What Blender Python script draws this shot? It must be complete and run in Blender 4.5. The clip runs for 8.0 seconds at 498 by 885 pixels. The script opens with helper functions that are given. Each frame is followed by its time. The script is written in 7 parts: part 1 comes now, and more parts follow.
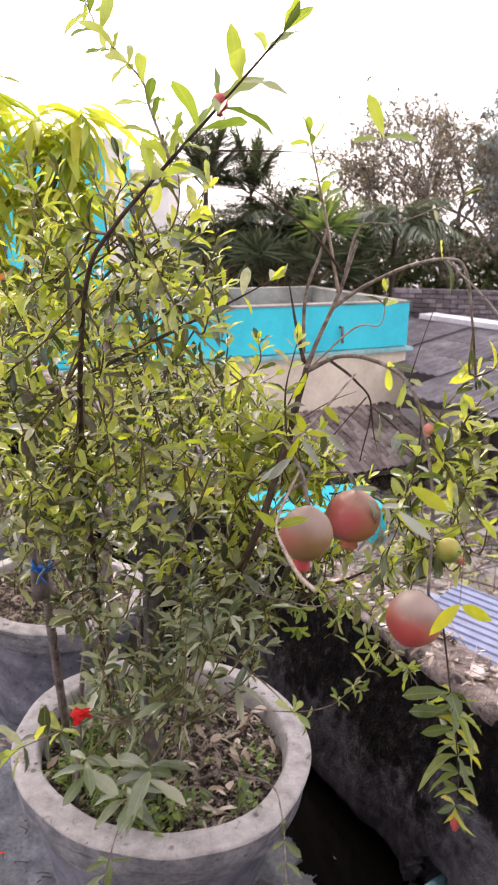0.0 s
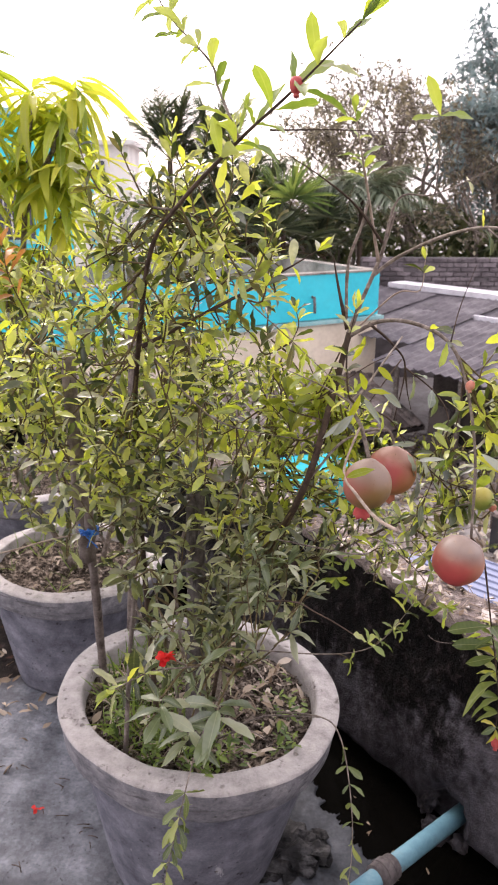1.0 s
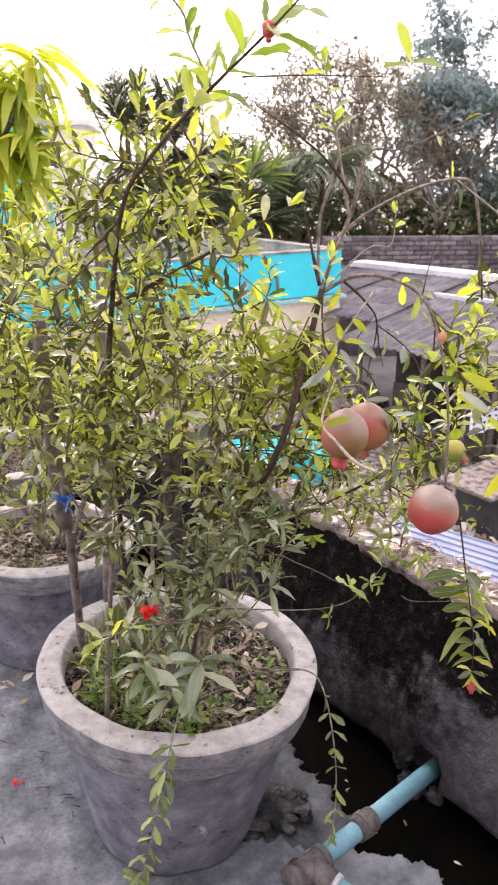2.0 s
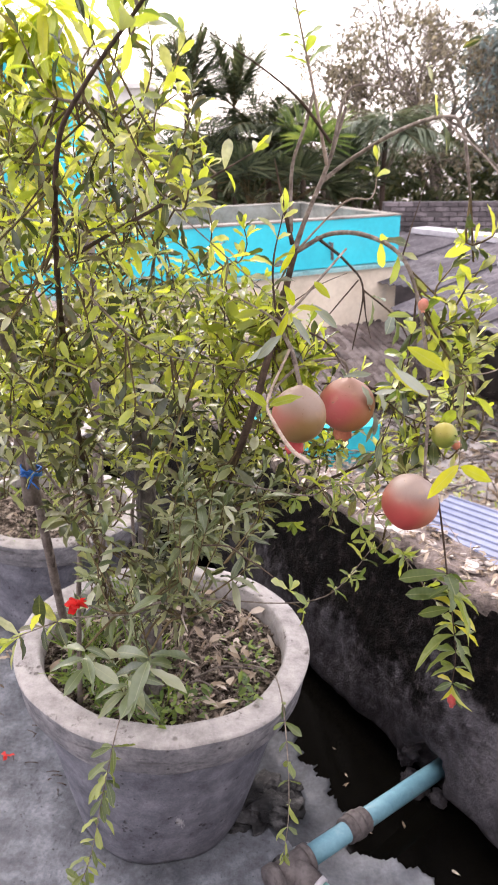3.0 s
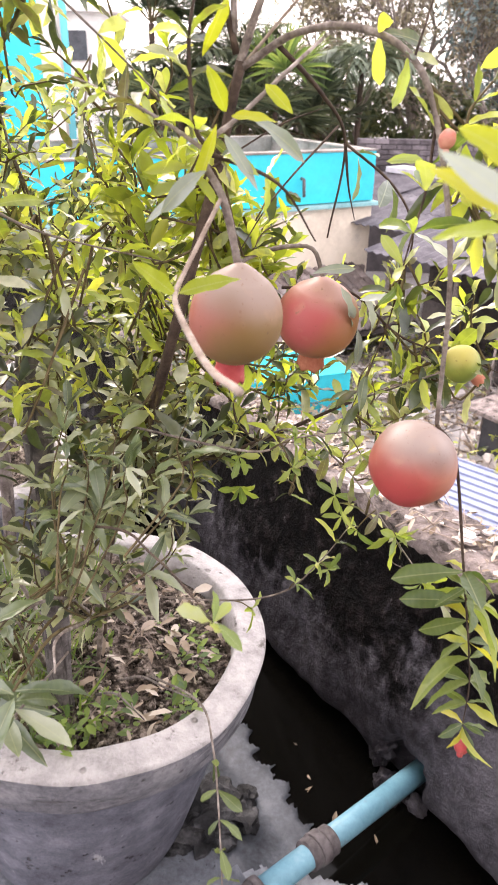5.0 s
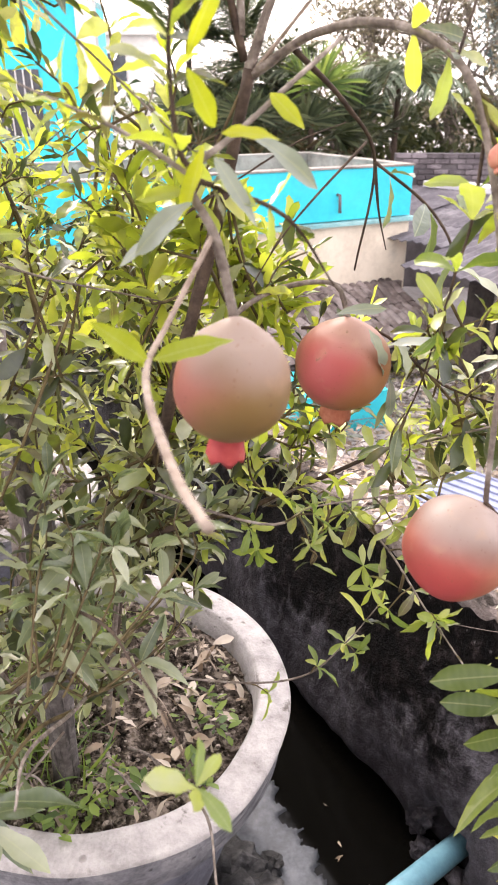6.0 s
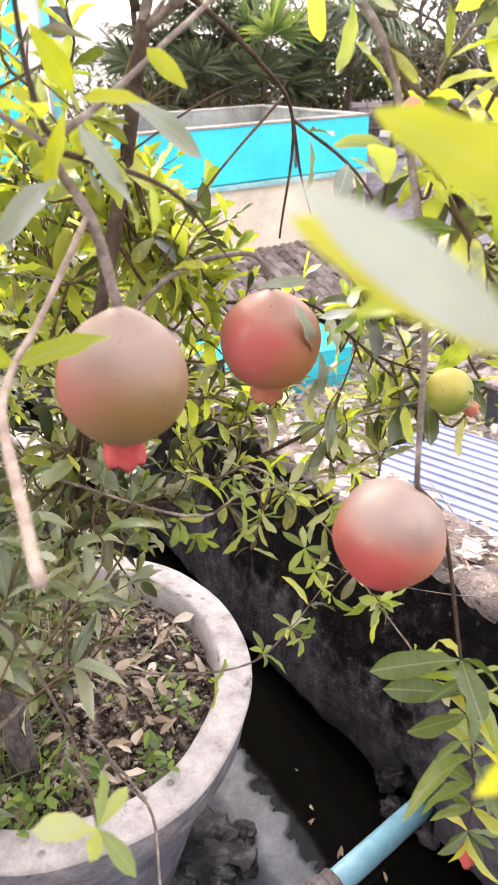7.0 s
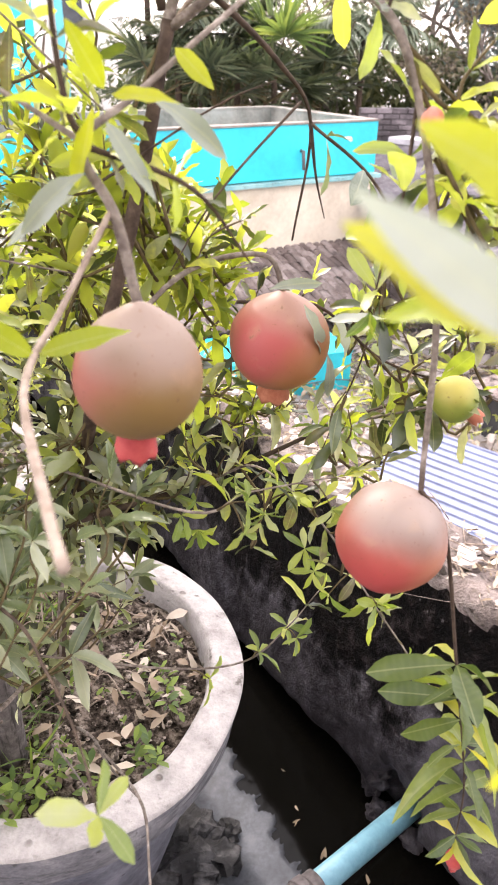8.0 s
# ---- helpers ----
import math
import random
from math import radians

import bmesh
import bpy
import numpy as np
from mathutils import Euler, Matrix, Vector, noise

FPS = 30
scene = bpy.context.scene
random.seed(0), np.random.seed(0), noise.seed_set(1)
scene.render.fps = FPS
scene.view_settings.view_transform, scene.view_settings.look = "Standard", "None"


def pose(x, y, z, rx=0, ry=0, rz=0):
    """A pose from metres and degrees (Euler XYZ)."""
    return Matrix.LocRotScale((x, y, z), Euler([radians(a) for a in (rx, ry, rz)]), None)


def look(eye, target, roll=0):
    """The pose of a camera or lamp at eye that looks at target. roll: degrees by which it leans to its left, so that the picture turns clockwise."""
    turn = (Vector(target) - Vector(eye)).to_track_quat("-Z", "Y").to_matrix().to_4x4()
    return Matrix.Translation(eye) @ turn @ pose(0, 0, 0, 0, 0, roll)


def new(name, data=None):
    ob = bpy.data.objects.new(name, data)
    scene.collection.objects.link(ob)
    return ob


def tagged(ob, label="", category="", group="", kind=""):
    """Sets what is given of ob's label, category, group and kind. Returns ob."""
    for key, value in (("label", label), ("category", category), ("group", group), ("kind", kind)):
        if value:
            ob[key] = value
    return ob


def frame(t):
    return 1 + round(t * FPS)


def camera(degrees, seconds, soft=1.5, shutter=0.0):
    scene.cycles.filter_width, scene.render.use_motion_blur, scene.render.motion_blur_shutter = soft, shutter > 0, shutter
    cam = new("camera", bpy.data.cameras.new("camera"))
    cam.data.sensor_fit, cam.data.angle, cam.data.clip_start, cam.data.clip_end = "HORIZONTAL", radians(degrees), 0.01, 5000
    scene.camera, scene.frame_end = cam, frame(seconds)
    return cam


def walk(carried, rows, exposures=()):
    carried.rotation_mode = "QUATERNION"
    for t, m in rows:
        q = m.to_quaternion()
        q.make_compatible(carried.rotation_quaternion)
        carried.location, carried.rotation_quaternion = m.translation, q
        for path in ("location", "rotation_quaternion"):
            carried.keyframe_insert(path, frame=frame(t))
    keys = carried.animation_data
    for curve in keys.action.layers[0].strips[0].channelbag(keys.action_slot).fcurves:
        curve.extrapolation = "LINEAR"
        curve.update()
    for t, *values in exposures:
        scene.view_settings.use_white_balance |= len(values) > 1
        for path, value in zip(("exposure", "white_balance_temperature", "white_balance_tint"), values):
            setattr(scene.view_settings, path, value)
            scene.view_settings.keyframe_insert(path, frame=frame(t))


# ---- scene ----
cam = camera(38.5, 8.0, 1.0, 0.3)
# seconds, x, y, z, pitch, roll, yaw of the hand-held phone; z = 0 is the water at the parapet's foot
PATH = [
    (0.0, 0.0952, 0.0533, 1.4289, 73.06, -0.99, 0.11),
    (0.5, 0.0298, 0.0336, 1.4306, 70.72, 0.22, -1.34),
    (1.0, -0.0213, -0.0099, 1.4322, 70.93, -0.11, -2.92),
    (1.5, -0.0652, -0.0380, 1.3995, 69.93, 0.20, -3.18),
    (2.0, -0.0388, -0.0270, 1.3986, 69.62, 0.25, -6.01),
    (2.2, 0.0038, -0.0143, 1.4045, 69.96, -0.04, -4.79),
    (3.3, 0.1126, 0.0999, 1.3521, 65.62, 0.27, 1.51),
    (3.5, 0.1224, 0.1219, 1.3395, 64.71, 0.04, 3.44),
    (4.0, 0.1448, 0.1697, 1.3209, 62.81, 1.08, 3.44),
    (4.5, 0.1362, 0.2827, 1.2721, 61.51, -1.43, -1.08),
    (4.7, 0.1425, 0.3112, 1.2522, 61.98, -1.03, -3.06),
    (5.8, 0.1495, 0.4328, 1.2237, 64.73, -0.18, -2.68),
    (6.0, 0.1695, 0.4479, 1.2302, 64.19, 0.19, -0.42),
    (6.5, 0.1853, 0.4726, 1.2325, 64.24, 2.05, -0.15),
    (7.0, 0.2039, 0.4833, 1.2312, 61.02, 1.74, -3.86),
    (7.5, 0.1985, 0.4826, 1.2324, 59.90, 0.92, -4.23),
    (8.0, 0.1967, 0.4796, 1.2325, 61.05, -0.41, -3.03),
]
walk(cam, [(t, pose(*p)) for t, *p in PATH], ((0, 0.93, 6420, 19), (1.5, 1.02, 6420, 19), (2.0, 1.24, 6420, 18), (2.2, 1.28, 6420, 18), (3.3, 1.32, 6400, 17), (4.0, 1.48, 6400, 17), (4.7, 1.68, 6400, 17), (5.8, 1.7, 6500, 15), (6.5, 1.66, 6500, 15), (7.0, 1.72, 6500, 15), (8.0, 1.82, 6500, 15)))

# a phone's small lens opening, focused on the plant
cam.data.dof.use_dof, cam.data.dof.focus_distance, cam.data.dof.aperture_fstop = True, 0.8, 24.0

# ---- light: a bright overcast evening sky with a low veiled sun behind the plants ----
SUN_EL, SUN_AZ = radians(38), radians(-25)
world = bpy.data.worlds.new("overcast_sky")
scene.world = world
world.use_nodes = True
wn, wl = world.node_tree.nodes, world.node_tree.links
wn.clear()
sky = wn.new("ShaderNodeTexSky")
sky.sky_type, sky.sun_disc = "NISHITA", False
sky.sun_elevation, sky.sun_rotation = SUN_EL, SUN_AZ
sky.air_density, sky.dust_density = 1.0, 4.0
bg_sky, bg_cloud = wn.new("ShaderNodeBackground"), wn.new("ShaderNodeBackground")
bg_sky.inputs["Strength"].default_value = 0.05
bg_cloud.inputs["Color"].default_value = (1.0, 0.945, 0.93, 1)
bg_cloud.inputs["Strength"].default_value = 1.0
both, wout = wn.new("ShaderNodeAddShader"), wn.new("ShaderNodeOutputWorld")
wl.new(sky.outputs["Color"], bg_sky.inputs["Color"])
wl.new(bg_sky.outputs[0], both.inputs[0])
wl.new(bg_cloud.outputs[0], both.inputs[1])
wl.new(both.outputs[0], wout.inputs["Surface"])
sun = new("sun", bpy.data.lights.new("sun", "SUN"))
sun.data.energy, sun.data.angle, sun.data.color = 1.5, radians(20), (1.0, 0.92, 0.84)
sun.matrix_basis = look((math.sin(SUN_AZ) * 8 * math.cos(SUN_EL), math.cos(SUN_AZ) * 8 * math.cos(SUN_EL), 8 * math.sin(SUN_EL)), (0, 0, 0))


# ---- materials ----
def shader(name):
    m = bpy.data.materials.new(name)
    m.use_nodes = True
    nodes, links = m.node_tree.nodes, m.node_tree.links
    return m, nodes, links, nodes["Principled BSDF"]


def ramp(nodes, stops):
    r = nodes.new("ShaderNodeValToRGB")
    while len(r.color_ramp.elements) < len(stops):
        r.color_ramp.elements.new(0.5)
    for e, (p, c) in zip(r.color_ramp.elements, stops):
        e.position, e.color = p, (*c, 1)
    return r


def surface(name, stops, scale=6.0, detail_scale=60.0, rough=0.8, bump=0.3, depth=0.01, metal=0.0, stain=None, stain_scale=2.0, stain_at=(0.5, 0.62), rand=0.0, spec=0.4, stretch=(1, 1, 1), pits=0.0):
    """A weathered surface: broad mottling through a colour ramp, fine grain, an optional stain colour with soft ragged edges."""
    m, nodes, links, bsdf = shader(name)
    geo = nodes.new("ShaderNodeNewGeometry")
    big, fine = nodes.new("ShaderNodeTexNoise"), nodes.new("ShaderNodeTexNoise")
    for n, s, d in ((big, scale, 7), (fine, detail_scale, 5)):
        n.inputs["Scale"].default_value, n.inputs["Detail"].default_value, n.inputs["Roughness"].default_value = s, d, 0.62
        links.new(geo.outputs["Position"], n.inputs["Vector"])
    mix = nodes.new("ShaderNodeMath")
    mix.operation = "MULTIPLY_ADD"
    mix.inputs[1].default_value = 0.35
    links.new(fine.outputs["Fac"], mix.inputs[0])
    sub = nodes.new("ShaderNodeMath")
    sub.operation = "SUBTRACT"
    sub.inputs[1].default_value = 0.175
    links.new(big.outputs["Fac"], sub.inputs[0])
    links.new(sub.outputs[0], mix.inputs[2])
    value = mix.outputs[0]
    if rand:
        info = nodes.new("ShaderNodeObjectInfo")
        add = nodes.new("ShaderNodeMath")
        add.operation = "MULTIPLY_ADD"
        add.inputs[1].default_value = rand
        links.new(info.outputs["Random"], add.inputs[0])
        links.new(value, add.inputs[2])
        value = add.outputs[0]
    cr = ramp(nodes, stops)
    links.new(value, cr.inputs["Fac"])
    colour = cr.outputs["Color"]
    if stain:
        sn = nodes.new("ShaderNodeTexNoise")
        sn.inputs["Scale"].default_value, sn.inputs["Detail"].default_value, sn.inputs["Roughness"].default_value = stain_scale, 9, 0.68
        sv = nodes.new("ShaderNodeVectorMath")
        sv.operation = "MULTIPLY"
        sv.inputs[1].default_value = stretch
        links.new(geo.outputs["Position"], sv.inputs[0])
        links.new(sv.outputs["Vector"], sn.inputs["Vector"])
        sr = ramp(nodes, ((stain_at[0], (0, 0, 0)), (stain_at[1], (1, 1, 1))))
        links.new(sn.outputs["Fac"], sr.inputs["Fac"])
        mc = nodes.new("ShaderNodeMixRGB")
        mc.inputs["Color2"].default_value = (*stain, 1)
        links.new(sr.outputs["Color"], mc.inputs["Fac"])
        links.new(colour, mc.inputs["Color1"])
        colour = mc.outputs["Color"]
    height = mix.outputs[0]
    if pits:
        # small pock marks holding dirt
        vor, pn = nodes.new("ShaderNodeTexVoronoi"), nodes.new("ShaderNodeTexNoise")
        vor.inputs["Scale"].default_value, pn.inputs["Scale"].default_value = pits, pits * 0.4
        links.new(geo.outputs["Position"], vor.inputs["Vector"])
        links.new(geo.outputs["Position"], pn.inputs["Vector"])
        pa = nodes.new("ShaderNodeMath")
        pa.operation = "ADD"
        links.new(vor.outputs["Distance"], pa.inputs[0])
        links.new(pn.outputs["Fac"], pa.inputs[1])
        pr = ramp(nodes, ((0.48, (1, 1, 1)), (0.62, (0, 0, 0))))
        links.new(pa.outputs[0], pr.inputs["Fac"])
        pm = nodes.new("ShaderNodeMixRGB")
        pm.blend_type = "MULTIPLY"
        pm.inputs["Color2"].default_value = (0.6, 0.57, 0.55, 1)
        links.new(pr.outputs["Color"], pm.inputs["Fac"])
        links.new(colour, pm.inputs["Color1"])
        colour = pm.outputs["Color"]
        ph = nodes.new("ShaderNodeMath")
        ph.operation = "SUBTRACT"
        links.new(height, ph.inputs[0])
        links.new(pr.outputs["Color"], ph.inputs[1])
        height = ph.outputs[0]
    links.new(colour, bsdf.inputs["Base Color"])
    bsdf.inputs["Roughness"].default_value, bsdf.inputs["Metallic"].default_value = rough, metal
    bsdf.inputs["Specular IOR Level"].default_value = spec
    bp = nodes.new("ShaderNodeBump")
    bp.inputs["Strength"].default_value, bp.inputs["Distance"].default_value = bump, depth
    links.new(height, bp.inputs["Height"])
    links.new(bp.outputs["Normal"], bsdf.inputs["Normal"])
    return m


def leaf_material(name, stops, glow, single=False, through_light=0.4, rough=0.42, shine=0.3):
    """Thin leaf: waxy face, light coming through the blade, colour varying from leaf to leaf."""
    m, nodes, links, bsdf = shader(name)
    if single:
        rnd = nodes.new("ShaderNodeObjectInfo").outputs["Random"]
    else:
        rnd = nodes.new("ShaderNodeNewGeometry").outputs["Random Per Island"]
    geo = nodes.new("ShaderNodeNewGeometry")
    n = nodes.new("ShaderNodeTexNoise")
    n.inputs["Scale"].default_value, n.inputs["Detail"].default_value = 90, 4
    links.new(geo.outputs["Position"], n.inputs["Vector"])
    a = nodes.new("ShaderNodeMath")
    a.operation = "MULTIPLY_ADD"
    a.inputs[1].default_value = 0.3
    links.new(n.outputs["Fac"], a.inputs[0])
    s = nodes.new("ShaderNodeMath")
    s.operation = "SUBTRACT"
    s.inputs[1].default_value = 0.15
    links.new(rnd, s.inputs[0])
    links.new(s.outputs[0], a.inputs[2])
    ramp_node = ramp(nodes, stops)
    links.new(a.outputs[0], ramp_node.inputs["Fac"])
    cr = ramp_node
    if single:
        # pale midrib and side veins, by the blade's own axes
        own = nodes.new("ShaderNodeTexCoord")
        sep = nodes.new("ShaderNodeSeparateXYZ")
        links.new(own.outputs["Object"], sep.inputs[0])
        ab = nodes.new("ShaderNodeMath")
        ab.operation = "ABSOLUTE"
        links.new(sep.outputs["X"], ab.inputs[0])
        vein = ramp(nodes, ((0.003, (1, 1, 1)), (0.011, (0, 0, 0))))
        links.new(ab.outputs[0], vein.inputs["Fac"])
        side = nodes.new("ShaderNodeTexWave")
        side.inputs["Scale"].default_value, side.inputs["Distortion"].default_value = 3.4, 1.6
        side.bands_direction = "Y"
        links.new(own.outputs["Object"], side.inputs["Vector"])
        sm = nodes.new("ShaderNodeMath")
        sm.operation = "MULTIPLY_ADD"
        sm.inputs[1].default_value = 0.03
        links.new(side.outputs["Fac"], sm.inputs[0])
        vm = nodes.new("ShaderNodeMath")
        vm.operation = "MULTIPLY"
        vm.inputs[1].default_value = 0.3
        links.new(vein.outputs["Color"], vm.inputs[0])
        links.new(vm.outputs[0], sm.inputs[2])
        mv = nodes.new("ShaderNodeMixRGB")
        mv.inputs["Color2"].default_value = (0.42, 0.42, 0.24, 1)
        links.new(sm.outputs[0], mv.inputs["Fac"])
        links.new(ramp_node.outputs["Color"], mv.inputs["Color1"])
        cr = mv
    links.new(cr.outputs["Color"], bsdf.inputs["Base Color"])
    bsdf.inputs["Roughness"].default_value = rough
    gb = nodes.new("ShaderNodeBump")
    gb.inputs["Strength"].default_value, gb.inputs["Distance"].default_value = 0.35, 0.003
    links.new(n.outputs["Fac"], gb.inputs["Height"])
    links.new(gb.outputs["Normal"], bsdf.inputs["Normal"])
    bsdf.inputs["Specular IOR Level"].default_value = shine
    bsdf.inputs["Coat Weight"].default_value = 0.12
    bsdf.inputs["Coat Roughness"].default_value = 0.3
    tr = nodes.new("ShaderNodeBsdfTranslucent")
    mc = nodes.new("ShaderNodeMixRGB")
    mc.blend_type = "MULTIPLY"
    mc.inputs["Fac"].default_value = 1
    mc.inputs["Color2"].default_value = (*glow, 1)
    links.new(cr.outputs["Color"], mc.inputs["Color1"])
    links.new(mc.outputs["Color"], tr.inputs["Color"])
    ms = nodes.new("ShaderNodeMixShader")
    ms.inputs["Fac"].default_value = through_light
    links.new(bsdf.outputs[0], ms.inputs[1])
    links.new(tr.outputs[0], ms.inputs[2])
    links.new(ms.outputs[0], nodes["Material Output"].inputs["Surface"])
    return m


CEMENT_FLOOR = surface("cement_floor", ((0.3, (0.066, 0.069, 0.079)), (0.5, (0.133, 0.14, 0.158)), (0.7, (0.243, 0.253, 0.28))), 14, 110, 0.85, 1.0, 0.008, stain=(0.06, 0.06, 0.066), stain_scale=3.4, stain_at=(0.5, 0.68), spec=0.25, pits=150)
CEMENT_WET = surface("wet_cement_floor", ((0.3, (0.038, 0.04, 0.045)), (0.5, (0.078, 0.083, 0.094)), (0.7, (0.14, 0.148, 0.166))), 9, 110, 0.18, 0.25, 0.003, stain=(0.033, 0.033, 0.036), stain_scale=6, stain_at=(0.5, 0.66), spec=0.35)
# wet cement whose pale colour holds the sky's reflection
CEMENT_SKY_PALE = surface("pale_sky_wet_cement", ((0.3, (0.11, 0.116, 0.13)), (0.5, (0.19, 0.2, 0.222)), (0.7, (0.28, 0.292, 0.32))), 10, 120, 0.2, 0.25, 0.003, stain=(0.1, 0.104, 0.115), stain_scale=7, stain_at=(0.52, 0.7), spec=0.4)
CEMENT_DARK = surface("dark_brown_floor", ((0.3, (0.006, 0.005, 0.005)), (0.55, (0.022, 0.017, 0.015)), (0.75, (0.08, 0.062, 0.055))), 24, 140, 0.9, 1.0, 0.012, stain=(0.1, 0.045, 0.03), stain_scale=11, stain_at=(0.62, 0.7), spec=0.1)
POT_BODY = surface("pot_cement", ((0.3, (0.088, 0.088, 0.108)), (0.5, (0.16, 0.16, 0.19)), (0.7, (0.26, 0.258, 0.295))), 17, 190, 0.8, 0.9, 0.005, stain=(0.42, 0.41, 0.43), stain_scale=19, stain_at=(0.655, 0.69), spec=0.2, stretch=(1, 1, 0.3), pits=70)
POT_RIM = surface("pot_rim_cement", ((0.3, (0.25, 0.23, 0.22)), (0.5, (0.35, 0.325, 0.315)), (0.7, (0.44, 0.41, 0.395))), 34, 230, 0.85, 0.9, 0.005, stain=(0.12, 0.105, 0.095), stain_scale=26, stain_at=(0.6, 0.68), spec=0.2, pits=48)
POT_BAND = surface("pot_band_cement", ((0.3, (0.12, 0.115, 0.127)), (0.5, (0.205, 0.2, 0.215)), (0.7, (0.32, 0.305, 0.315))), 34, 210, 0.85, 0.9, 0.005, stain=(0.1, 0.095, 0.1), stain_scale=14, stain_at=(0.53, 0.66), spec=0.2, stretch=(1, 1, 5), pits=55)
SOIL = surface("soil", ((0.36, (0.005, 0.004, 0.003)), (0.5, (0.075, 0.058, 0.046)), (0.64, (0.3, 0.245, 0.205))), 55, 240, 0.95, 0.9, 0.012, spec=0.06)
CRUMB = surface("soil_crumbs", ((0.38, (0.02, 0.015, 0.012)), (0.5, (0.12, 0.097, 0.08)), (0.62, (0.4, 0.34, 0.29))), 70, 260, 0.95, 0.8, 0.004, spec=0.06)
CAP = surface("weathered_plaster", ((0.28, (0.1, 0.078, 0.07)), (0.5, (0.25, 0.205, 0.19)), (0.72, (0.42, 0.36, 0.335))), 30, 140, 0.9, 1.0, 0.014, stain=(0.035, 0.028, 0.024), stain_scale=15, stain_at=(0.48, 0.62), spec=0.15)
FLAKE = surface("plaster_flake", ((0.25, (0.24, 0.2, 0.185)), (0.6, (0.46, 0.41, 0.385))), 30, 120, 0.9, 0.6, 0.004, rand=0.2)
ROCK = surface("black_rubble", ((0.34, (0.004, 0.004, 0.0045)), (0.55, (0.02, 0.0195, 0.021)), (0.74, (0.1, 0.097, 0.1))), 26, 120, 0.6, 0.9, 0.01, rand=0.1, spec=0.3)
PIPE = surface("pale_blue_pvc", ((0.3, (0.11, 0.25, 0.32)), (0.6, (0.18, 0.36, 0.44)), (0.8, (0.28, 0.44, 0.5))), 12, 120, 0.45, 0.15, 0.002, stain=(0.16, 0.2, 0.22), stain_scale=20, stain_at=(0.6, 0.75))
PIPE_GREEN = surface("faded_green_pvc", ((0.3, (0.12, 0.3, 0.31)), (0.6, (0.2, 0.42, 0.42)), (0.8, (0.32, 0.5, 0.49))), 14, 120, 0.5, 0.2, 0.002, stain=(0.16, 0.2, 0.2), stain_scale=18, stain_at=(0.58, 0.72))
FITTING = surface("dirty_grey_fitting", ((0.3, (0.06, 0.05, 0.05)), (0.6, (0.15, 0.13, 0.13))), 40, 140, 0.7, 0.6, 0.004)
BARK = surface("grey_brown_bark", ((0.3, (0.085, 0.066, 0.057)), (0.52, (0.2, 0.165, 0.14)), (0.72, (0.37, 0.32, 0.285))), 75, 260, 0.85, 0.8, 0.002, spec=0.15)
BARK_DARK = surface("dark_bark", ((0.3, (0.03, 0.022, 0.018)), (0.6, (0.085, 0.06, 0.045)), (0.8, (0.15, 0.11, 0.085))), 60, 260, 0.85, 0.7, 0.002, spec=0.1)
TWIG = surface("green_brown_twig", ((0.3, (0.05, 0.036, 0.02)), (0.6, (0.13, 0.1, 0.05))), 80, 260, 0.7, 0.3, 0.001, spec=0.12)
DRY = surface("bleached_dry_stalk", ((0.3, (0.2, 0.15, 0.115)), (0.6, (0.36, 0.29, 0.24))), 120, 300, 0.8, 0.5, 0.001, spec=0.15)
STAKE = surface("grey_wood_stake", ((0.3, (0.085, 0.068, 0.06)), (0.55, (0.18, 0.15, 0.135)), (0.8, (0.3, 0.26, 0.24))), 40, 200, 0.9, 0.6, 0.002, spec=0.12, stain=(0.05, 0.04, 0.036), stain_scale=30, stain_at=(0.55, 0.65), stretch=(2, 2, 0.3))
STUMP = surface("old_grey_stump", ((0.3, (0.06, 0.053, 0.052)), (0.55, (0.135, 0.12, 0.115)), (0.8, (0.25, 0.22, 0.21))), 60, 200, 0.9, 0.8, 0.004, spec=0.08, stretch=(3, 3, 0.4), stain=(0.05, 0.044, 0.042), stain_scale=40, stain_at=(0.5, 0.62))
TURQ = surface("turquoise_paint", ((0.3, (0.018, 0.4, 0.5)), (0.55, (0.025, 0.5, 0.6)), (0.8, (0.04, 0.56, 0.66))), 1.6, 18, 0.6, 0.15, 0.01, stain=(0.05, 0.42, 0.5), stain_scale=1.2, stain_at=(0.55, 0.8))
BEIGE = surface("beige_plaster", ((0.3, (0.5, 0.42, 0.33)), (0.55, (0.66, 0.57, 0.46)), (0.8, (0.72, 0.64, 0.54))), 1.4, 18, 0.85, 0.2, 0.01, stain=(0.36, 0.32, 0.27), stain_scale=1.6, stain_at=(0.6, 0.8))
LEDGE = surface("pale_teal_ledge", ((0.3, (0.12, 0.3, 0.32)), (0.6, (0.28, 0.46, 0.46))), 3, 30, 0.8, 0.3, 0.01, stain=(0.1, 0.13, 0.12), stain_scale=4, stain_at=(0.52, 0.68))
SLATE = surface("asbestos_sheet", ((0.3, (0.055, 0.048, 0.055)), (0.55, (0.1, 0.09, 0.1)), (0.8, (0.18, 0.165, 0.175))), 3.5, 26, 0.85, 0.4, 0.01, stain=(0.05, 0.045, 0.045), stain_scale=2.2, stain_at=(0.55, 0.75), rand=0.16, spec=0.2)
RIDGE = surface("bleached_ridge_sheet", ((0.3, (0.4, 0.38, 0.41)), (0.6, (0.62, 0.6, 0.63))), 3, 30, 0.7, 0.3, 0.01)
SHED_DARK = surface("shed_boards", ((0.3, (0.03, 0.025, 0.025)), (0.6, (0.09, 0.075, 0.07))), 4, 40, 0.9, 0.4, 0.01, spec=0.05)
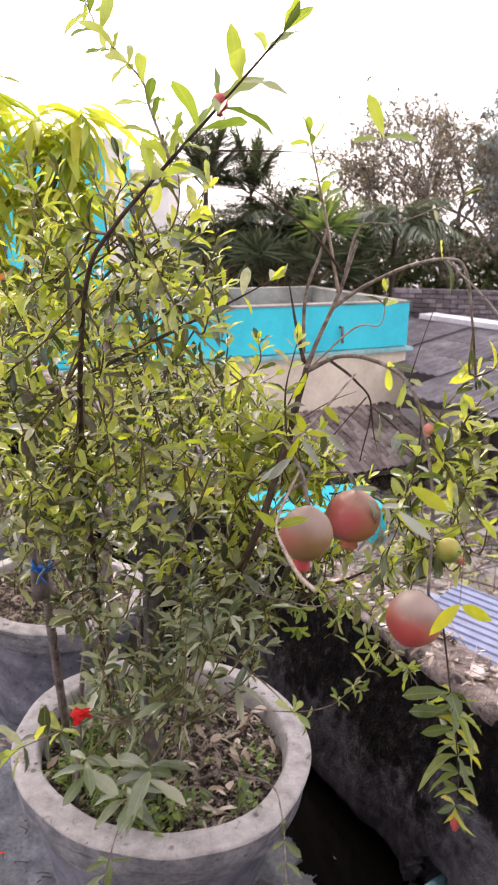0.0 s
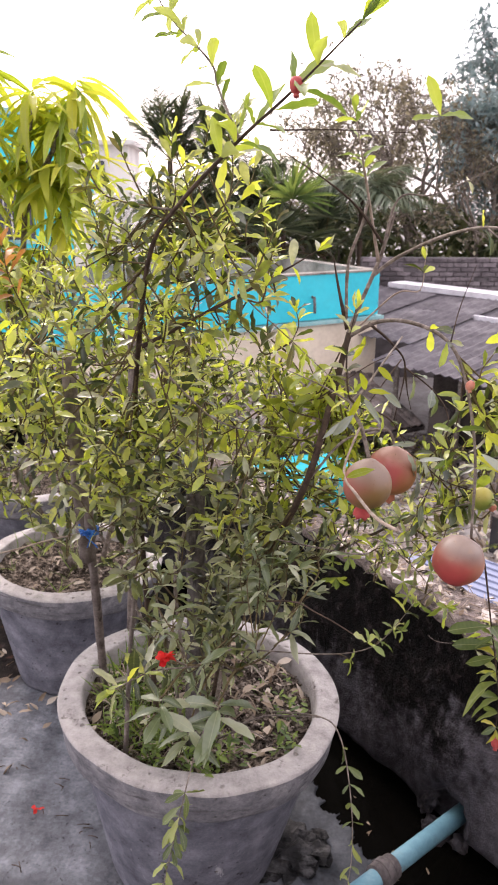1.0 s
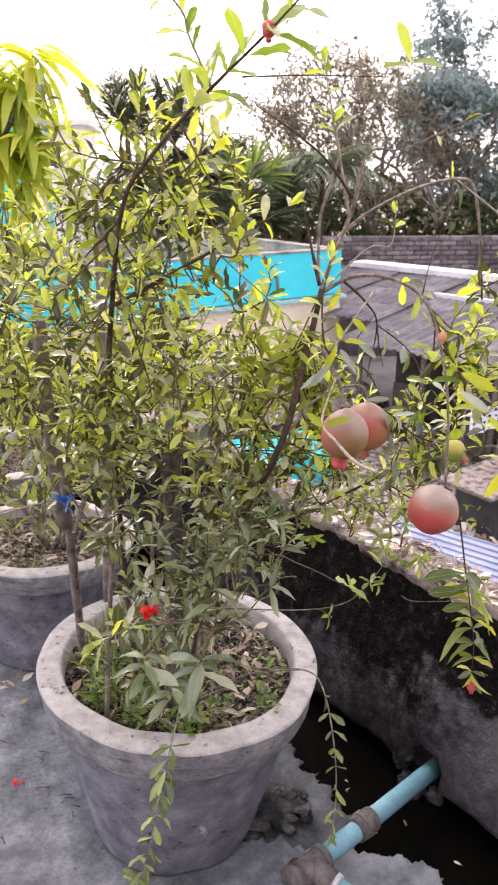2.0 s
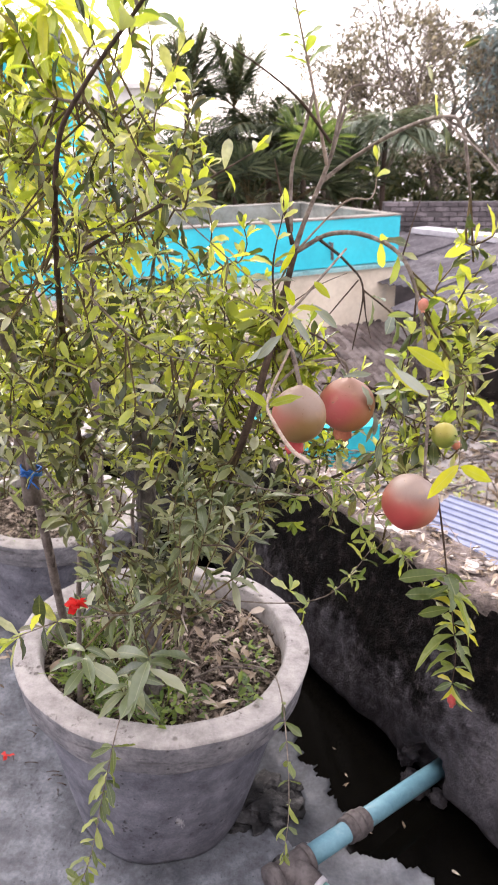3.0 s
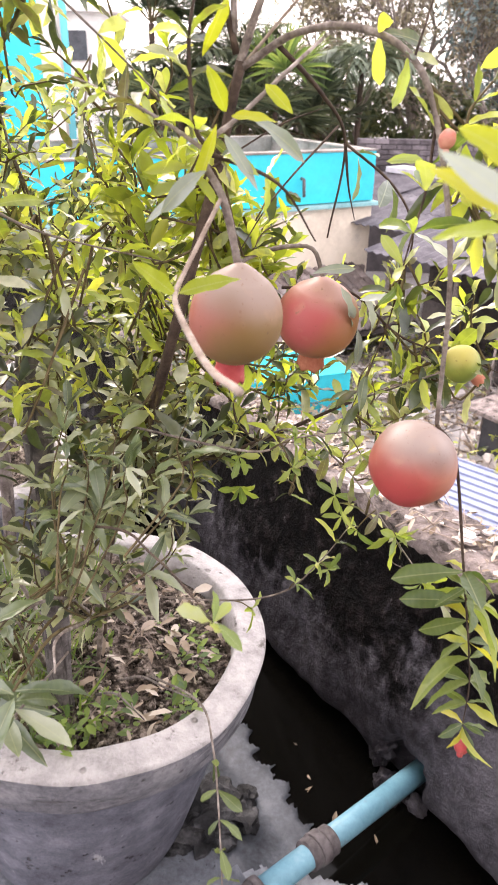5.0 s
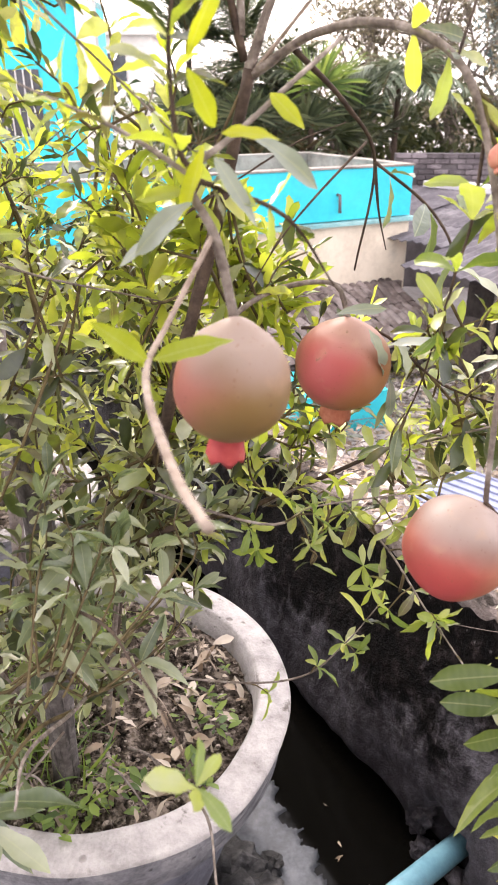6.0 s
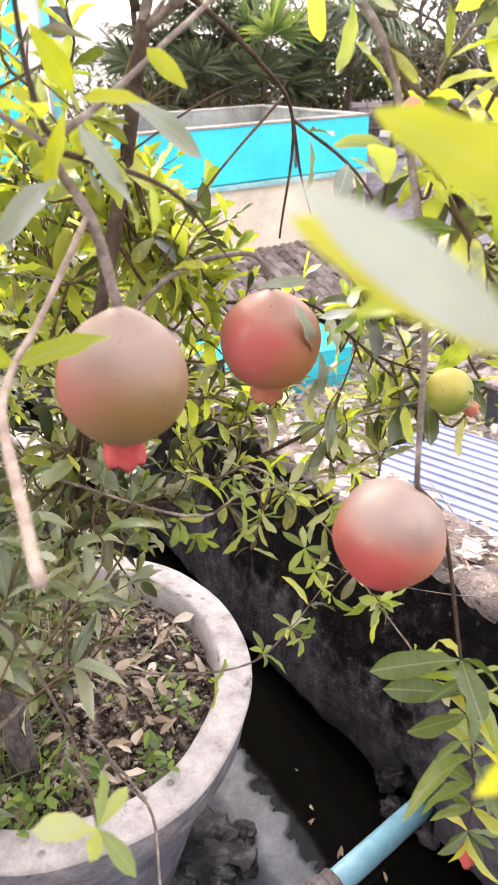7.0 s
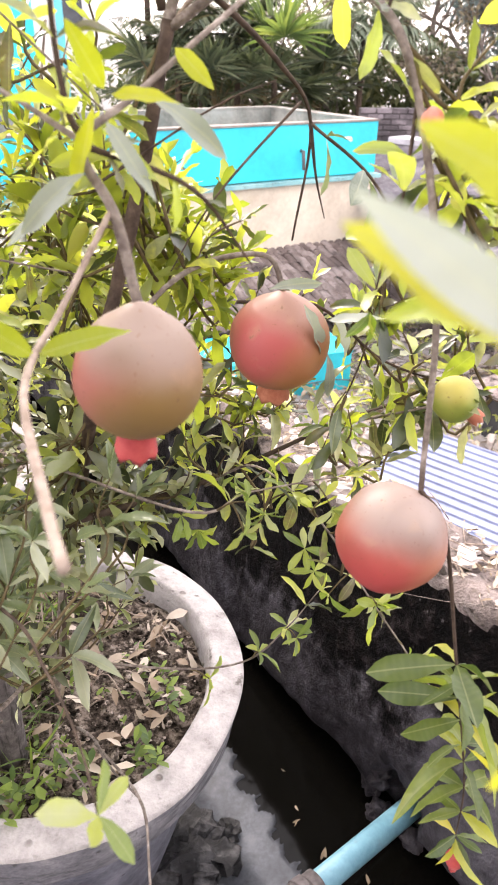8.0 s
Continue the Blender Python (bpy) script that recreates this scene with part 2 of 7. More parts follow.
BRICK = surface("old_dark_brick", ((0.25, (0.045, 0.038, 0.042)), (0.55, (0.105, 0.09, 0.095)), (0.8, (0.21, 0.18, 0.19))), 7, 40, 0.9, 0.4, 0.01, rand=0.3, spec=0.1, stain=(0.06, 0.052, 0.055), stain_scale=1.4, stain_at=(0.48, 0.66))
MORTAR = surface("mortar", ((0.3, (0.06, 0.051, 0.054)), (0.7, (0.13, 0.115, 0.117))), 5, 60, 0.95, 0.4, 0.01)
SHEET_BLUE = surface("pale_blue_roof_sheet", ((0.3, (0.17, 0.19, 0.29)), (0.6, (0.25, 0.275, 0.385))), 3, 30, 0.55, 0.15, 0.005, stain=(0.17, 0.17, 0.2), stain_scale=2.2, stain_at=(0.55, 0.75), spec=0.25)
GROUND = surface("pale_yard_ground", ((0.25, (0.18, 0.16, 0.15)), (0.5, (0.36, 0.335, 0.33)), (0.75, (0.52, 0.5, 0.5))), 1.4, 14, 0.95, 0.5, 0.02, stain=(0.13, 0.1, 0.085), stain_scale=0.7, stain_at=(0.5, 0.68), spec=0.1)
TILE_BROWN = surface("brown_country_tile", ((0.25, (0.06, 0.045, 0.042)), (0.55, (0.14, 0.11, 0.1)), (0.8, (0.27, 0.225, 0.21))), 8, 40, 0.9, 0.5, 0.01, rand=0.3, spec=0.1, stain=(0.04, 0.032, 0.03), stain_scale=2, stain_at=(0.5, 0.65))
WHITE_HOUSE = surface("distant_whitewash", ((0.3, (0.5, 0.47, 0.45)), (0.6, (0.66, 0.63, 0.6))), 0.8, 8, 0.9, 0.2, 0.01)
GLASS_DARK = surface("dark_window", ((0.3, (0.03, 0.03, 0.035)), (0.6, (0.06, 0.06, 0.07))), 3, 20, 0.25, 0.05, 0.01)
INNER = surface("stained_grey_plaster", ((0.3, (0.14, 0.125, 0.11)), (0.55, (0.25, 0.225, 0.2)), (0.8, (0.36, 0.33, 0.3))), 2.5, 24, 0.9, 0.4, 0.01, stain=(0.09, 0.08, 0.07), stain_scale=2.4, stain_at=(0.5, 0.7))
BLUE_TIE = surface("blue_plastic_string", ((0.3, (0.01, 0.08, 0.35)), (0.6, (0.02, 0.16, 0.55))), 60, 200, 0.4, 0.3, 0.001)
RED_PETAL = leaf_material("red_petal", ((0.2, (0.5, 0.012, 0.012)), (0.8, (0.62, 0.04, 0.03))), (1.3, 1.0, 1.0), through_light=0.3, rough=0.6)
CALYX = surface("red_calyx", ((0.3, (0.34, 0.035, 0.04)), (0.6, (0.44, 0.07, 0.065)), (0.8, (0.42, 0.14, 0.1))), 90, 250, 0.5, 0.4, 0.001)
BUD_PINK = surface("pale_pink_bud", ((0.3, (0.5, 0.16, 0.12)), (0.7, (0.6, 0.28, 0.2))), 80, 250, 0.5, 0.2, 0.001)
CALYX_DRY = surface("dry_calyx", ((0.3, (0.3, 0.08, 0.04)), (0.7, (0.5, 0.2, 0.12))), 80, 250, 0.7, 0.4, 0.001)

LEAF_STOPS = ((0.0, (0.02, 0.03, 0.012)), (0.2, (0.06, 0.078, 0.024)), (0.29, (0.12, 0.1, 0.06)), (0.36, (0.17, 0.205, 0.045)), (0.48, (0.3, 0.355, 0.065)), (0.66, (0.43, 0.475, 0.09)), (0.78, (0.53, 0.53, 0.13)), (0.86, (0.22, 0.235, 0.14)), (1.0, (0.46, 0.45, 0.36)))
LEAF_MASS = leaf_material("pomegranate_leaf_mass", LEAF_STOPS, (1.7, 1.75, 0.5), False, 0.4, 0.36, 0.9)
LEAF_ONE = leaf_material("pomegranate_leaf", LEAF_STOPS, (1.7, 1.75, 0.5), True, 0.44, 0.34, 0.9)
# older lower leaves; the bush's inner shade is also put into this duller colour
LEAF_OLD_SHADED = leaf_material("old_shaded_leaf_mass", ((0.0, (0.022, 0.03, 0.013)), (0.25, (0.08, 0.095, 0.038)), (0.42, (0.16, 0.16, 0.085)), (0.6, (0.24, 0.275, 0.1)), (0.8, (0.34, 0.35, 0.23)), (1.0, (0.5, 0.5, 0.41))), (1.5, 1.55, 0.6), False, 0.34, 0.34, 1.0)
LEAF_YOUNG = leaf_material("young_leaf_mass", ((0.0, (0.16, 0.2, 0.04)), (0.5, (0.29, 0.33, 0.055)), (1.0, (0.42, 0.42, 0.09))), (1.5, 1.55, 0.5), False, 0.44, 0.36, 0.6)
LEAF_FRESH = leaf_material("fresh_leaf", ((0.0, (0.1, 0.15, 0.035)), (0.4, (0.2, 0.26, 0.05)), (0.8, (0.33, 0.36, 0.08)), (1.0, (0.34, 0.35, 0.24))), (1.5, 1.6, 0.6), True, 0.48, 0.34, 0.8)
LEAF_YELLOW = leaf_material("yellow_young_leaf", ((0.1, (0.24, 0.29, 0.02)), (0.6, (0.37, 0.39, 0.02)), (0.9, (0.42, 0.4, 0.03))), (1.5, 1.5, 0.6), True, 0.5)
LEAF_GREY = leaf_material("grey_green_leaf", ((0.0, (0.055, 0.08, 0.035)), (0.35, (0.12, 0.155, 0.07)), (0.7, (0.2, 0.23, 0.13)), (1.0, (0.34, 0.35, 0.25))), (1.5, 1.6, 0.7), True, 0.28, 0.32, 1.0)
LEAF_TRAIL = leaf_material("trailing_leaf", ((0.0, (0.05, 0.075, 0.022)), (0.5, (0.12, 0.155, 0.04)), (1.0, (0.25, 0.28, 0.075))), (1.4, 1.45, 0.6), True, 0.34, 0.4, 0.6)
LEAF_SPRIG = leaf_material("hanging_sprig_leaf", ((0.0, (0.05, 0.08, 0.02)), (0.4, (0.11, 0.15, 0.03)), (0.6, (0.2, 0.24, 0.06)), (0.75, (0.34, 0.35, 0.05)), (1.0, (0.44, 0.4, 0.05))), (1.5, 1.55, 0.6), True, 0.4, 0.4, 0.5)
LEAF_MANGO = leaf_material("mango_leaf_mass", ((0.0, (0.2, 0.27, 0.035)), (0.5, (0.36, 0.41, 0.05)), (1.0, (0.52, 0.5, 0.08))), (1.6, 1.6, 0.8), True, 0.5)
LEAF_MANGO_MASS = leaf_material("mango_inner_leaves", ((0.0, (0.2, 0.27, 0.035)), (0.5, (0.36, 0.41, 0.05)), (1.0, (0.52, 0.5, 0.08))), (1.6, 1.6, 0.8), False, 0.5)
LEAF_RUST = leaf_material("rust_young_leaf", ((0.2, (0.3, 0.14, 0.04)), (0.8, (0.42, 0.22, 0.06))), (1.5, 1.3, 1.0), True, 0.4)
LEAF_LOW = leaf_material("weed_leaf", ((0.0, (0.06, 0.1, 0.03)), (1.0, (0.2, 0.27, 0.06))), (1.8, 1.8, 1.0), False, 0.35)
LEAF_DRY = leaf_material("dry_leaf", ((0.0, (0.16, 0.11, 0.07)), (0.5, (0.34, 0.27, 0.2)), (1.0, (0.55, 0.48, 0.4))), (1.0, 0.9, 0.8), False, 0.1, 0.8)
LEAF_PALE = leaf_material("pale_leaf_underside", ((0.0, (0.2, 0.225, 0.18)), (0.5, (0.3, 0.32, 0.275)), (1.0, (0.4, 0.42, 0.37))), (1.1, 1.2, 0.95), True, 0.3, 0.36, 0.9)
TREE_LEAF = leaf_material("far_tree_leaf", ((0.0, (0.03, 0.045, 0.018)), (0.5, (0.06, 0.075, 0.03)), (1.0, (0.13, 0.13, 0.06))), (1.6, 1.6, 1.1), False, 0.3, 0.6)
# distance haze is mixed into this pale blue-green leaf colour
TREE_LEAF_HAZE = leaf_material("hazed_tree_leaf", ((0.0, (0.1, 0.14, 0.14)), (0.5, (0.16, 0.205, 0.205)), (1.0, (0.25, 0.29, 0.285))), (1.5, 1.6, 1.5), False, 0.3, 0.6)
TREE_LEAF_PALE = leaf_material("pale_bronze_tree_leaf", ((0.0, (0.06, 0.052, 0.036)), (0.5, (0.14, 0.122, 0.085)), (1.0, (0.3, 0.265, 0.19))), (1.4, 1.35, 1.1), False, 0.4, 0.6)
PALM_LEAF = leaf_material("palm_leaf", ((0.0, (0.03, 0.042, 0.024)), (0.5, (0.065, 0.08, 0.046)), (1.0, (0.16, 0.175, 0.105))), (1.7, 1.7, 1.0), False, 0.25, 0.4)
PALM_GREY = leaf_material("grey_palm_leaf", ((0.0, (0.07, 0.095, 0.06)), (0.5, (0.13, 0.16, 0.11)), (1.0, (0.24, 0.27, 0.19))), (1.5, 1.5, 1.0), False, 0.25, 0.4)
PALM_LIGHT = leaf_material("light_palm_leaf", ((0.0, (0.07, 0.11, 0.04)), (0.6, (0.14, 0.19, 0.06)), (1.0, (0.24, 0.28, 0.08))), (1.7, 1.7, 1.0), False, 0.35, 0.4)


def fruit_material(name, body, patches, rough=0.5):
    """Pomegranate rind: soft patches of colour or painted sheen (direction, colour, from, to) over the body colour,
    fine speckles and small scars.
    """
    m, nodes, links, bsdf = shader(name)
    coord = nodes.new("ShaderNodeTexCoord")
    warp = nodes.new("ShaderNodeTexNoise")
    warp.inputs["Scale"].default_value, warp.inputs["Detail"].default_value = 45, 5
    links.new(coord.outputs["Object"], warp.inputs["Vector"])
    colour = ramp(nodes, ((0.35, tuple(c * 0.85 for c in body)), (0.65, tuple(c * 1.12 for c in body))))
    links.new(warp.outputs["Fac"], colour.inputs["Fac"])
    colour = colour.outputs["Color"]
    unit = nodes.new("ShaderNodeVectorMath")
    unit.operation = "NORMALIZE"
    links.new(coord.outputs["Object"], unit.inputs[0])

    def over(base, fac, tint):
        mc = nodes.new("ShaderNodeMixRGB")
        mc.inputs["Color2"].default_value = (*tint, 1)
        links.new(fac, mc.inputs["Fac"])
        links.new(base, mc.inputs["Color1"])
        return mc.outputs["Color"]

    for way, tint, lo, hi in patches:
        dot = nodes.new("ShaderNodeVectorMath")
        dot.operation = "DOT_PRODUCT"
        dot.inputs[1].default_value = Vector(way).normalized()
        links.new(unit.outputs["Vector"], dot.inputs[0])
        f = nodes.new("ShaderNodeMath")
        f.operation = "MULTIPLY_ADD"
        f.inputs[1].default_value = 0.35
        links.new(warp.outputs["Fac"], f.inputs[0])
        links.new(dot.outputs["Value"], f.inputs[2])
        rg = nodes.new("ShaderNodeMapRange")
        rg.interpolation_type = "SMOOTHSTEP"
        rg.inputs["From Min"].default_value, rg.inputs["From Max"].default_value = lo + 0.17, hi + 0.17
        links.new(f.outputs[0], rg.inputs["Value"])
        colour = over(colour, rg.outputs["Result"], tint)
    for scale, lo, hi, tint, amount in ((420, 0.64, 0.72, (0.17, 0.07, 0.03), 0.4), (120, 0.69, 0.74, (0.09, 0.04, 0.02), 0.7), (60, 0.6, 0.75, (0.4, 0.24, 0.14), 0.3)):
        spots = nodes.new("ShaderNodeTexNoise")
        spots.inputs["Scale"].default_value, spots.inputs["Detail"].default_value = scale, 3
        links.new(coord.outputs["Object"], spots.inputs["Vector"])
        rg = nodes.new("ShaderNodeMapRange")
        rg.inputs["From Min"].default_value, rg.inputs["From Max"].default_value, rg.inputs["To Max"].default_value = lo, hi, amount
        links.new(spots.outputs["Fac"], rg.inputs["Value"])
        colour = over(colour, rg.outputs["Result"], tint)
    links.new(colour, bsdf.inputs["Base Color"])
    bsdf.inputs["Roughness"].default_value = rough
    bsdf.inputs["Specular IOR Level"].default_value = 0.4
    bp = nodes.new("ShaderNodeBump")
    bp.inputs["Strength"].default_value, bp.inputs["Distance"].default_value = 0.1, 0.001
    links.new(warp.outputs["Fac"], bp.inputs["Height"])
    links.new(bp.outputs["Normal"], bsdf.inputs["Normal"])
    return m


def water_material():
    m, nodes, links, bsdf = shader("still_dirty_water")
    bsdf.inputs["Base Color"].default_value = (0.0026, 0.0024, 0.0019, 1)
    bsdf.inputs["Roughness"].default_value = 0.07
    bsdf.inputs["IOR"].default_value = 1.33
    bsdf.inputs["Specular IOR Level"].default_value = 0.22
    geo, n, bp = nodes.new("ShaderNodeNewGeometry"), nodes.new("ShaderNodeTexNoise"), nodes.new("ShaderNodeBump")
    n.inputs["Scale"].default_value = 7
    links.new(geo.outputs["Position"], n.inputs["Vector"])
    bp.inputs["Strength"].default_value, bp.inputs["Distance"].default_value = 0.05, 0.01
    links.new(n.outputs["Fac"], bp.inputs["Height"])
    links.new(bp.outputs["Normal"], bsdf.inputs["Normal"])
    return m


def wall_material():
    """Soot-black moss over damp grey render, with a ragged border between them and scratches in the grey."""
    m, nodes, links, bsdf = shader("mossy_damp_wall")
    geo = nodes.new("ShaderNodeNewGeometry")

    def tex(scale, detail, stretch=None, rough=0.62):
        n = nodes.new("ShaderNodeTexNoise")
        n.inputs["Scale"].default_value, n.inputs["Detail"].default_value, n.inputs["Roughness"].default_value = scale, detail, rough
        src = geo.outputs["Position"]
        if stretch:
            v = nodes.new("ShaderNodeVectorMath")
            v.operation = "MULTIPLY"
            v.inputs[1].default_value = stretch
            links.new(src, v.inputs[0])
            src = v.outputs["Vector"]
        links.new(src, n.inputs["Vector"])
        return n.outputs["Fac"]

    def math_node(op, x, y, z=None):
        n = nodes.new("ShaderNodeMath")
        n.operation = op
        for i, v in enumerate((x, y, z)):
            if v is None:
                continue
            if isinstance(v, (int, float)):
                n.inputs[i].default_value = v
            else:
                links.new(v, n.inputs[i])
        return n.outputs[0]

    broad, fine, grain, runs = tex(4.5, 8), tex(38, 7), tex(190, 4), tex(26, 5, (1, 1, 0.16))
    black = ramp(nodes, ((0.42, (0.0012, 0.0009, 0.0009)), (0.56, (0.006, 0.0042, 0.004)), (0.7, (0.04, 0.032, 0.032))))
    links.new(fine, black.inputs["Fac"])
    grey = ramp(nodes, ((0.34, (0.006, 0.0052, 0.006)), (0.5, (0.034, 0.03, 0.034)), (0.66, (0.1, 0.094, 0.106))))
    grey_fac = math_node("MULTIPLY_ADD", runs, 0.14, math_node("MULTIPLY", math_node("ADD", fine, broad), 0.43))
    sep = nodes.new("ShaderNodeSeparateXYZ")
    links.new(geo.outputs["Position"], sep.inputs[0])
    # moss hangs from the top of the wall in ragged tongues
    height = math_node("MULTIPLY_ADD", broad, -0.55, math_node("MULTIPLY_ADD", runs, -0.25, math_node("MULTIPLY_ADD", fine, -0.2, sep.outputs["Z"])))
    # past the drain the render is cleaner and paler
    run = nodes.new("ShaderNodeVectorMath")
    run.operation = "DOT_PRODUCT"
    run.inputs[1].default_value = (0.489, -0.873, 0)
    links.new(geo.outputs["Position"], run.inputs[0])
    clean = nodes.new("ShaderNodeMapRange")
    clean.interpolation_type = "SMOOTHSTEP"
    clean.inputs["From Min"].default_value, clean.inputs["From Max"].default_value = -0.95, -0.65
    links.new(math_node("MULTIPLY_ADD", broad, 0.3, math_node("SUBTRACT", run.outputs["Value"], 0.15)), clean.inputs["Value"])
    height = math_node("MULTIPLY_ADD", clean.outputs["Result"], -0.13, height)
    links.new(math_node("MULTIPLY_ADD", clean.outputs["Result"], 0.09, grey_fac), grey.inputs["Fac"])
    edge = nodes.new("ShaderNodeMapRange")
    edge.interpolation_type = "SMOOTHSTEP"
    edge.inputs["From Min"].default_value, edge.inputs["From Max"].default_value = -0.34, -0.22
    links.new(height, edge.inputs["Value"])
    mix = nodes.new("ShaderNodeMixRGB")
    links.new(edge.outputs["Result"], mix.inputs["Fac"])
    links.new(grey.outputs["Color"], mix.inputs["Color1"])
    links.new(black.outputs["Color"], mix.inputs["Color2"])
    # pale lichen flecks
    fleck = ramp(nodes, ((0.69, (0, 0, 0)), (0.74, (1, 1, 1))))
    links.new(tex(75, 2), fleck.inputs["Fac"])
    mf = nodes.new("ShaderNodeMixRGB")
    mf.inputs["Color2"].default_value = (0.12, 0.11, 0.11, 1)
    links.new(math_node("MULTIPLY", fleck.outputs["Color"], 0.6), mf.inputs["Fac"])
    links.new(mix.outputs["Color"], mf.inputs["Color1"])
    links.new(mf.outputs["Color"], bsdf.inputs["Base Color"])
    bsdf.inputs["Roughness"].default_value = 0.5
    bsdf.inputs["Specular IOR Level"].default_value = 0.08
    bp = nodes.new("ShaderNodeBump")
    bp.inputs["Strength"].default_value, bp.inputs["Distance"].default_value = 1.0, 0.012
    links.new(math_node("MULTIPLY_ADD", grain, 0.35, fine), bp.inputs["Height"])
    links.new(bp.outputs["Normal"], bsdf.inputs["Normal"])
    return m


WATER = water_material()
WALL_DAMP = wall_material()


# ---- mesh helpers ----
def mesh_of(bm, name, material, smooth=True):
    me = bpy.data.meshes.new(name)
    bm.normal_update()
    bm.to_mesh(me)
    bm.free()
    for p in me.polygons:
        p.use_smooth = smooth
    me.materials.append(material)
    return me


def thing(name, at, label, category, group="", kind=""):
    """The Empty at a thing's base."""
    ob = new(name)
    ob.empty_display_size = 0.05
    ob.matrix_basis = pose(*at)
    return tagged(ob, label, category, group, kind)


def hang(ob, parent):
    ob.parent = parent
    if parent.type == "EMPTY":
        ob.matrix_parent_inverse = parent.matrix_basis.inverted()
    return ob


def part(name, bm, material, parent, label="", smooth=True, kind=""):
    """One mesh, in world places, under its thing or under a part."""
    ob = new(name, mesh_of(bm, name, material, smooth) if isinstance(bm, bmesh.types.BMesh) else bm)
    return tagged(hang(ob, parent), label, kind=kind)


def solo(name, bm, material, label, category, group="", kind="", smooth=True):
    return tagged(new(name, mesh_of(bm, name, material, smooth)), label, category, group, kind)


def catmull(pts, n):
    """A smooth line of n steps a span through the points."""
    p = [Vector(q) for q in pts]
    p = [p[0] * 2 - p[1]] + p + [p[-1] * 2 - p[-2]]
    out = []
    for i in range(1, len(p) - 2):
        for k in range(n):
            t = k / n
            out.append(0.5 * (2 * p[i] + (p[i + 1] - p[i - 1]) * t + (2 * p[i - 1] - 5 * p[i] + 4 * p[i + 1] - p[i + 2]) * t * t + (3 * p[i] - p[i - 1] - 3 * p[i + 1] + p[i + 2]) * t ** 3))
    return out + [p[-2]]


def tube(bm, pts, r0, r1, sides=6, lump=0.0, close=True):
    """A tapered round stem through the points."""
    rings, n = [], len(pts)
    side = None
    for i, c in enumerate(pts):
        c = Vector(c)
        d = (Vector(pts[min(i + 1, n - 1)]) - Vector(pts[max(i - 1, 0)])).normalized()
        if side is None:
            side = d.orthogonal().normalized()
        side = (side - d * side.dot(d)).normalized()
        up = d.cross(side)
        r = r0 + (r1 - r0) * i / max(n - 1, 1)
        ring = []
        for k in range(sides):
            a = 2 * math.pi * k / sides
            q = r * (1 + (lump * noise.noise(c * 40 + Vector((k * 3.1, 0, 0))) if lump else 0))
            ring.append(bm.verts.new(c + (side * math.cos(a) + up * math.sin(a)) * q))
        rings.append(ring)
    for a, b in zip(rings, rings[1:]):
        for k in range(sides):
            bm.faces.new((a[k], a[(k + 1) % sides], b[(k + 1) % sides], b[k]))
    if close:
        bm.faces.new(rings[0][::-1])
        bm.faces.new(rings[-1])
    return bm


def box(bm, m, sx, sy, sz, bevel=0.0):
    """A box with its base centre at the pose m."""
    vs = bmesh.ops.create_cube(bm, size=1, matrix=m @ Matrix.Translation((0, 0, sz / 2)) @ Matrix.Diagonal((sx, sy, sz, 1)))["verts"]
    if bevel:
        es = list({e for v in vs for e in v.link_edges})
        bmesh.ops.bevel(bm, geom=es, offset=bevel, segments=2, affect="EDGES")
    return bm


def lathe(bm, profile, at, sides=72, wobble=0.0, seed=0.0):
    rings = []
    for r, z in profile:
        ring = []
        for k in range(sides):
            a = 2 * math.pi * k / sides
            q = r * (1 + wobble * noise.noise(Vector((math.cos(a) * 2 + seed, math.sin(a) * 2, z * 9))))
            dz = wobble * 0.25 * noise.noise(Vector((math.cos(a) * 3, math.sin(a) * 3 + seed, r * 5)))
            ring.append(bm.verts.new((at[0] + q * math.cos(a), at[1] + q * math.sin(a), at[2] + z + dz)))
        rings.append(ring)
    for a, b in zip(rings, rings[1:]):
        for k in range(sides):
            bm.faces.new((a[k], a[(k + 1) % sides], b[(k + 1) % sides], b[k]))
    return bm


def boulder(bm, at, size, seed, squash=0.7, sub=2, jag=0.45):
    vs = bmesh.ops.create_icosphere(bm, subdivisions=sub, radius=1)["verts"]
    for v in vs:
        k = 1 + jag * noise.noise(v.co * (1.3 if jag < 0.6 else 2.1) + Vector((seed, seed * 2, 0)))
        v.co = Vector(at) + Vector((v.co.x * size[0], v.co.y * size[1], v.co.z * size[2] * squash)) * k
    return bm


# ---- leaves ----
def leaf_shape(width, fold, curl, twist=0.0, stations=7, blunt=True):
    """A blade of length 1 along y, blunt and widest past the middle or lance-shaped: points and faces, folded at the midrib and curling down."""
    vs, fs = [], []
    for i in range(stations + 1):
        t = i / stations
        w = 0.03
        if 0 < t < 1:
            w = 1.72 * t ** 0.85 * (1 - t ** 3) ** 0.8 if blunt else math.sin(math.pi * t ** 0.85) ** 0.8
        w *= width * 0.5
        z = -curl * t * t
        a = twist * t
        for s in (-1, 0, 1):
            x, h = s * w, abs(s) * fold * w
            h += 0.09 * width * math.sin(t * 15 + s * 2) * (s != 0) * (0 < t < 1)
            vs.append((x * math.cos(a) - h * math.sin(a), t, z + h * math.cos(a) + x * math.sin(a)))
    for i in range(stations):
        for k in (0, 1):
            a = i * 3 + k
            fs.append((a, a + 1, a + 4, a + 3))
    return np.array(vs), fs


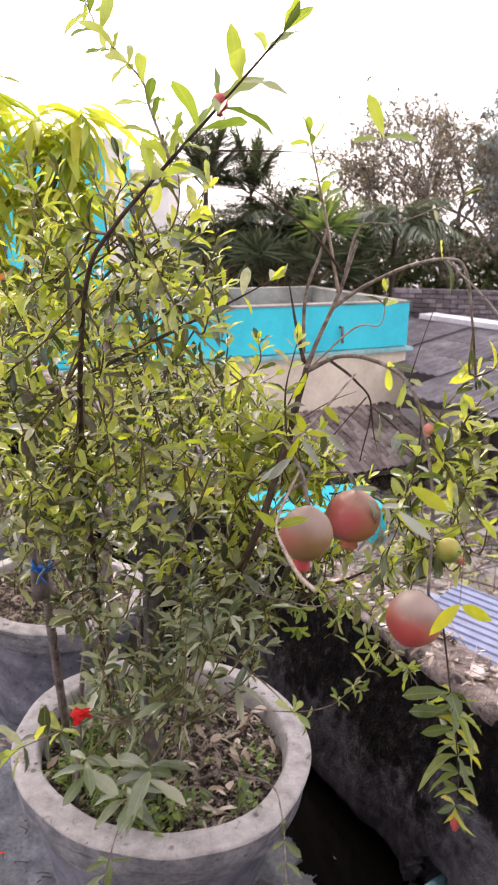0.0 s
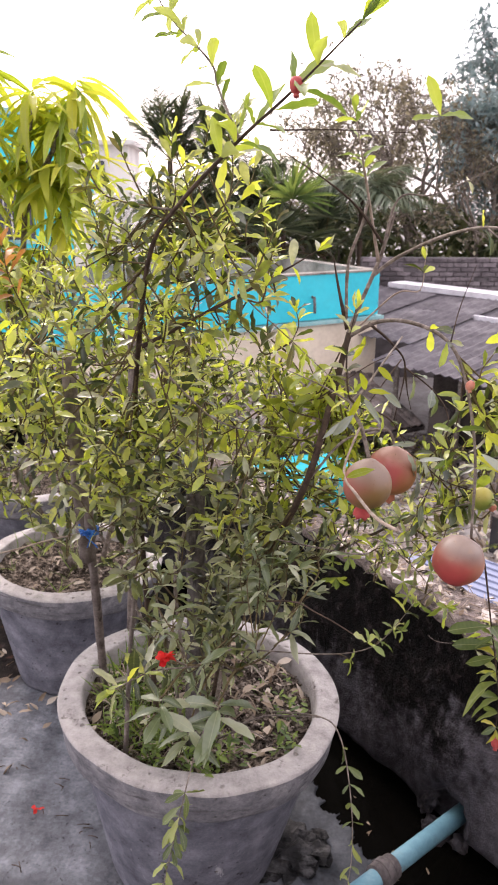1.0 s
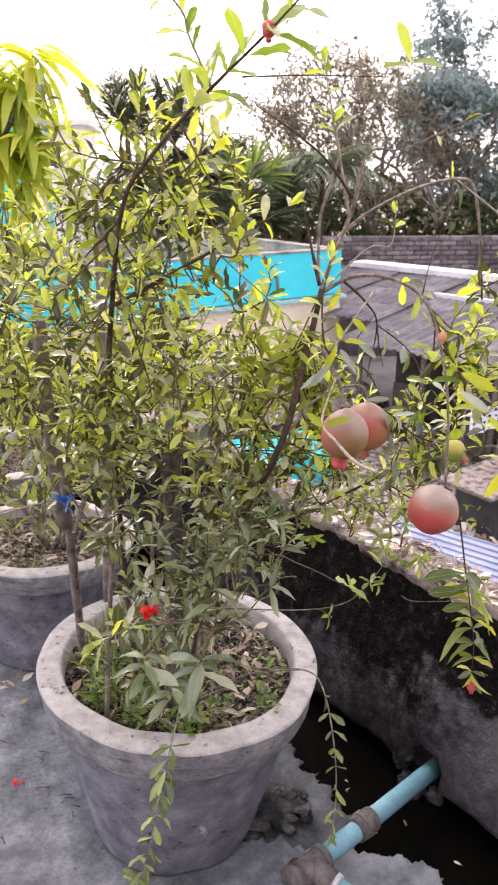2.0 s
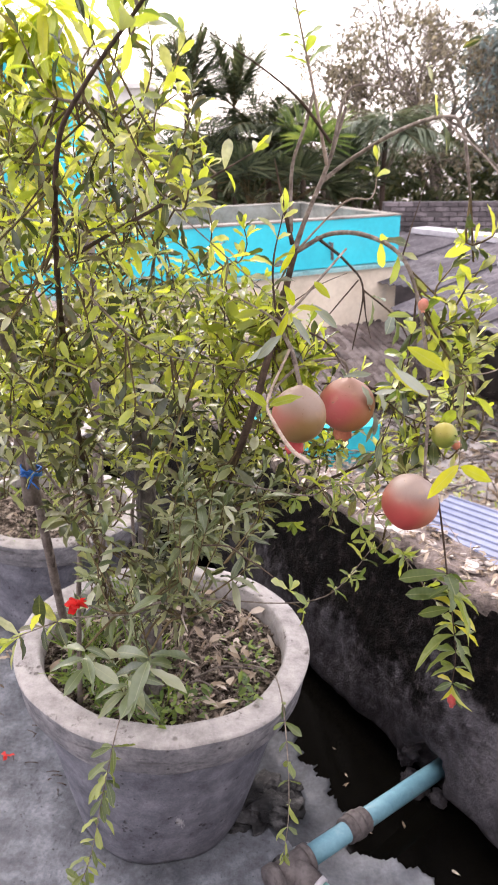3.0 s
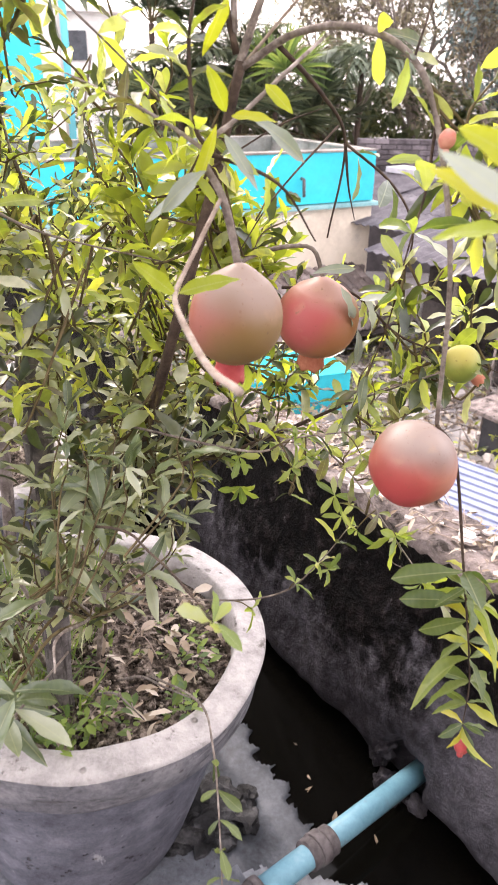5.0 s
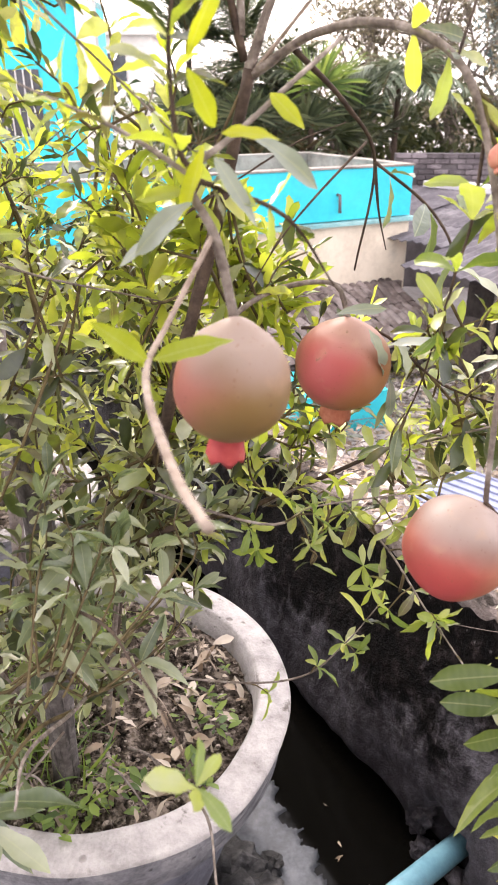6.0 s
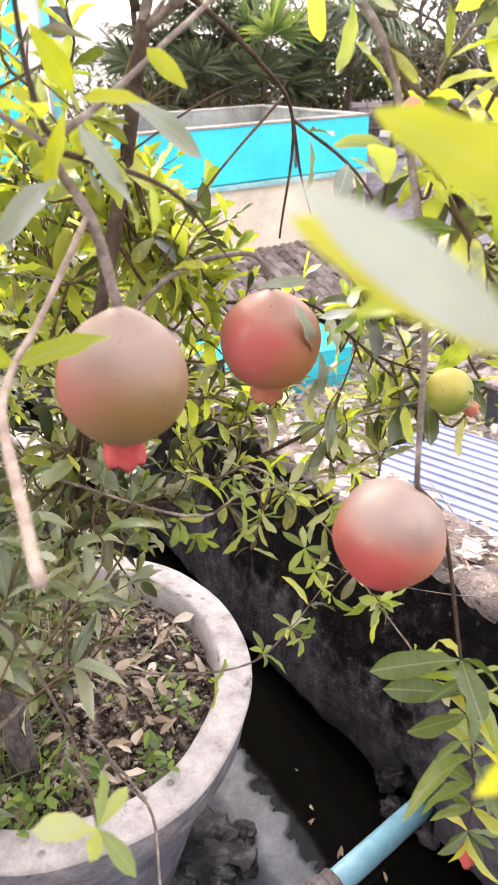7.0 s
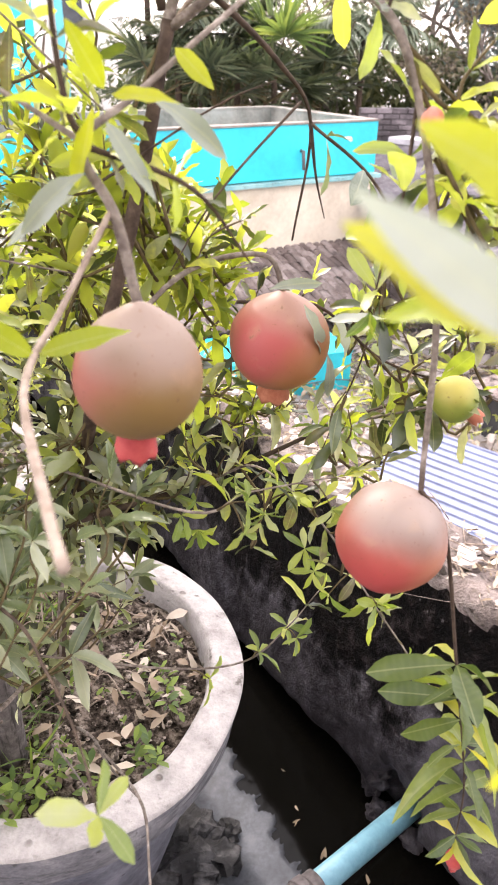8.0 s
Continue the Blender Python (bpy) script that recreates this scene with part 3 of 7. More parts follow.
LEAF_SHAPES = [leaf_shape(0.33, 0.35, 0.2), leaf_shape(0.31, 0.55, 0.4, 0.7), leaf_shape(0.36, 0.25, 0.3, -0.5), leaf_shape(0.34, 0.5, -0.12, 0.4), leaf_shape(0.28, 0.7, 0.45, -0.8), leaf_shape(0.4, 0.3, 0.1, 0.3)]
DULL_SHAPES = [leaf_shape(0.32, 0.35, 0.25, 0.3), leaf_shape(0.28, 0.6, 0.45, -0.6, 7, False), leaf_shape(0.35, 0.3, 0.15, -0.3), leaf_shape(0.3, 0.5, 0.55, 0.7)]
LONG_SHAPES = [leaf_shape(0.16, 0.35, 0.5, 0.3, 8, False), leaf_shape(0.18, 0.3, 0.35, -0.5, 8, False), leaf_shape(0.14, 0.5, 0.7, 0.4, 8, False)]
SMALL_SHAPES = [leaf_shape(0.42, 0.3, 0.15, 0.2, 4), leaf_shape(0.5, 0.2, 0.3, -0.3, 4)]


def leaf_pose(at, d, up, size):
    d = Vector(d).normalized()
    x = d.cross(Vector(up))
    if x.length < 1e-4:
        x = d.orthogonal()
    x.normalize()
    z = x.cross(d)
    m = Matrix((x, d, z)).transposed().to_4x4()
    return Matrix.Translation(at) @ m @ Matrix.Scale(size, 4)


def leaf_mesh(name, leaves, shapes, material):
    """All the given (pose, kind) leaves in one mesh."""
    verts, faces, base = [], [], 0
    for m, k in leaves:
        vs, fs = shapes[k % len(shapes)]
        a = np.array(m)
        verts.append(vs @ a[:3, :3].T + a[:3, 3])
        faces += [tuple(i + base for i in f) for f in fs]
        base += len(vs)
    me = bpy.data.meshes.new(name)
    me.from_pydata(np.concatenate(verts).tolist(), [], faces)
    me.polygons.foreach_set("use_smooth", [True] * len(faces))
    me.materials.append(material)
    return me


def shape_meshes(name, shapes, material):
    out = []
    for vs, fs in shapes:
        me = bpy.data.meshes.new(name)
        me.from_pydata(vs.tolist(), [], fs)
        me.polygons.foreach_set("use_smooth", [True] * len(fs))
        me.materials.append(material)
        out.append(me)
    return out


def single_leaves(leaves, meshes, parent):
    """Each leaf an object of its own on a shared blade."""
    for m, k in leaves:
        ob = new("leaf", meshes[k % len(meshes)])
        hang(ob, parent)
        ob.matrix_basis = m


def sprout(rng, line, leaves, first=0.15, gap=0.02, size=0.042, spread=1.0, droop=0.25, vary=0.3, tip=True, whorl=0, along=(0.3, 0.9)):
    """Leaves in opposite pairs along a shoot, each pair turned against the last."""
    pts = [Vector(p) for p in line]
    lens = [0.0]
    for a, b in zip(pts, pts[1:]):
        lens.append(lens[-1] + (b - a).length)
    total, s, turn = lens[-1], lens[-1] * first, rng.uniform(0, 6.28)
    while s < total:
        i = max(k for k in range(len(lens) - 1) if lens[k] <= s)
        u = (s - lens[i]) / max(lens[i + 1] - lens[i], 1e-6)
        p, d = pts[i].lerp(pts[i + 1], u), (pts[i + 1] - pts[i]).normalized()
        side = d.orthogonal().normalized()
        count = whorl or rng.choice((2, 2, 3, 4))
        for k in range(count):
            a = turn + 6.2832 * k / count + rng.uniform(-0.4, 0.4)
            out = side * math.cos(a) + d.cross(side) * math.sin(a)
            way = out * spread + d * rng.uniform(*along) + Vector((0, 0, 0.35 - droop * rng.uniform(0, 2.4)))
            up = Vector((rng.uniform(-0.6, 0.6), rng.uniform(-0.6, 0.6), 1)) + d * 0.3
            grow = size * (1 + rng.uniform(-vary, vary)) * (0.65 + 0.35 * min(1, (total - s) / (0.3 * total + 1e-6)))
            leaves.append((leaf_pose(p, way, up, grow), rng.randrange(99)))
        turn += 1.57 + rng.uniform(-0.3, 0.3)
        s += gap * rng.uniform(0.8, 1.8)
    if tip:
        d = (pts[-1] - pts[-2]).normalized()
        for k in range(3):
            way = d + Vector((rng.uniform(-0.5, 0.5), rng.uniform(-0.5, 0.5), rng.uniform(-0.2, 0.5)))
            leaves.append((leaf_pose(pts[-1], way, (rng.uniform(-1, 1), rng.uniform(-1, 1), 0.6), size * rng.uniform(0.5, 0.9)), rng.randrange(99)))


# ---- the roof terrace ----
# the parapet runs past A along D; N points out over the yard
A, D, N = Vector((0.293, 1.659, 0)), Vector((0.489, -0.873, 0)), Vector((0.873, 0.489, 0))
WALL_TOP, WALL_THICK = 0.545, 0.125
YARD = -1.72
# the floor falls 4.5 degrees to the parapet's foot: all that stands on the terrace is laid out square to it, then tipped with it
SLOPE = Matrix.Translation(A) @ Matrix.Rotation(radians(-4.5), 4, D.normalized()) @ Matrix.Translation(-A)


def by_wall(along, out, z):
    return A + D * along + N * out + Vector((0, 0, z))


def smooth(x, lo, hi):
    k = max(0.0, min(1.0, (x - lo) / (hi - lo)))
    return k * k * (3 - 2 * k)


def shore(al):
    """How far from the parapet the puddle's ragged edge lies."""
    jag = 0.026 * noise.noise(Vector((al * 9, 3.1, 0))) + 0.022 * noise.noise(Vector((al * 29, 0, 1.7))) + 0.014 * noise.noise(Vector((al * 75, 2, 0))) + 0.008 * noise.noise(Vector((al * 170, 0.4, 0)))
    return 0.188 + jag + 0.055 * math.exp(-((al - 0.49) / 0.035) ** 2) - 0.045 * smooth(al, 0.52, 0.68)


def build_floor():
    bm = bmesh.new()
    alongs = [-3.6 + 0.05 * i for i in range(62)] + [-0.5 + 0.006 * i for i in range(300)] + [1.3 + 0.05 * i for i in range(55)]
    outs = [0.02, -0.03] + [-0.08 - 0.006 * i for i in range(42)] + [-0.34 - 0.02 * i for i in range(16)] + [-0.68 - 0.22 * i for i in range(21)]
    grid = []
    for al in alongs:
        row = []
        edge = shore(al)
        for out in outs:
            p = by_wall(al, out, 0)
            s = -out
            # a level wet strip along the puddle, then the fall of the terrace
            level = 1 - smooth(s, 0.25, 0.36)
            z = 0.004 * (1 - 0.8 * level) * noise.noise(p * 5) + 0.002 * (1 - 0.6 * level) * noise.noise(p * 19)
            z += level * (0.003 - 0.0785 * s)
            z -= 0.035 * smooth(edge + 0.012 * noise.noise(p * 45) - s, -0.003, 0.009)
            row.append(bm.verts.new((p.x, p.y, z)))
        grid.append(row)
    for a, b in zip(grid, grid[1:]):
        for j in range(len(outs) - 1):
            f = bm.faces.new((a[j], a[j + 1], b[j + 1], b[j]))
            c = f.calc_center_median()
            if (A - c).dot(N) < 0.36 + 0.1 * noise.noise(c * 4) + 0.03 * noise.noise(c * 17):
                f.material_index = 1
            away, al = (A - c).dot(N), (c - A).dot(D)
            # past the drain the wet floor takes the colour with painted sky reflection
            if f.material_index == 1 and al > 0.47 + 0.06 * noise.noise(c * 6) + 0.03 * noise.noise(c * 24):
                f.material_index = 3
            # darker brown floor round and behind the back pots
            if al < -0.56 - 0.35 * (away - 0.55) + 0.1 * noise.noise(c * 5) + 0.04 * noise.noise(c * 21) and away < 1.3:
                f.material_index = 2
    ob = solo("floor", bm, CEMENT_FLOOR, "grey weathered cement roof terrace floor with stains", "floor", kind="structure")
    ob.data.materials.append(CEMENT_WET)
    ob.data.materials.append(CEMENT_DARK)
    ob.data.materials.append(CEMENT_SKY_PALE)


def build_parapet(name, start, along, out, length, label):
    """A thick old wall with a worn face and a ragged plaster top."""
    wall = thing(name, start, label, "wall", kind="structure")
    bm = bmesh.new()
    n, rows = int(length / 0.016), 30
    grid = []
    for i in range(n + 1):
        col = []
        for j in range(rows + 1):
            z = -0.06 + (WALL_TOP - 0.02 + 0.06) * j / rows
            p = start + along * (length * i / n) + Vector((0, 0, z))
            bulge = 0.008 * noise.noise(p * 9) + 0.004 * noise.noise(p * 31) + 0.002 * noise.noise(p * 70)
            # the lower face swells and is eaten away at the water; a hole is broken out round the pipe
            bulge -= 0.034 * (1 - smooth(z, 0.14, 0.42)) * (0.8 + 0.5 * noise.noise(p * 3))
            bulge += 0.06 * (1 - smooth(z, 0.005, 0.05 + 0.03 * noise.noise(p * 7)))
            if name == "wall_east":
                r = math.hypot(length * i / n - 3.6 - 0.452, (z - 0.07) * 0.9) / (0.047 + 0.014 * noise.noise(p * 25))
                bulge += 0.105 * math.exp(-r ** 4)
            col.append(bm.verts.new(p + out * bulge))
        grid.append(col)
    back = [[bm.verts.new(start + along * (length * i / n) + out * WALL_THICK + Vector((0, 0, z))) for z in (WALL_TOP - 0.02, YARD)] for i in range(n + 1)]
    for i in range(n):
        for j in range(rows):
            bm.faces.new((grid[i][j], grid[i + 1][j], grid[i + 1][j + 1], grid[i][j + 1]))
        bm.faces.new((grid[i][rows], grid[i + 1][rows], back[i + 1][0], back[i][0]))
        bm.faces.new((back[i][0], back[i + 1][0], back[i + 1][1], back[i][1]))
    part("wall_face", bm, WALL_DAMP, wall)
    bm = bmesh.new()
    across = 8
    rows_top = []
    for i in range(n + 1):
        row = []
        base = start + along * (length * i / n)
        ragged = 0.012 * noise.noise(base * 14) + 0.007 * noise.noise(base * 47)
        for j in range(across + 1):
            o = -0.006 + ragged + (WALL_THICK + 0.012 - ragged) * j / across
            p = base + out * o
            z = WALL_TOP + 0.016 * noise.noise(p * 11) + 0.009 * noise.noise(p * 34) + 0.004 * noise.noise(p * 90)
            if j in (0, across):
                z -= 0.012 + 0.01 * abs(noise.noise(p * 23))
            row.append(bm.verts.new((p.x, p.y, z)))
        low = base + out * (0.002 + ragged)
        row.insert(0, bm.verts.new((low.x, low.y, WALL_TOP - 0.04)))
        rows_top.append(row)
    for a, b in zip(rows_top, rows_top[1:]):
        for j in range(across + 1):
            bm.faces.new((a[j], b[j], b[j + 1], a[j + 1]))
    part("plaster_cap", bm, CAP, wall, "pinkish white broken plaster top")
    return wall


build_floor()
build_parapet("wall_east", by_wall(-3.6, 0, 0), D, N, 7.6, "low soot-black mossy roof parapet with crumbling plaster top")
build_parapet("wall_north", by_wall(-3.6, 0, 0), -N, -D, 4.6, "low blackened roof parapet behind the potted plants")

# ---- flaking plaster, litter and rubble ----
def build_flakes():
    rng = random.Random(4)
    meshes = []
    for k in range(5):
        bm = bmesh.new()
        n = 7
        rim = [(math.cos(6.283 * i / n) * rng.uniform(0.7, 1.2), math.sin(6.283 * i / n) * rng.uniform(0.5, 1.0)) for i in range(n)]
        lo = [bm.verts.new((x, y, 0)) for x, y in rim]
        hi = [bm.verts.new((x * 0.9, y * 0.9, 0.28 + rng.uniform(-0.06, 0.06))) for x, y in rim]
        bm.faces.new(hi)
        bm.faces.new(lo[::-1])
        for i in range(n):
            bm.faces.new((lo[i], lo[(i + 1) % n], hi[(i + 1) % n], hi[i]))
        meshes.append(mesh_of(bm, "plaster_flake", FLAKE, False))
    for i in range(130):
        al, out = rng.uniform(-0.5, 1.2), rng.uniform(0.005, 0.12)
        ob = new("plaster_flake", rng.choice(meshes))
        p = by_wall(al, out, WALL_TOP - 0.001)
        s = rng.uniform(0.007, 0.02) if rng.random() < 0.8 else rng.uniform(0.02, 0.034)
        ob.matrix_basis = pose(p.x, p.y, p.z, rng.uniform(-9, 9), rng.uniform(-9, 9), rng.uniform(0, 360)) @ Matrix.Scale(s, 4)
        tagged(ob, "loose broken flake of pinkish white plaster", "plaster flake", "flakes on the parapet")


def build_litter(name, count, place, size, material, label, rng, flat=0.3):
    leaves = []
    for i in range(count):
        p = place(rng)
        way = Vector((rng.uniform(-1, 1), rng.uniform(-1, 1), rng.uniform(-flat, flat)))
        leaves.append((leaf_pose(p, way, (rng.uniform(-0.5, 0.5), rng.uniform(-0.5, 0.5), 1), size * rng.uniform(0.5, 1.3)), rng.randrange(99)))
    ob = new(name, leaf_mesh(name, leaves, LEAF_SHAPES + SMALL_SHAPES, material))
    return tagged(ob, label, "leaf litter", kind="stuff")


def build_twig_litter():
    rng = random.Random(8)
    bm = bmesh.new()
    for i in range(260):
        p = by_wall(rng.uniform(-0.9, 1.0), rng.uniform(-0.005, 0.12), WALL_TOP + rng.uniform(0.002, 0.02))
        d = (D * rng.uniform(-1, 1) + N * rng.uniform(-1, 1) + Vector((0, 0, rng.uniform(-0.1, 0.15)))).normalized() * rng.uniform(0.02, 0.09)
        b = Vector((rng.uniform(-1, 1), rng.uniform(-1, 1), rng.uniform(-0.2, 0.6))) * 0.006
        tube(bm, [p - d / 2, p + b, p + d / 2], rng.uniform(0.0007, 0.002), 0.0006, 4)
    tagged(new("dry_twig_litter", mesh_of(bm, "dry_twig_litter", DRY)), "dry bleached twigs and stalks lying on the wall", "twig litter", kind="stuff")


def build_rubble():
    rng = random.Random(12)
    spots = ((0.135, 1.175, 0.05, 0.04, 0.045), (0.19, 1.2, 0.035, 0.03, 0.03), (0.155, 1.25, 0.035, 0.04, 0.03), (0.12, 1.23, 0.03, 0.03, 0.03), (0.085, 1.145, 0.03, 0.025, 0.02), (0.21, 1.255, 0.02, 0.018, 0.015))
    for i, (x, y, a, b, c) in enumerate(spots):
        bm = boulder(bmesh.new(), (x, y, c * 0.4 - 0.014), (a * 1.1, b * 1.1, c), i * 3.7 + 1, 0.6, 3, 0.75)
        solo("rubble_stone", bm, ROCK, "wet black lump of broken cement beside the pot", "stone", "rubble by the pot", smooth=False)
    # crumbled mortar round the drain hole
    bm = bmesh.new()
    for i, (al, out, z, r) in enumerate(((0.4, -0.004, 0.066, 0.018), (0.385, -0.002, 0.035, 0.02), (0.45, -0.012, -0.01, 0.028), (0.42, -0.012, 0.0, 0.022), (0.495, 0.0, 0.004, 0.02))):
        vs = bmesh.ops.create_icosphere(bm, subdivisions=4, radius=1)["verts"]
        for v in vs:
            q = v.co * 1.6 + Vector((i * 5.3, 1, 0))
            k = 1 + 0.5 * noise.noise(q) + 0.26 * noise.noise(q * 2.2) + 0.07 * abs(noise.noise(q * 5))
            v.co = by_wall(al, out, z) + v.co * r * k
    solo("crumbled_mortar", bm, WALL_DAMP, "crumbled black mortar heaped round the drain hole", "mortar", kind="stuff")


def build_pipe():
    a, c, e = Vector((0.62, 1.315, 0.066)), Vector((0.317, 1.096, 0.066)), Vector((0.186, 1.0, 0.066))
    f = Vector((0.36, 0.84, 0.03))
    pipe = thing("drain_pipe", (e.x, e.y, 0), "pale blue plastic drain pipe with a dirty collar", "pipe")
    part("pipe_length", tube(bmesh.new(), [a, a.lerp(e, 0.5), e], 0.0205, 0.0205, 20), PIPE, pipe)
    ax = (e - a).normalized()
    bm = bmesh.new()
    for o, r in ((-0.02, 0.0255), (0.0, 0.0285), (0.018, 0.0262)):
        tube(bm, [c + ax * (o - 0.009), c + ax * (o - 0.006), c + ax * (o + 0.006), c + ax * (o + 0.009)], r, r, 20, 0.05)
    part("collar", bm, FITTING, pipe, "grey collar caked with dirt")
    # a tee: short body in line with the pipe, a ringed end and a branch
    bm = bmesh.new()
    way = (f - e).normalized()
    tube(bm, [e - ax * 0.028, e + ax * 0.052], 0.0262, 0.0268, 22, 0.05)
    tube(bm, [e + ax * 0.044, e + ax * 0.058], 0.0305, 0.0305, 22, 0.05)
    tube(bm, [e - ax * 0.034, e - ax * 0.022], 0.0285, 0.0285, 22, 0.05)
    tube(bm, [e + ax * 0.004, e + ax * 0.004 + way * 0.052], 0.0262, 0.0262, 22, 0.05)
    part("tee", bm, FITTING, pipe, "mud-caked grey tee joint")
    f = e + ax * 0.004 + (f - e) * 1.5 + Vector((0, 0, -0.008))
    part("pipe_length", tube(bmesh.new(), [e.lerp(f, 0.1), e.lerp(f, 0.6), f], 0.0205, 0.0205, 20), PIPE_GREEN, pipe, "greenish lower pipe length")
    part("pipe_lip", tube(bmesh.new(), [e + way * 0.05, e + way * 0.062], 0.0232, 0.0232, 22), RIDGE, pipe, "pale worn pipe lip")
    # lumps of mud packed round the elbow
    bm = bmesh.new()
    rng = random.Random(3)
    for i in range(5):
        boulder(bm, (e.x - 0.02 + rng.gauss(0, 0.022), e.y + 0.01 + rng.gauss(0, 0.025), 0.008 + rng.uniform(0, 0.012)), (rng.uniform(0.015, 0.024),) * 3, i * 2.3, 0.8)
    solo("mud_lumps", bm, ROCK, "dark mud lumps packed round the pipe elbow", "mud", kind="stuff", smooth=False)


# ---- pots ----
POT_AT = (-0.085, 1.225, 0.0)
BACK_AT = (-0.475, 1.9, 0.0)


def build_pot(at, label, seed, size=1.0, crumbs=1300):
    pot = thing("cement_pot", at, label, "plant pot", "cement pots")
    bm = lathe(bmesh.new(), [(r * size, z * size) for r, z in ((0.0, 0.0), (0.165, 0.0), (0.178, 0.004), (0.184, 0.02), (0.205, 0.11), (0.228, 0.21), (0.25, 0.3), (0.258, 0.335), (0.262, 0.345))], at, 80, 0.02, seed)
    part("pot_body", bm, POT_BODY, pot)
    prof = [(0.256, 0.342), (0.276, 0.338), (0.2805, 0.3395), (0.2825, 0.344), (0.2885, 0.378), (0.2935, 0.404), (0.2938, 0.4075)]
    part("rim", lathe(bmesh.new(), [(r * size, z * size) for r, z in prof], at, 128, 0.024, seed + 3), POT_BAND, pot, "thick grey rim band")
    # the rim's upper face is paler than its band and the body
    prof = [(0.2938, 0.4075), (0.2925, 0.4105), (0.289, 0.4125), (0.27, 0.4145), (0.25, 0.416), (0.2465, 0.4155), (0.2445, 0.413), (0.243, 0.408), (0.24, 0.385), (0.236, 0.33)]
    part("rim_top", lathe(bmesh.new(), [(r * size, z * size) for r, z in prof], at, 128, 0.024, seed + 3), POT_RIM, pot, "whitish rim top")
    bm = bmesh.new()
    rows, sides = 22, 90
    rings = []
    for j in range(rows + 1):
        r = 0.239 * size * j / rows
        ring = []
        for k in range(sides if j else 1):
            a = 6.2832 * k / sides
            p = Vector((r * math.cos(a), r * math.sin(a), 0))
            q = p * 14 + Vector((seed * 5, 0, 0))
            z = 0.372 * size + 0.018 * noise.noise(p * 7 + Vector((seed, 0, 0))) + 0.012 * noise.noise(q * 1.6) + 0.01 * abs(noise.noise(q * 4))
            ring.append(bm.verts.new((at[0] + p.x, at[1] + p.y, at[2] + z)))
        rings.append(ring)
    for k in range(sides):
        bm.faces.new((rings[0][0], rings[1][k], rings[1][(k + 1) % sides]))
    for a, b in zip(rings[1:], rings[2:]):
        for k in range(sides):
            bm.faces.new((a[k], b[k], b[(k + 1) % sides], a[(k + 1) % sides]))
    part("soil", bm, SOIL, pot, "dry crumbly dark soil")
    rng = random.Random(int(seed * 10) + 2)
    bm = bmesh.new()
    for i in range(crumbs):
        a, r = rng.uniform(0, 6.283), 0.23 * size * math.sqrt(rng.random())
        s = rng.uniform(0.0015, 0.0048) if rng.random() < 0.92 else rng.uniform(0.005, 0.011)
        boulder(bm, (at[0] + r * math.cos(a), at[1] + r * math.sin(a), at[2] + 0.38 * size + rng.uniform(-0.006, 0.008)), (s, s * rng.uniform(0.6, 1.1), s), i * 0.77, 0.6, 1, 1.0)
    part("crumbled_soil", bm, CRUMB, pot, kind="stuff")
    return pot


build_pot(POT_AT, "large grey cement pot with a whitish rim top", 0.0)
build_pot(BACK_AT, "grey cement pot behind, whitish rim top, dark soil", 1.7, 0.9, 350)
build_pot((-0.74, 2.5, 0.0), "grey cement pot holding a young mango tree", 4.1)
build_pipe()
build_rubble()
build_flakes()
build_twig_litter()
build_litter("dry_leaf_litter", 520, lambda r: by_wall(r.uniform(-0.9, 1.0), r.uniform(0.0, 0.12), WALL_TOP + r.uniform(0.004, 0.016)), 0.026, LEAF_DRY, "dry curled leaves scattered along the wall top", random.Random(21))
build_litter("dry_leaf_litter", 60, lambda r: Vector((-0.62 + r.gauss(0, 0.12), 1.7 + r.gauss(0, 0.14), 0.012)), 0.035, LEAF_DRY, "dry brown leaves fallen round the back pot", random.Random(22))

bm = tube(bmesh.new(), catmull([(0.43, 1.352, 0.478), (0.447, 1.323, 0.48), (0.49, 1.245, 0.525), (0.536, 1.165, 0.575), (0.62, 1.02, 0.62), (0.72, 0.85, 0.6)], 6), 0.0007, 0.0007, 5)
solo("cord", bm, STAKE, "thin pale cord strung along the black wall", "cord")

rng_bits = random.Random(33)
bm = bmesh.new()
for i in range(60):
    p = Vector((rng_bits.uniform(-0.75, -0.2), rng_bits.uniform(0.8, 1.6), 0.007))
    if (p - Vector(POT_AT)).length < 0.22:
        continue
    a, s = rng_bits.uniform(0, 6.283), rng_bits.uniform(0.003, 0.016)
    d = Vector((math.cos(a), math.sin(a), 0)) * s
    tube(bm, [p - d, p + Vector((0, 0, 0.002)), p + d], 0.0014, 0.0008, 5)
tagged(new("twig_scraps", mesh_of(bm, "twig_scraps", BARK_DARK)), "dark twig scraps scattered over the cement floor", "twig litter", kind="stuff")


# ---- the potted pomegranate ----
def branch(plant, pts, r0, r1, material=None, steps=6, sides=7, lump=0.25, name="branch"):
    line = catmull(pts, steps)
    if r1 < 0.0016:
        r1 *= 0.55
    part(name, tube(bmesh.new(), line, r0, r1, sides, lump), material or BARK, plant)
    return line


def inside(rng, centre, radii, shell=0.0):
    """A random place in an egg-shaped space."""
    while True:
        v = Vector((rng.uniform(-1, 1), rng.uniform(-1, 1), rng.uniform(-1, 1)))
        if shell <= v.length <= 1:
            return Vector((centre[0] + v.x * radii[0], centre[1] + v.y * radii[1], centre[2] + v.z * radii[2]))


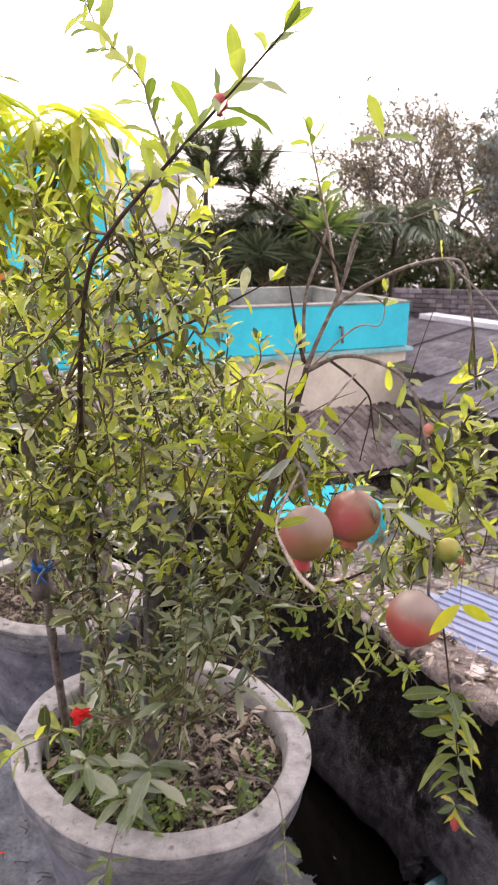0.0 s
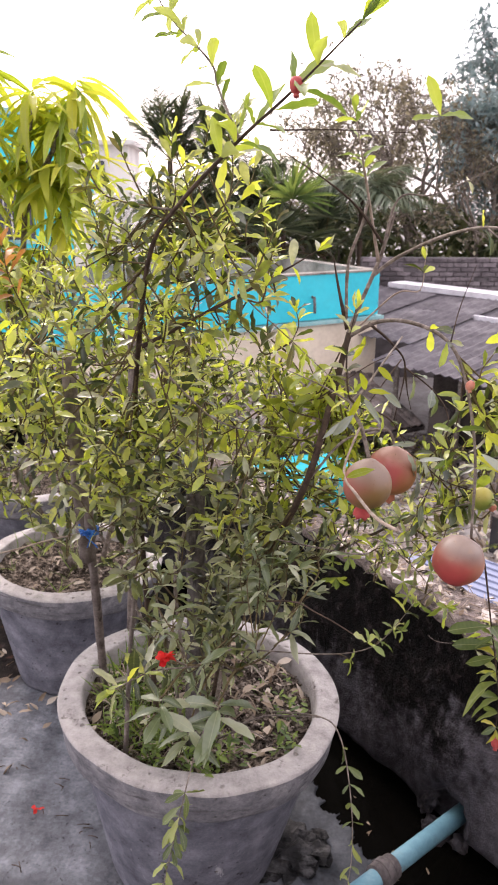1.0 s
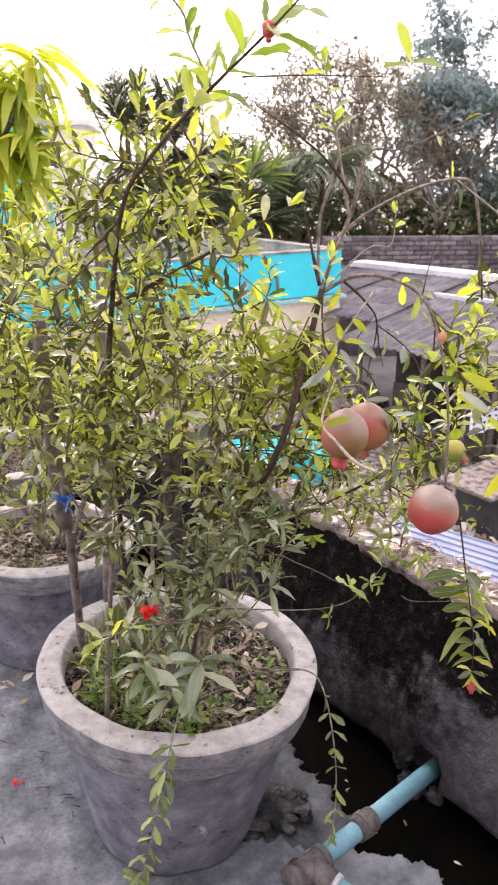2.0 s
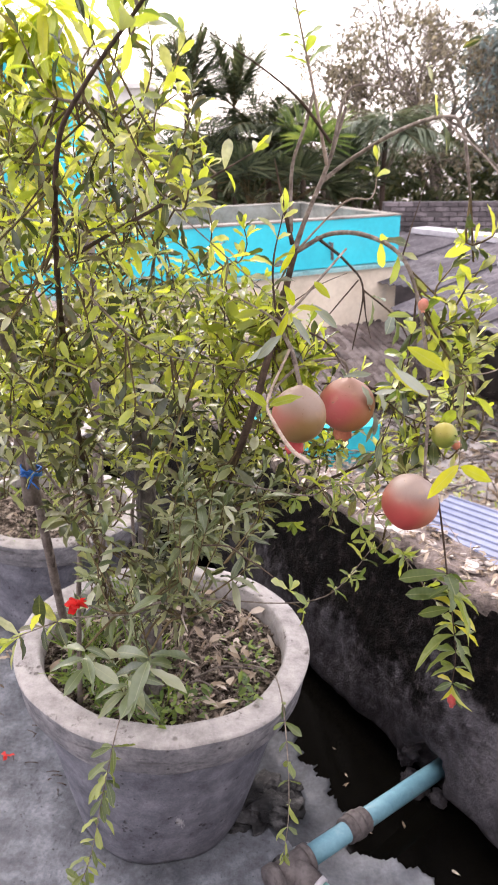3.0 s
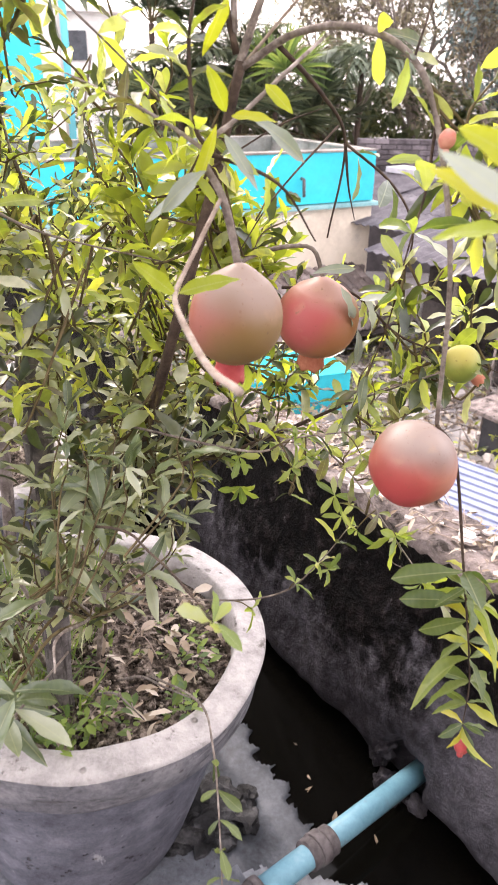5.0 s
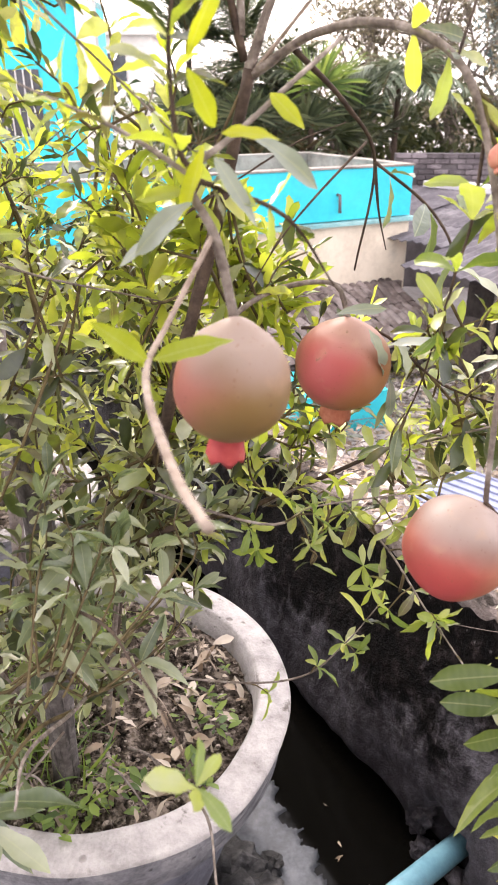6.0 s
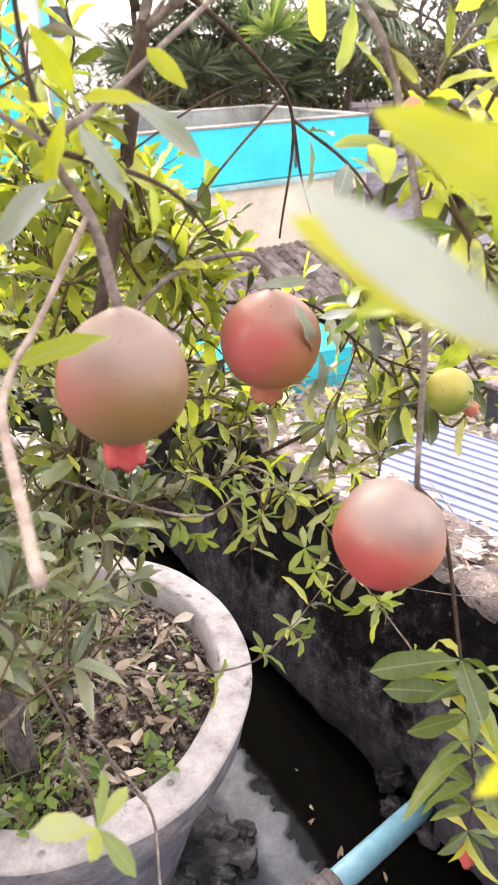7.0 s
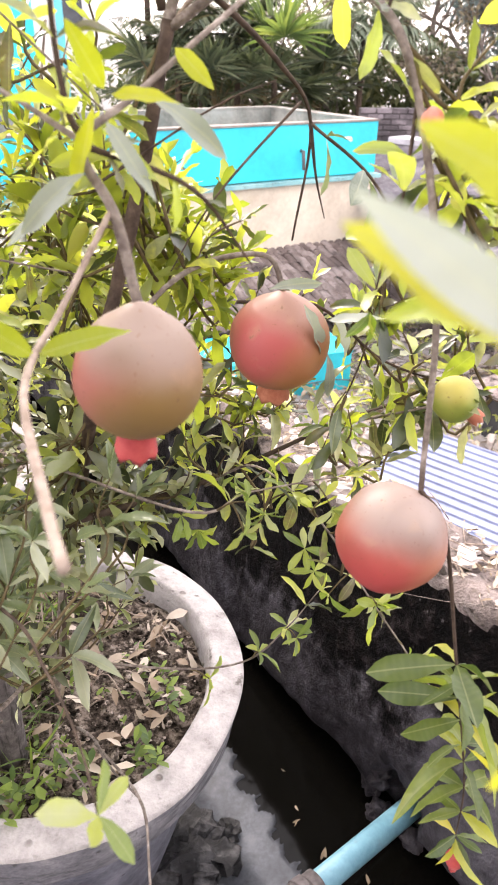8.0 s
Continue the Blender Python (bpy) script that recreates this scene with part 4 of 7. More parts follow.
def bush(rng, roots, spaces, bm, leaves, size, gap, length, twig=0.0011, droop=0.25):
    """Fine shoots that fill the given spaces, each from the nearest stem."""
    for centre, radii, count in spaces:
        for i in range(count):
            tip = inside(rng, centre, radii)
            near = min(roots, key=lambda p: (p - tip).length + rng.uniform(0, 0.08))
            reach = tip - near
            # a twig leaves the stem and turns upwards at its end
            rise = (reach.normalized() * rng.uniform(0.3, 0.9) + Vector((rng.uniform(-0.35, 0.35), rng.uniform(-0.35, 0.35), 0.75))).normalized()
            span = min(length * rng.uniform(0.5, 0.85), max(reach.length * 0.7, 0.04))
            knee = tip - rise * span
            back = near - knee
            start = knee + back.normalized() * min(back.length, length)
            mid = knee.lerp(tip, 0.5) + Vector((rng.uniform(-1, 1), rng.uniform(-1, 1), rng.uniform(-0.3, 0.8))) * 0.008
            line = catmull([start, knee, mid, tip], 3)
            tube(bm, line, twig * 1.5, twig * 0.7, 4, close=False)
            sprout(rng, line, leaves, 0.35, gap, size, 1.0, droop)


def crown_calyx(bm, at, d, r, length, lobes=6):
    """The flared crown at a pomegranate's end."""
    d = Vector(d).normalized()
    side = d.orthogonal().normalized()
    up = d.cross(side)
    n = lobes * 4
    rings = []
    for k, (s, q) in enumerate(((0.0, 0.66), (0.25, 0.62), (0.55, 0.68), (0.8, 0.72), (1.0, 0.68))):
        ring = []
        for i in range(n):
            a = 6.2832 * i / n
            cut = 0.0 if k < 3 else (0.22 if k == 4 else 0.08) * (0.5 - 0.5 * math.cos(a * lobes))
            rr = r * q * (1 - 0.25 * cut)
            ring.append(bm.verts.new(Vector(at) + d * length * (s - cut) + (side * math.cos(a) + up * math.sin(a)) * rr))
        rings.append(ring)
    inner = [bm.verts.new(Vector(at) + d * length * 0.35 + (v.co - Vector(at) - d * (v.co - Vector(at)).dot(d)) * 0.5) for v in rings[-1]]
    rings.append(inner)
    for a, b in zip(rings, rings[1:]):
        for i in range(n):
            bm.faces.new((a[i], a[(i + 1) % n], b[(i + 1) % n], b[i]))
    return bm


def fruit(at, r, down, rind, label, calyx_len, calyx_mat, squash=1.0, group="pomegranates"):
    """A pomegranate that hangs with its crown along `down`."""
    down = Vector(down).normalized()
    fr = thing("pomegranate", at, label, "pomegranate", group)
    turn = down.to_track_quat("-Z", "Y").to_matrix().to_4x4()
    bm = bmesh.new()
    bmesh.ops.create_uvsphere(bm, u_segments=96, v_segments=128, radius=1)
    for v in bm.verts:
        p = v.co.copy()
        a = math.atan2(p.y, p.x)
        k = 1 + 0.018 * math.cos(a * 5 + r * 300) * (1 - p.z * p.z) + 0.02 * noise.noise(p * 1.7 + Vector((r * 99, 0, 0)))
        z = p.z * (1.02 if p.z > 0 else 0.97)
        if p.z > 0.8:
            k *= 1 - 0.16 * ((p.z - 0.8) / 0.2)
            z += 0.1 * ((p.z - 0.8) / 0.2) ** 2
        v.co = Vector((p.x * k, p.y * k, z * squash)) * r
    bmesh.ops.transform(bm, matrix=turn, verts=bm.verts[:])
    ob = new("rind", mesh_of(bm, "rind", rind))
    ob.parent = fr
    part("calyx", crown_calyx(bmesh.new(), Vector(at) + down * r * 0.9 * squash, down, r * 0.5, calyx_len), calyx_mat, fr, "flared crown at the fruit's end")
    return fr


def rosette(rng, leaves, at, out, size, count=6):
    """A short shoot's tuft: blunt leaves spread round one point."""
    out = Vector(out).normalized()
    side = out.orthogonal().normalized()
    for k in range(count):
        a = 6.2832 * k / count + rng.uniform(-0.35, 0.35)
        way = (side * math.cos(a) + out.cross(side) * math.sin(a)) + out * rng.uniform(0.15, 0.7)
        leaves.append((leaf_pose(at, way, out + Vector((0, 0, 0.7)), size * rng.uniform(0.65, 1.15)), rng.randrange(99)))


def low_sprays(rng, low_b, low_c, bm, leaves):
    """Large dull leaves spreading flat over the pot's soil from two short shoots."""
    for top, foot, size in (((-0.072, 0.77, 0.715), low_c[6], 0.066), ((-0.15, 0.76, 0.73), low_b[8], 0.05), ((-0.11, 0.86, 0.61), low_b[4], 0.058)):
        top = Vector(top)
        tube(bm, catmull([foot, foot.lerp(top, 0.5) + Vector((0, 0, 0.02)), top], 4), 0.0022, 0.0014, 5)
        for k in range(8):
            a = k * 2.4 + rng.uniform(-0.3, 0.3)
            way = Vector((math.cos(a) * 1.2, math.sin(a), rng.uniform(-0.35, 0.25)))
            leaves.append((leaf_pose(top - Vector((0, 0, 0.004 * k)), way, (rng.uniform(-0.3, 0.3), rng.uniform(-0.6, 0), 1), size * rng.uniform(0.7, 1.1)), rng.randrange(99)))


def soil_tangle(rng, plant):
    """Dead stalks lying and leaning over the soil inside the rim."""
    bm = bmesh.new()
    for i in range(60):
        a, r = rng.uniform(0, 6.283), 0.2 * math.sqrt(rng.random())
        p = Vector((POT_AT[0] + r * math.cos(a), POT_AT[1] + r * math.sin(a), 0.386))
        a = rng.uniform(0, 6.283)
        d = Vector((math.cos(a), math.sin(a), 0)) * rng.uniform(0.02, 0.07)
        if (p + d - Vector((POT_AT[0], POT_AT[1], p.z))).length > 0.225:
            d = -d
        tube(bm, catmull([p, p + d * 0.5 + Vector((0, 0, rng.uniform(0.005, 0.03))), p + d + Vector((0, 0, rng.uniform(0, 0.05)))], 3), rng.uniform(0.0008, 0.0018), 0.0006, 5)
    part("dead_growth", bm, DRY, plant, "thin dead stalks tangled over the soil", kind="stuff")
    for pts in ([(-0.02, 1.12, 0.4), (0.02, 1.0, 0.52), (0.05, 0.9, 0.6), (0.085, 0.82, 0.66)], [(-0.05, 1.1, 0.39), (-0.01, 0.99, 0.5), (0.03, 0.92, 0.53)], [(-0.16, 1.08, 0.39), (-0.1, 0.98, 0.5), (-0.06, 0.9, 0.56)]):
        branch(plant, pts, 0.0021, 0.0014, STAKE, name="dry_stalk")


def build_pomegranate():
    rng = random.Random(31)
    plant = thing("pomegranate_plant", (POT_AT[0], POT_AT[1], 0.36), "bushy fruiting pomegranate plant with small olive-green leaves", "plant")
    hero, mass, fresh = [], [], []
    # woody stems
    m_low = branch(plant, [(-0.06, 1.24, 0.36), (-0.04, 1.17, 0.6), (0.01, 1.03, 0.82), (0.045, 0.93, 0.985), (0.07, 0.94, 1.1), (0.09, 0.95, 1.21)], 0.0066, 0.0044, BARK_DARK, name="stem")
    s1 = branch(plant, [(-0.17, 1.16, 0.36), (-0.2, 1.08, 0.75), (-0.215, 1.0, 1.027), (-0.206, 0.92, 1.18), (-0.189, 0.87, 1.308), (-0.154, 0.83, 1.365), (-0.089, 0.78, 1.435), (-0.04, 0.715, 1.478), (0.013, 0.67, 1.532)], 0.0055, 0.0014, BARK_DARK, name="stem")
    b1 = branch(plant, [(-0.2, 0.905, 1.18), (-0.105, 0.9, 1.238), (-0.024, 0.917, 1.286), (0.03, 0.93, 1.32)], 0.003, 0.0014, BARK_DARK)
    up_r = branch(plant, [(0.088, 0.95, 1.205), (0.099, 0.95, 1.245), (0.122, 0.96, 1.31), (0.14, 0.97, 1.379)], 0.0036, 0.0021)
    up_l = branch(plant, [(0.086, 0.95, 1.215), (0.068, 0.95, 1.271), (0.056, 0.95, 1.315)], 0.003, 0.0015, BARK_DARK)
    mid = branch(plant, [(0.083, 0.95, 1.23), (0.078, 0.95, 1.304), (0.091, 0.95, 1.357), (0.097, 0.95, 1.392)], 0.0025, 0.0018)
    tw1 = branch(plant, [(0.122, 0.96, 1.31), (0.097, 0.95, 1.392), (0.074, 0.93, 1.456), (0.061, 0.92, 1.493)], 0.0024, 0.0013, DRY)
    tw2 = branch(plant, [(0.124, 0.96, 1.337), (0.082, 0.94, 1.379), (0.035, 0.92, 1.408), (-0.027, 0.9, 1.438)], 0.0022, 0.0011, BARK_DARK)
    tw3 = branch(plant, [(0.125, 0.96, 1.32), (0.14, 0.96, 1.396), (0.187, 0.95, 1.405), (0.26, 0.93, 1.443)], 0.002, 0.0011)
    arch = branch(plant, [(0.09, 0.95, 1.205), (0.13, 0.93, 1.232), (0.17, 0.885, 1.235), (0.205, 0.853, 1.216), (0.225, 0.83, 1.17), (0.245, 0.81, 1.08), (0.253, 0.797, 0.968)], 0.0032, 0.0018)
    bend = branch(plant, [(0.115, 0.94, 1.226), (0.16, 0.975, 1.195), (0.192, 1.0, 1.156), (0.188, 1.01, 1.07)], 0.0024, 0.0014, BARK_DARK)
    spur = branch(plant, [(0.192, 1.0, 1.156), (0.2, 1.0, 1.12), (0.21, 1.0, 1.09)], 0.0016, 0.0008, BARK_DARK)
    arch2 = branch(plant, [(0.115, 0.96, 1.29), (0.151, 0.96, 1.32), (0.194, 0.9, 1.352), (0.225, 0.84, 1.364), (0.246, 0.83, 1.353), (0.266, 0.83, 1.285)], 0.0028, 0.0016)
    l1 = branch(plant, [(-0.189, 0.88, 1.36), (-0.143, 0.92, 1.354), (-0.106, 0.92, 1.309), (-0.072, 0.91, 1.261), (0.007, 0.9, 1.197), (0.055, 0.9, 1.158)], 0.0018, 0.001)
    l2 = branch(plant, [(-0.208, 0.93, 1.185), (-0.137, 0.9, 1.118), (-0.079, 0.92, 1.073), (0.032, 0.95, 1.047)], 0.0021, 0.0012)
    # the spur that carries the first fruit, with a dead stalk curling from it
    knot = branch(plant, [(0.139, 0.85, 1.222), (0.084, 0.78, 1.17), (0.063, 0.76, 1.15), (0.077, 0.755, 1.124), (0.089, 0.742, 1.086)], 0.0013, 0.0027)
    dry = branch(plant, [(0.076, 0.755, 1.125), (0.058, 0.73, 1.088), (0.052, 0.7, 1.077), (0.057, 0.66, 1.074), (0.071, 0.62, 1.063), (0.084, 0.58, 1.066)], 0.0014, 0.0019, DRY, name="dry_stalk")
    kn2 = branch(plant, [(0.066, 0.76, 1.152), (0.058, 0.76, 1.164), (0.052, 0.765, 1.21), (0.06, 0.78, 1.26)], 0.0018, 0.001, BARK_DARK)
    kn3 = branch(plant, [(0.065, 0.76, 1.15), (0.03, 0.765, 1.168), (-0.02, 0.78, 1.185)], 0.0016, 0.0009)
    kn4 = branch(plant, [(0.063, 0.76, 1.15), (0.11, 0.765, 1.135), (0.14, 0.78, 1.1)], 0.0016, 0.0009, BARK_DARK)
    low_r = branch(plant, [(0.02, 0.98, 0.82), (0.112, 1.05, 0.815), (0.19, 1.07, 0.845), (0.265, 1.09, 0.876), (0.33, 1.1, 0.9)], 0.0034, 0.0016, BARK_DARK)
    green_twig = branch(plant, [(0.265, 1.09, 0.876), (0.28, 0.99, 0.93), (0.302, 0.91, 0.978)], 0.0017, 0.0015)
    f2stem = branch(plant, [(0.045, 0.93, 0.985), (0.1, 0.95, 1.05), (0.16, 0.95, 1.07), (0.18, 0.953, 1.04)], 0.002, 0.0022)
    sp = branch(plant, [(-0.024, 0.95, 0.687), (0.103, 0.92, 0.702), (0.168, 0.905, 0.726), (0.202, 0.905, 0.764), (0.227, 0.91, 0.802)], 0.0013, 0.0009)
    shoot = branch(plant, [(0.13, 1.05, 0.818), (0.174, 1.0, 0.87), (0.225, 0.93, 0.857), (0.261, 0.88, 0.82), (0.309, 0.84, 0.767)], 0.0014, 0.001)
    twig_a = branch(plant, [(0.01, 0.96, 0.88), (0.117, 0.86, 0.907), (0.158, 0.88, 0.913), (0.236, 0.92, 0.908)], 0.0014, 0.0009)
    clus = branch(plant, [(0.253, 0.797, 0.968), (0.271, 0.79, 0.944), (0.292, 0.785, 0.863), (0.303, 0.78, 0.817), (0.322, 0.775, 0.737), (0.322, 0.765, 0.69)], 0.0016, 0.001, BARK_DARK)
    tipb = branch(plant, [(-0.05, 0.9, 0.8), (0.015, 0.78, 0.872), (0.04, 0.73, 0.886), (0.06, 0.69, 0.894), (0.074, 0.655, 0.901), (0.083, 0.626, 0.909)], 0.0014, 0.0008, BARK_DARK)
    trail = branch(plant, [(0.03, 0.95, 0.57), (0.085, 0.82, 0.66), (0.098, 0.745, 0.682), (0.107, 0.69, 0.63), (0.112, 0.672, 0.56), (0.11, 0.668, 0.5)], 0.0014, 0.0007)
    trail2 = branch(plant, [(-0.06, 0.95, 0.6), (-0.091, 0.8, 0.64), (-0.104, 0.74, 0.64), (-0.12, 0.72, 0.558), (-0.144, 0.71, 0.418), (-0.181, 0.7, 0.34)], 0.0014, 0.0007)
    low_b = branch(plant, [(-0.05, 1.08, 0.55), (-0.069, 0.95, 0.676), (-0.107, 0.8, 0.754), (-0.139, 0.7, 0.835)], 0.0028, 0.0014)
    low_c = branch(plant, [(-0.05, 1.08, 0.55), (-0.03, 0.88, 0.7), (-0.03, 0.75, 0.79), (-0.02, 0.69, 0.81)], 0.0026, 0.0013)
    near_twig = branch(plant, [(0.225, 0.84, 1.364), (0.27, 0.74, 1.3), (0.275, 0.63, 1.2), (0.235, 0.57, 1.165), (0.2, 0.56, 1.155), (0.1803, 0.5524, 1.1605)], 0.0012, 0.0005)
    x1 = branch(plant, [(0.182, 0.99, 1.17), (0.143, 0.95, 1.131), (0.119, 0.93, 1.102), (0.096, 0.92, 1.061)], 0.0011, 0.0008, BARK_DARK)
    x2 = branch(plant, [(0.09, 0.95, 1.206), (0.144, 0.93, 1.27), (0.175, 0.92, 1.278), (0.177, 0.92, 1.319)], 0.0015, 0.0009, DRY)
    x3 = branch(plant, [(0.05, 0.93, 1.115), (0.122, 0.95, 1.164), (0.161, 0.96, 1.182)], 0.001, 0.0006, BARK_DARK)
    x4 = branch(plant, [(0.205, 0.853, 1.216), (0.22, 0.88, 1.26), (0.23, 0.87, 1.318)], 0.001, 0.0006, BARK_DARK)
    top1 = branch(plant, [(-0.089, 0.78, 1.435), (-0.115, 0.8, 1.488), (-0.125, 0.8, 1.513), (-0.171, 0.82, 1.557), (-0.194, 0.84, 1.592)], 0.0018, 0.001)
    tip_l = branch(plant, [(-0.107, 0.8, 0.754), (-0.16, 0.72, 0.8), (-0.2, 0.636, 0.832)], 0.0013, 0.0009)
    others = [branch(plant, p, 0.004, 0.001, BARK, name="stem") for p in (
        [(-0.1, 1.2, 0.36), (-0.15, 1.2, 0.7), (-0.09, 1.14, 0.95), (-0.14, 1.1, 1.15), (-0.12, 1.06, 1.28)],
        [(-0.14, 1.25, 0.36), (-0.26, 1.2, 0.7), (-0.36, 1.1, 0.95), (-0.38, 1.02, 1.15)],
        [(-0.06, 1.18, 0.36), (-0.03, 1.15, 0.7), (0.01, 1.08, 0.95), (-0.01, 1.03, 1.1), (0.02, 1.0, 1.2)],
        [(-0.12, 1.16, 0.36), (-0.15, 1.0, 0.65), (-0.18, 0.9, 0.85)])]
    # old supports
    part("stump", tube(bmesh.new(), catmull([(-0.095, 1.09, 0.35), (-0.105, 1.08, 0.65), (-0.115, 1.08, 0.85), (-0.12, 1.08, 0.95)], 6), 0.0175, 0.016, 12, 0.3), STUMP, plant, "thick cut grey stump")
    side1 = branch(plant, [(0.146, 0.99, 1.023), (0.208, 0.98, 1.027), (0.267, 0.97, 0.987), (0.338, 0.96, 0.97), (0.369, 0.95, 0.961)], 0.0016, 0.0008, BARK_DARK)
    side2 = branch(plant, [(0.192, 1.0, 1.156), (0.235, 0.97, 1.125), (0.254, 0.95, 1.088), (0.249, 0.95, 1.038), (0.243, 0.95, 0.993), (0.231, 0.95, 0.949), (0.225, 0.97, 0.9)], 0.0013, 0.0008, BARK_DARK)
    sprig = branch(plant, [(0.226, 0.845, 1.18), (0.222, 0.828, 1.134), (0.215, 0.820, 1.100), (0.214, 0.830, 1.066)], 0.0012, 0.0008, BARK_DARK)
    wire = branch(plant, [(-0.059, 0.747, 1.443), (0.01, 0.71, 1.444), (0.078, 0.675, 1.442)], 0.0009, 0.0005, BARK_DARK)
    lone = branch(plant, [(0.187, 0.95, 1.405), (0.16, 0.86, 1.43), (0.122, 0.75, 1.471)], 0.0012, 0.0006)
    fresh += [(leaf_pose((0.122, 0.75, 1.471), (-0.02, -0.012, 0.036), (-0.1, -1, 0.2), 0.042), 0), (leaf_pose((0.122, 0.75, 1.471), (0.04, -0.005, 0.01), (0, -0.6, 1), 0.034), 2), (leaf_pose((0.122, 0.75, 1.471), (-0.03, 0.01, -0.008), (0, -0.6, 1), 0.03), 3)]
    # leaf shoots that stand clear of the mass
    def clear(line, **k):
        sprout(rng, line, hero, **k)
    sprout(rng, sprig, fresh, first=0.05, gap=0.019, size=0.032, droop=-0.1, spread=1.1, along=(-0.5, 0.1))
    clear(side1[6:], first=0.1, gap=0.035, size=0.034, droop=0.3)
    sprout(rng, s1[34:], fresh, first=0.02, gap=0.02, size=0.046, spread=0.9, droop=-0.05)
    sprout(rng, tw1[8:], fresh, first=0.05, gap=0.014, size=0.034)
    sprout(rng, top1, fresh, first=0.1, gap=0.016, size=0.036)
    clear(tip_l[6:], first=0.2, gap=0.014, size=0.034)
    clear(x2[14:], first=0.4, gap=0.03, size=0.022)
    clear(b1, first=0.3, gap=0.035, size=0.04)
    clear(l1, first=0.1, gap=0.03, size=0.04, droop=0.4)
    clear(l2, first=0.1, gap=0.04, size=0.04, droop=0.4)
    clear(low_r[9:], first=0.1, gap=0.035, size=0.036)
    clear(green_twig[4:], first=0.1, gap=0.03, size=0.036)
    clear(sp[18:], first=0.0, gap=0.02, size=0.024)
    clear(shoot, first=0.1, gap=0.03, size=0.026)
    clear(twig_a[8:], first=0.1, gap=0.04, size=0.03)
    rosette(rng, fresh, tipb[-1], (0.3, -0.2, 0.9), 0.028, 5)
    clear(arch[14:22], first=0.0, gap=0.03, size=0.03)
    clear(tw3[14:], first=0.3, gap=0.04, size=0.03)
    clear(arch2[16:24], first=0.3, gap=0.05, size=0.03, tip=False)
    clear(kn2, first=0.1, gap=0.02, size=0.027)
    clear(kn3, first=0.1, gap=0.022, size=0.028)
    clear(kn4[:8], first=0.2, gap=0.022, size=0.022)
    # tufts on the thin twigs before the dark wall
    tufts = [((0.125, 1.014, 0.79), (0, -0.4, -0.6), 0.03, 7), ((0.207, 0.926, 0.749), (-0.2, -0.6, 0.8), 0.024, 5), ((0.264, 0.879, 0.82), (0.1, -0.5, -0.7), 0.028, 7), ((0.215, 0.933, 0.828), (-0.3, -0.7, 0.5), 0.022, 5), ((0.227, 0.938, 0.801), (0, -0.8, 0.2), 0.022, 6)]
    for p, d, size, n in tufts:
        rosette(rng, fresh, Vector(p), d, size, n)
    for line, n in ((low_r, 6), (shoot, 6), (twig_a, 5), (sp, 3)):
        for k in range(n):
            p = line[int(len(line) * (0.3 + 0.68 * k / n))]
            tip = p + Vector((rng.uniform(-1, 1), rng.uniform(-1, 0.3), rng.uniform(-0.9, 0.7))) * 0.022
            branch(plant, [p, p.lerp(tip, 0.5) + Vector((0, 0, 0.003)), tip], 0.0009, 0.0009, TWIG, 2, 5)
            rosette(rng, fresh, tip, tip - p, rng.uniform(0.018, 0.027), rng.randrange(4, 7))
    soil_tangle(rng, plant)
    blades = shape_meshes("leaf", LEAF_SHAPES, LEAF_ONE)
    single_leaves(hero, blades, plant)
    single_leaves(fresh, shape_meshes("leaf", LEAF_SHAPES, LEAF_FRESH), plant)
    # the sprig that hangs over the wall
    hanging = []
    sprout(random.Random(5), clus[14:], hanging, first=0.02, gap=0.015, size=0.045, droop=0.3, spread=1.6, along=(-0.3, 0.4), whorl=4, vary=0.4)
    trailing = []
    sprout(rng, trail[12:], trailing, first=0.05, gap=0.02, size=0.022, whorl=2)
    sprout(rng, trail2[14:], trailing, first=0.05, gap=0.012, size=0.027)
    single_leaves(trailing, shape_meshes("leaf", LEAF_SHAPES, LEAF_TRAIL), plant)
    single_leaves(hanging, shape_meshes("leaf", [leaf_shape(0.3, 0.45, 0.25, 0.5, 9), leaf_shape(0.27, 0.6, 0.4, -0.7, 9, False), leaf_shape(0.33, 0.4, 0.12, 0.3, 9), leaf_shape(0.25, 0.9, 0.5, 0.9, 9, False)], LEAF_SPRIG), plant)
    # broad shaded leaves low on the near side
    broad = []
    sprout(rng, side2, broad, first=0.05, gap=0.03, size=0.04, droop=0.5, whorl=2)
    bm = bmesh.new()
    bush(rng, low_b[10:] + low_c[10:], (((-0.15, 0.83, 0.82), (0.1, 0.08, 0.05), 4), ((0.02, 0.87, 0.91), (0.08, 0.05, 0.06), 7), ((0.002, 0.91, 0.84), (0.08, 0.05, 0.05), 4), ((-0.14, 0.96, 0.7), (0.1, 0.08, 0.06), 5), ((-0.17, 1.02, 0.5), (0.08, 0.06, 0.05), 3)), bm, broad, 0.037, 0.03, 0.08, 0.0008, 0.45)
    low_sprays(rng, low_b, low_c, bm, broad)
    part("fine_growth", bm, TWIG, plant, kind="stuff")
    single_leaves(broad, shape_meshes("leaf", DULL_SHAPES, LEAF_GREY), plant)
    # the leaves that hang close before the lens
    yellow = shape_meshes("leaf", [leaf_shape(0.34, 0.25, 0.06, -0.2, 10, False), leaf_shape(0.28, 0.35, 0.25, 0.3, 10, False), leaf_shape(0.3, 0.6, 0.5, -0.9, 10)], LEAF_YELLOW)
    grey = shape_meshes("leaf", [leaf_shape(0.22, 0.2, 0.22, 0.3, 10, False), leaf_shape(0.34, 0.5, 0.4, 0.8, 10), leaf_shape(0.26, 0.6, 0.3, -0.9, 10)], LEAF_PALE)
